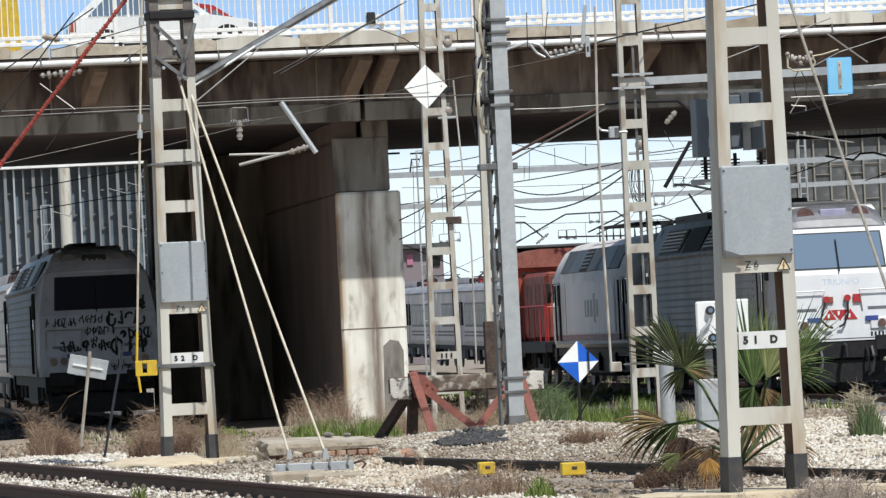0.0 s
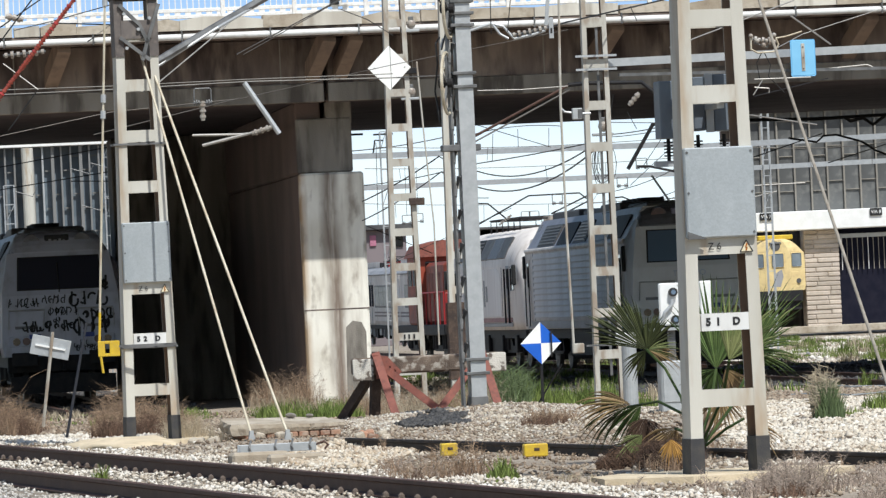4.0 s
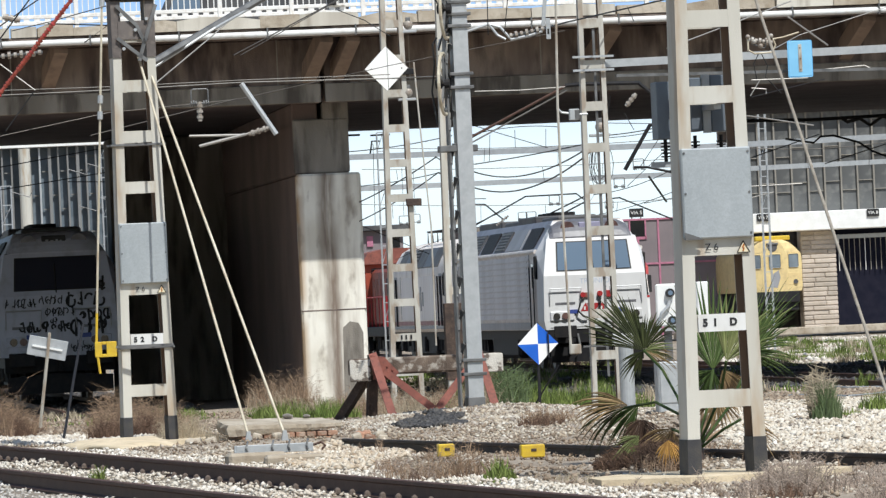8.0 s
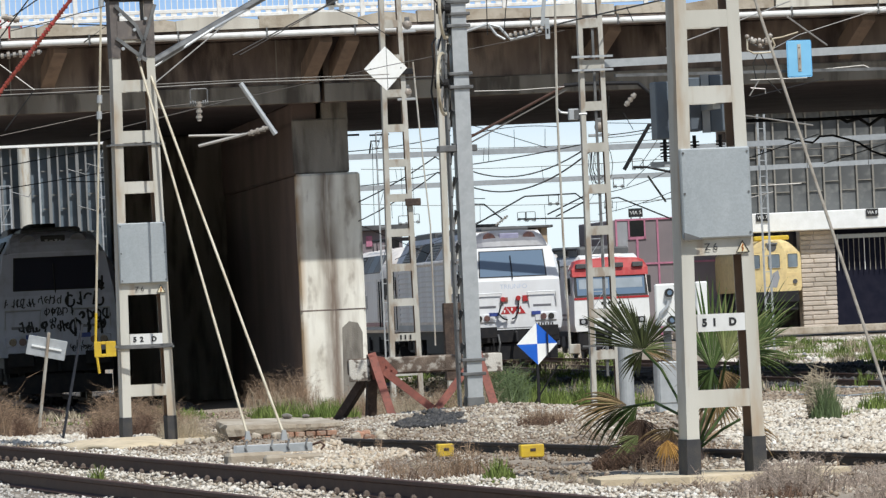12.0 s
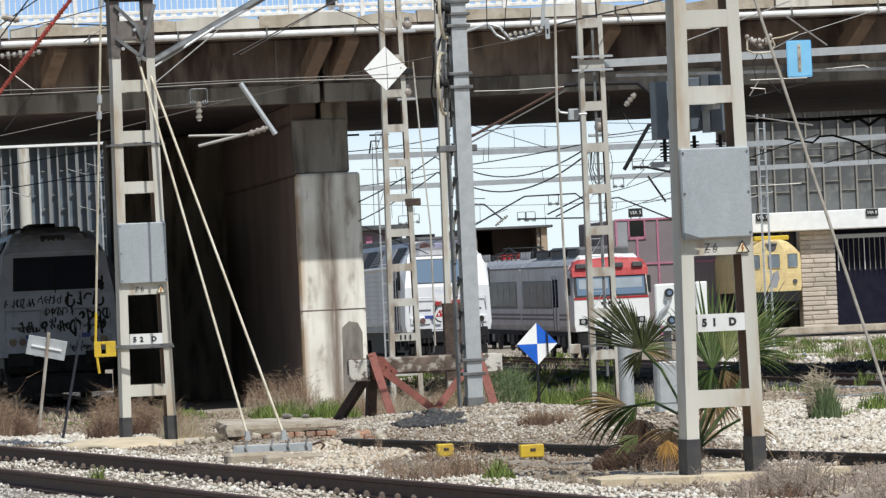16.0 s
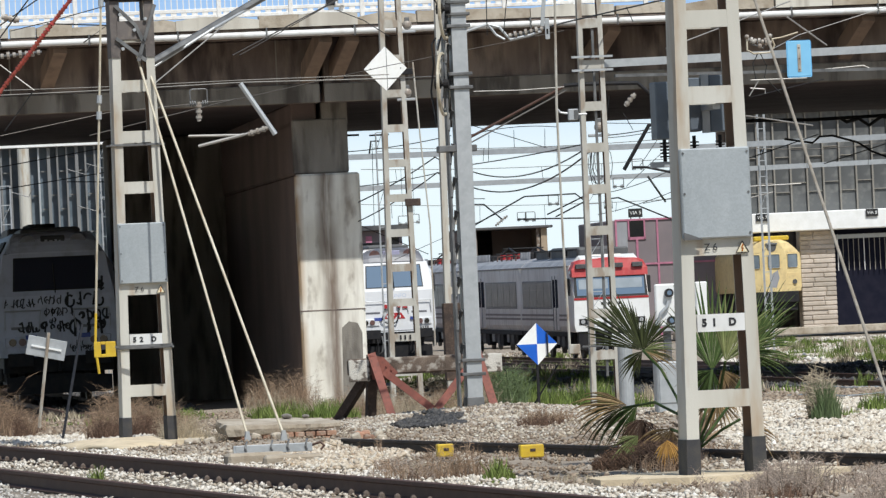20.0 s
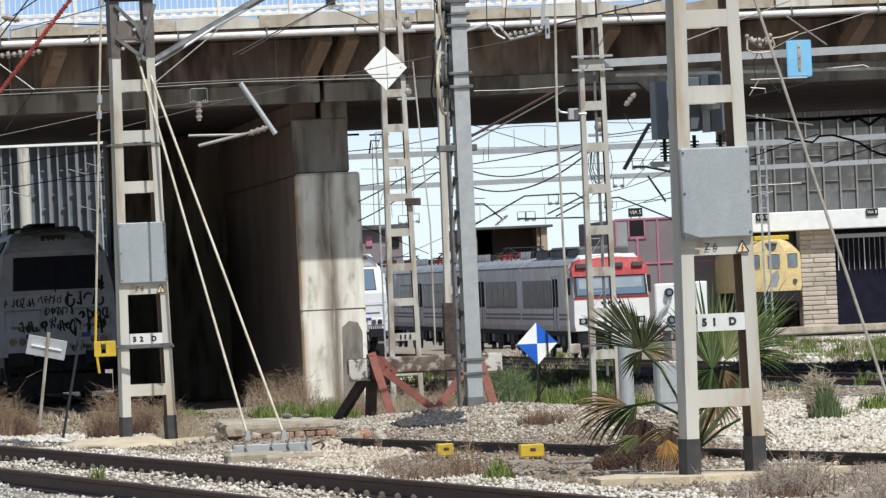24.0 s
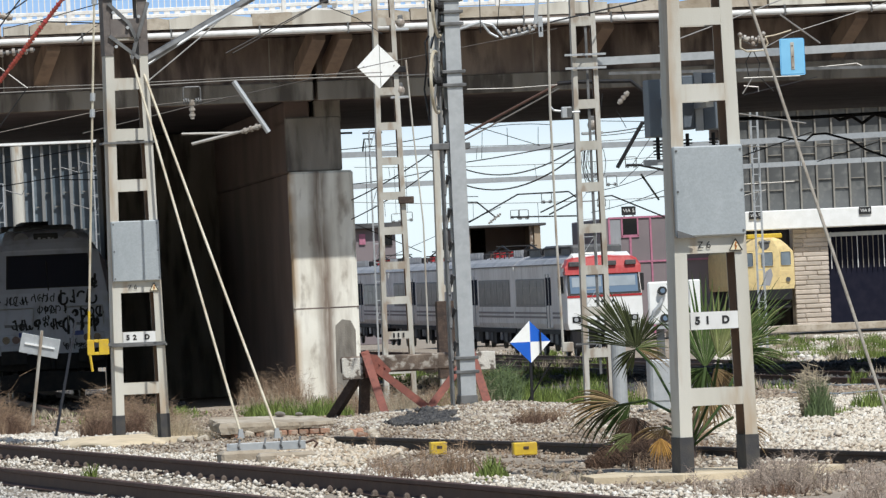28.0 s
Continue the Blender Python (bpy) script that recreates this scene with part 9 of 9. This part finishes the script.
ROWS.append((-3.45, 77.63, 0.353, 0.49, 200))
ROWS.append((-3.02, 76.08, 0.216, 0.27, 80))
ROWS.append((-3.76, 79.42, 0.188, 0.38, 80))
ROWS.append((-3.17, 148.26, 0.843, 0.98, 160))
ROWS.append((-2.54, 162.55, 0.539, 0.69, 90))
ROWS.append((0.06, 142.70, 0.541, 1.08, 90))
ROWS.append((0.85, 140.07, 0.531, 0.80, 70))
ROWS.append((-0.37, 154.82, 0.440, 0.88, 60))
ROWS.append((2.75, 47.17, 0.268, 0.27, 120))
ROWS.append((-0.22, 55.53, 0.316, 0.24, 100))
for k in range(12):
    ROWS.append((rng.uniform(-2.6, 1.2), rng.uniform(98, 122), rng.uniform(0.3, 0.5), rng.uniform(0.4, 0.8), int(rng.integers(50, 90))))
ROWS.append((1.02, 51.76, 0.294, 0.12, 60))
ROWS.append((-3.72, 127.98, 0.728, 0.73, 100))
ROWS.append((16.86, 318.64, 1.510, 0.91, 60))
blades("straw_brush", "pale straw coloured dry stems in the gravel", STRAW, ROWS, 0.0034, 0.8, stalky=True)
ROWS = []
ROWS.append((-3.69, 115.93, 0.176, 0.33, 130))
ROWS.append((-3.38, 114.06, 0.195, 0.43, 170))
ROWS.append((-3.13, 114.84, 0.174, 0.37, 150))
ROWS.append((-2.85, 112.25, 0.192, 0.53, 190))
ROWS.append((-2.62, 113.90, 0.194, 0.41, 170))
ROWS.append((-2.39, 114.76, 0.174, 0.52, 150))
ROWS.append((-2.23, 119.51, 0.204, 0.39, 140))
ROWS.append((-2.01, 123.46, 0.234, 0.47, 110))
ROWS.append((-3.91, 117.56, 0.134, 0.27, 70))
ROWS.append((-2.05, 138.19, 0.524, 0.39, 120))
ROWS.append((0.41, 52.37, 0.15, 0.30, 120))
ROWS.append((0.40, 52.26, 0.17, 0.2, 90))
ROWS.append((0.98, 117.62, 0.446, 0.78, 300))
ROWS.append((1.28, 114.49, 0.488, 0.89, 420))
ROWS.append((1.67, 114.86, 0.490, 0.65, 320))
ROWS.append((2.11, 115.03, 0.436, 0.52, 240))
ROWS.append((2.55, 108.39, 0.432, 0.64, 420))
ROWS.append((2.61, 99.12, 0.329, 0.47, 260))
ROWS.append((2.12, 100.40, 0.285, 0.38, 140))
ROWS.append((2.89, 91.63, 0.347, 0.35, 140))
ROWS.append((1.29, 131.34, 0.498, 0.75, 220))
ROWS.append((2.99, 119.62, 0.454, 0.57, 200))
ROWS.append((5.53, 77.03, 0.277, 0.34, 260))
ROWS.append((10.73, 193.12, 0.824, 0.48, 260))
ROWS.append((13.36, 221.40, 0.839, 0.55, 240))
ROWS.append((12.64, 194.30, 0.829, 0.55, 280))
ROWS.append((15.11, 216.38, 0.820, 0.62, 260))
ROWS.append((12.62, 174.88, 0.663, 0.56, 260))
ROWS.append((14.94, 259.40, 0.984, 0.39, 160))
ROWS.append((17.11, 255.17, 1.209, 0.44, 180))
ROWS.append((8.72, 165.55, 0.471, 0.39, 120))
ROWS.append((5.02, 75.43, 0.214, 0.18, 80))
ROWS.append((-3.38, 56.83, 0.07, 0.30, 130))
ROWS.append((-3.52, 57.74, 0.044, 0.11, 30))
ROWS.append((1.64, 258.07, 0.978, 0.73, 120))
ROWS.append((-2.47, 279.85, 1.592, 0.58, 200))
ROWS.append((-0.83, 265.29, 1.257, 0.50, 150))
ROWS.append((3.24, 249.58, 1.419, 0.59, 240))
ROWS.append((4.50, 230.09, 1.090, 0.48, 200))
ROWS.append((5.18, 205.34, 0.779, 0.39, 120))
ROWS.append((2.23, 221.62, 1.050, 0.50, 420))
ROWS.append((3.12, 198.52, 0.941, 0.45, 420))
ROWS.append((4.22, 206.11, 0.879, 0.43, 320))
ROWS.append((4.29, 176.84, 0.587, 0.44, 280))
ROWS.append((2.41, 174.73, 0.994, 0.33, 320))
ROWS.append((1.54, 189.90, 0.720, 0.40, 240))
ROWS.append((3.19, 164.10, 0.778, 0.28, 240))
for k in range(16):
    ROWS.append((-3.25 + 0.105 * k + rng.uniform(-0.05, 0.05), rng.uniform(96, 104), rng.uniform(0.12, 0.24), rng.uniform(0.3, 0.55), 130))
blades("green_grass", "fresh green grass growing through the gravel", GRASS, ROWS, 0.007, 0.5, "grass")
ROWS = []
for lo, hi, y0, y1, n in ((0.048, 0.08, 215, 290, 26), (-0.014, 0.028, 205, 268, 50), (0.007, 0.028, 128, 198, 30), (-0.066, 0.08, 118, 134, 40), (0.0, 0.03, 118, 215, 130), (-0.014, 0.0, 150, 230, 50), (0.044, 0.082, 138, 215, 12)):
    for _ in range(n):
        y = rng.uniform(y0, y1)
        ROWS.append((y * rng.uniform(lo, hi), y, rng.uniform(0.2, 0.75), rng.uniform(0.12, 0.55), int(rng.integers(40, 130))))
for _ in range(22):
    yc = rng.uniform(158, 285)
    xc_, big = yc * rng.uniform(0.047, 0.082), rng.uniform(0.6, 1.7)
    for k in range(int(rng.integers(3, 9))):
        ROWS.append((xc_ + rng.normal(0, big * 0.5), yc + rng.normal(0, big * 2.2), rng.uniform(0.15, 0.5), rng.uniform(0.15, 0.62), int(rng.integers(50, 150))))
blades("far_grass", "green patches of grass between the far tracks", GRASS, ROWS[::2] + ROWS[1::4], 0.013, 0.6, "grass")
blades("far_straw", "pale dry grass between the far tracks", STRAW, ROWS[3::4], 0.011, 0.6, "grass")
ROWS = []
ROWS.append((1.17, 113.99, 0.389, 1.06, 260))
ROWS.append((0.93, 117.84, 0.335, 0.89, 160))
ROWS.append((3.39, 80.86, 0.383, 0.23, 60))
ROWS.append((7.60, 124.51, 0.472, 0.24, 60))
blades("grey_bush", "grey green bush by the buffer stop", GRASS_GREY, ROWS, 0.008, 0.6, "bush", True)
ROWS = []
ROWS.append((4.59, 72.97, 0.152, 0.64, 800))
ROWS.append((4.59, 72.97, 0.194, 0.48, 500))
blades("reed_tuft", "tall green reed tuft on pale stones", GRASS_GREY, ROWS, 0.007, 0.35, "reed")
ROWS = []
ROWS.append((4.55, 73.06, 0.152, 0.87, 110))
ROWS.append((4.52, 73.90, 0.084, 0.81, 50))
blades("reed_plumes", "pale feathery reed plumes", STRAW, ROWS, 0.012, 0.25, "reed", True)


# ---- fan palm ----
palm_at = Vector((2.247, 55.526, -0.108))
palm = thing("fan_palm", "low fan palm with green and dry hanging leaves", "palm", tuple(palm_at))


def to_palm(p):
    return Vector(p) - palm_at


def fan(hub, length, a0, a1, n, material, tilt=0.3, label="", droop=0.15, wid=0.0, fused=0.5):
    """A fan leaf: pleated segments joined round the hub as far as 'fused', then free, narrowing and drooping at the tips."""
    bm = bmesh.new()
    h = to_palm(hub)
    n = max(8, int(n * 0.72))
    da = radians(a1 - a0) / n
    lean = tilt * rng.uniform(0.5, 1.1)
    for k in range(n):
        a = radians(a0) + da * (k + 0.5) + rng.uniform(-0.2, 0.2) * da
        L = length * (0.8 + 0.3 * math.sin(math.pi * (k + 0.5) / n)) * rng.uniform(0.86, 1.06)
        d = Vector((math.cos(a), lean + rng.uniform(-0.05, 0.05), math.sin(a)))
        side = Vector((-math.sin(a), 0, math.cos(a)))
        dr = droop * rng.uniform(0.6, 1.6)
        prev = None
        for t, w in ((0.02, 0.02), (fused * 0.55, fused * 0.55), (fused, fused), (0.72, fused * 0.72), (0.9, fused * 0.3), (1.0, 0.01)):
            hw = min(0.03, L * w * math.tan(abs(da) / 2) * 1.05)
            c = h + d * (L * t) - Vector((0, 0, dr * L * t * t * abs(math.cos(a)) + dr * L * t ** 4))
            row = [bm.verts.new(c + side * hw), bm.verts.new(c + Vector((0, -0.7 * hw, 0))), bm.verts.new(c - side * hw)]
            if prev:
                for i in (0, 1):
                    bm.faces.new((prev[i], prev[i + 1], row[i + 1], row[i]))
            prev = row
    return part("leaf", bm, material, palm, label)


def stalk(pts, r=0.014, m=PALM):
    bm = bmesh.new()
    tube(bm, [to_palm(p) for p in pts], r, 6)
    part("stalk", bm, m, palm)


bm = bmesh.new()
rod(bm, (0, 0, -0.3), (-0.02, 0.05, 0.28), 0.13, 10, 0.09)
part("trunk", bm, WOOD_DARK, palm, "short fibrous trunk")
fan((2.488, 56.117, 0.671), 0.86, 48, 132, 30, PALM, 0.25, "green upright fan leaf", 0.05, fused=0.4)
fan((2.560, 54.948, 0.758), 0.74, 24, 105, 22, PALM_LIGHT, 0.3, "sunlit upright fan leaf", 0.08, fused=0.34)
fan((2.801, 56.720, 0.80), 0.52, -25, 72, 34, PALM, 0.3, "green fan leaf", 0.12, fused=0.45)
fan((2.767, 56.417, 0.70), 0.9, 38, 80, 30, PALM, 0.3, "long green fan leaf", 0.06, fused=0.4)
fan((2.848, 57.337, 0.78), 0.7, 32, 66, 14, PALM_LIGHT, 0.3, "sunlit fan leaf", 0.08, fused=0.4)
fan((2.60, 56.720, 0.66), 0.40, 255, 345, 26, PALM_DRY, 0.3, "pale dry hanging leaf", 0.1, fused=0.4)
fan((2.515, 56.720, 0.663), 0.40, 180, 300, 20, PALM, 0.3, "green hanging leaf", 0.1, fused=0.4)
fan((2.520, 56.117, 0.430), 0.30, 190, 350, 27, PALM_DRY, 0.3, "dry hanging leaf", 0.1)
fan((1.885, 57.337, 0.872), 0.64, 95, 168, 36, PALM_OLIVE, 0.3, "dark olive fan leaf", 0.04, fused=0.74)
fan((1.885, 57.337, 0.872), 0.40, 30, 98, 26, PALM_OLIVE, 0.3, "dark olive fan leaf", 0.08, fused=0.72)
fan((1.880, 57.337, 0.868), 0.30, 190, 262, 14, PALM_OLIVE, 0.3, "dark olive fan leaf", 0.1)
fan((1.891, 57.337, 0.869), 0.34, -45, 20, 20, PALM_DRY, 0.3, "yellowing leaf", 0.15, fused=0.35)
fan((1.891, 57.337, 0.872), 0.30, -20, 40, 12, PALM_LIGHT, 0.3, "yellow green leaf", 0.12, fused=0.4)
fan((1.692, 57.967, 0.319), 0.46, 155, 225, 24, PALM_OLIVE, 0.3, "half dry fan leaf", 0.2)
fan((1.722, 57.650, 0.345), 0.56, 140, 190, 20, PALM_DRY, 0.3, "dry fan leaf", 0.2, 0.018)
fan((1.831, 57.967, 0.346), 0.42, 190, 260, 20, PALM, 0.3, "half dry fan leaf", 0.15)
fan((2.103, 56.720, 0.117), 0.42, 170, 300, 37, PALM_DRY, 0.4, "dry brown hanging leaf", 0.2)
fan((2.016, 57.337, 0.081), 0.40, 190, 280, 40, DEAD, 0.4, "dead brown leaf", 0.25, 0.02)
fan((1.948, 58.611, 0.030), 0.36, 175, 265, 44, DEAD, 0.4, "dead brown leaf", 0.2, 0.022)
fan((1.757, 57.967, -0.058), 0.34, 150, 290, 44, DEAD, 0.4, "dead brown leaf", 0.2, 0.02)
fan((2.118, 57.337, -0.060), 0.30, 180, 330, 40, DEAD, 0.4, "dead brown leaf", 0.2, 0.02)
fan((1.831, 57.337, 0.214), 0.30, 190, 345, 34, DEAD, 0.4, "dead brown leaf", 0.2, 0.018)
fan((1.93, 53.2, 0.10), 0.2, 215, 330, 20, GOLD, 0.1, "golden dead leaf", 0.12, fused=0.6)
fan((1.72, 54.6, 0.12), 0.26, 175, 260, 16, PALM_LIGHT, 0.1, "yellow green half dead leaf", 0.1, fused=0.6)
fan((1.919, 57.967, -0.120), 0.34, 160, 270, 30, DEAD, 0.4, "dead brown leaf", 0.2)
fan((2.704, 55.526, 0.16), 0.36, -48, 22, 24, PALM_DRY, 0.3, "dry fan leaf", 0.2, 0.014)
fan((2.736, 55.526, 0.207), 0.26, 30, 80, 10, DEAD, 0.3, "withered fan leaf", 0.1)
fan((2.365, 56.720, -0.030), 0.4, 20, 160, 20, DRY, 0.4, "dead brown leaf", 0.1)
for pts in ([(2.238, 55.526, -0.076), (2.158, 56.417, 0.415), (2.04, 57.027, 0.690), (1.885, 57.337, 0.872)], [(2.238, 55.526, -0.076), (2.189, 56.720, 0.247), (1.975, 57.337, 0.371), (1.692, 57.967, 0.319)], [(2.259, 55.526, -0.077), (2.407, 55.820, 0.333), (2.488, 56.117, 0.671)], [(2.270, 55.526, -0.077), (2.507, 55.236, 0.443), (2.560, 54.948, 0.758)], [(2.270, 55.526, -0.077), (2.621, 56.117, 0.319), (2.856, 56.720, 0.702)], [(2.270, 55.526, -0.077), (2.532, 55.526, 0.122), (2.704, 55.526, 0.209)], [(2.249, 55.526, -0.076), (2.211, 56.117, 0.071), (2.103, 56.720, 0.117)]):
    stalk(pts)

# ---- foundations, pipes and coils on the ground ----
TAN = mat("sandy_concrete", (0.7, 0.58, 0.41), 0.95, 0, (0.56, 0.455, 0.31), 2.0, (0.34, 0.28, 0.2), 10, 0.4, 0.4, 25)
for at, w, d, h, t in (((2.292, 51.716, -0.163), 1.15, 1.0, 0.10, 10), ((-3.947, 77.573, -0.167), 0.85, 1.4, 0.08, 12), ((3.285, 52.750, -0.286), 0.6, 0.9, 0.06, 4)):
    o = thing("post_footing", "low sandy concrete footing at ground level", "footing", at, t, "footings")
    bm = bmesh.new()
    prism(bm, [(-w, -d * 0.6), (-w * 0.4, -d), (w * 0.7, -d * 0.9), (w, -d * 0.2), (w * 0.8, d * 0.7), (-w * 0.5, d), (-w * 0.95, d * 0.3)], "z", -0.3, 0.0)
    part("top", bm, TAN, o)
pipe = tagged(part("steel_pipe", tubed([[(4.233, 63.939, -0.443), (5.082, 63.939, -0.457)], [(3.025, 63.939, -0.333), (4.233, 63.939, -0.443)]], 0.035), GALV_DARK), "dark pipe lying along the stones", "pipe")
for pts in ([(12.087, 166.045, -0.756), (11.146, 162.025, -0.752), (10.155, 152.527, -0.743), (9.507, 143.086, -0.733), (9.126, 132.898, -0.723), (9.112, 124.814, -0.691)], [(7.398, 141.964, -0.732), (7.840, 136.806, -0.727), (8.623, 134.864, -0.725), (9.557, 128.551, -0.712)], [(6.731, 129.323, -0.716), (7.646, 127.205, -0.704), (8.049, 120.641, -0.668), (8.918, 120.007, -0.664)], [(5.923, 112.919, -0.625), (6.582, 111.390, -0.611), (6.118, 91.787, -0.328), (7.189, 96.825, -0.400)]):
    wire("ground_cable", "pale grey cable lying over dark ballast", [(a, b_, ground_z(a, b_) + 0.06) for a, b_, c_ in pts], 0.022, GALV, "ground cables")
mound = thing("sand_mound", "low yellow sandy mound at the foot of the post", "sand", (-4.203, 75.899, -0.204), 10)
bm = bmesh.new()
bmesh.ops.create_uvsphere(bm, u_segments=28, v_segments=10, radius=1.0)
for v in bm.verts:
    n_ = 1 + 0.25 * noise.noise(v.co * 2.0)
    v.co = Vector((v.co.x * 0.72 * n_, v.co.y * 2.2 * n_, v.co.z * 0.11 * n_))
part("sand_cap", bm, TAN, mound, "", True)


def gone(t):
    """How far along the track the leading end stands: a little faster in the middle of the move."""
    return float(np.interp(t, (0, 8, 16, 28), (131.85, 164.75, 200.1, 249.3)))


def motions():
    times = [28 * k / 140 for k in range(141)]
    def run(ob, gap):
        walk(ob, [(t, B @ pose(LOCO_X, gap + gone(t), -0.47 - 0.004 * t)) for t in range(0, 29)])
    run(triunfo, 0.0)
    run(second, 22.4)
    run(orange, 42.2)
    for v, x, speed, lane in TRAFFIC:
        walk(v, [(t, B @ pose(x + speed * t, lane, 7.752, 0, 0, 0 if speed > 0 else 180)) for t in (0, 14, 28)])
    for y, ws in WHEELS:
        walk(ws, [(t, Matrix.Translation((0, y, 0.5)) @ Matrix.Rotation(-(gone(t) - gone(0)) / 0.5, 4, "X")) for t in times])


WHEELS = [(y, wheelset(L, y)) for L, ys in ((triunfo, (2.55, 5.25, 16.15, 18.85)), (second, (2.55, 5.25, 13.35, 16.05))) for y in ys]
for y in (2.55, 5.25, 16.15, 18.85):
    wheelset(left_loco, y)
motions()
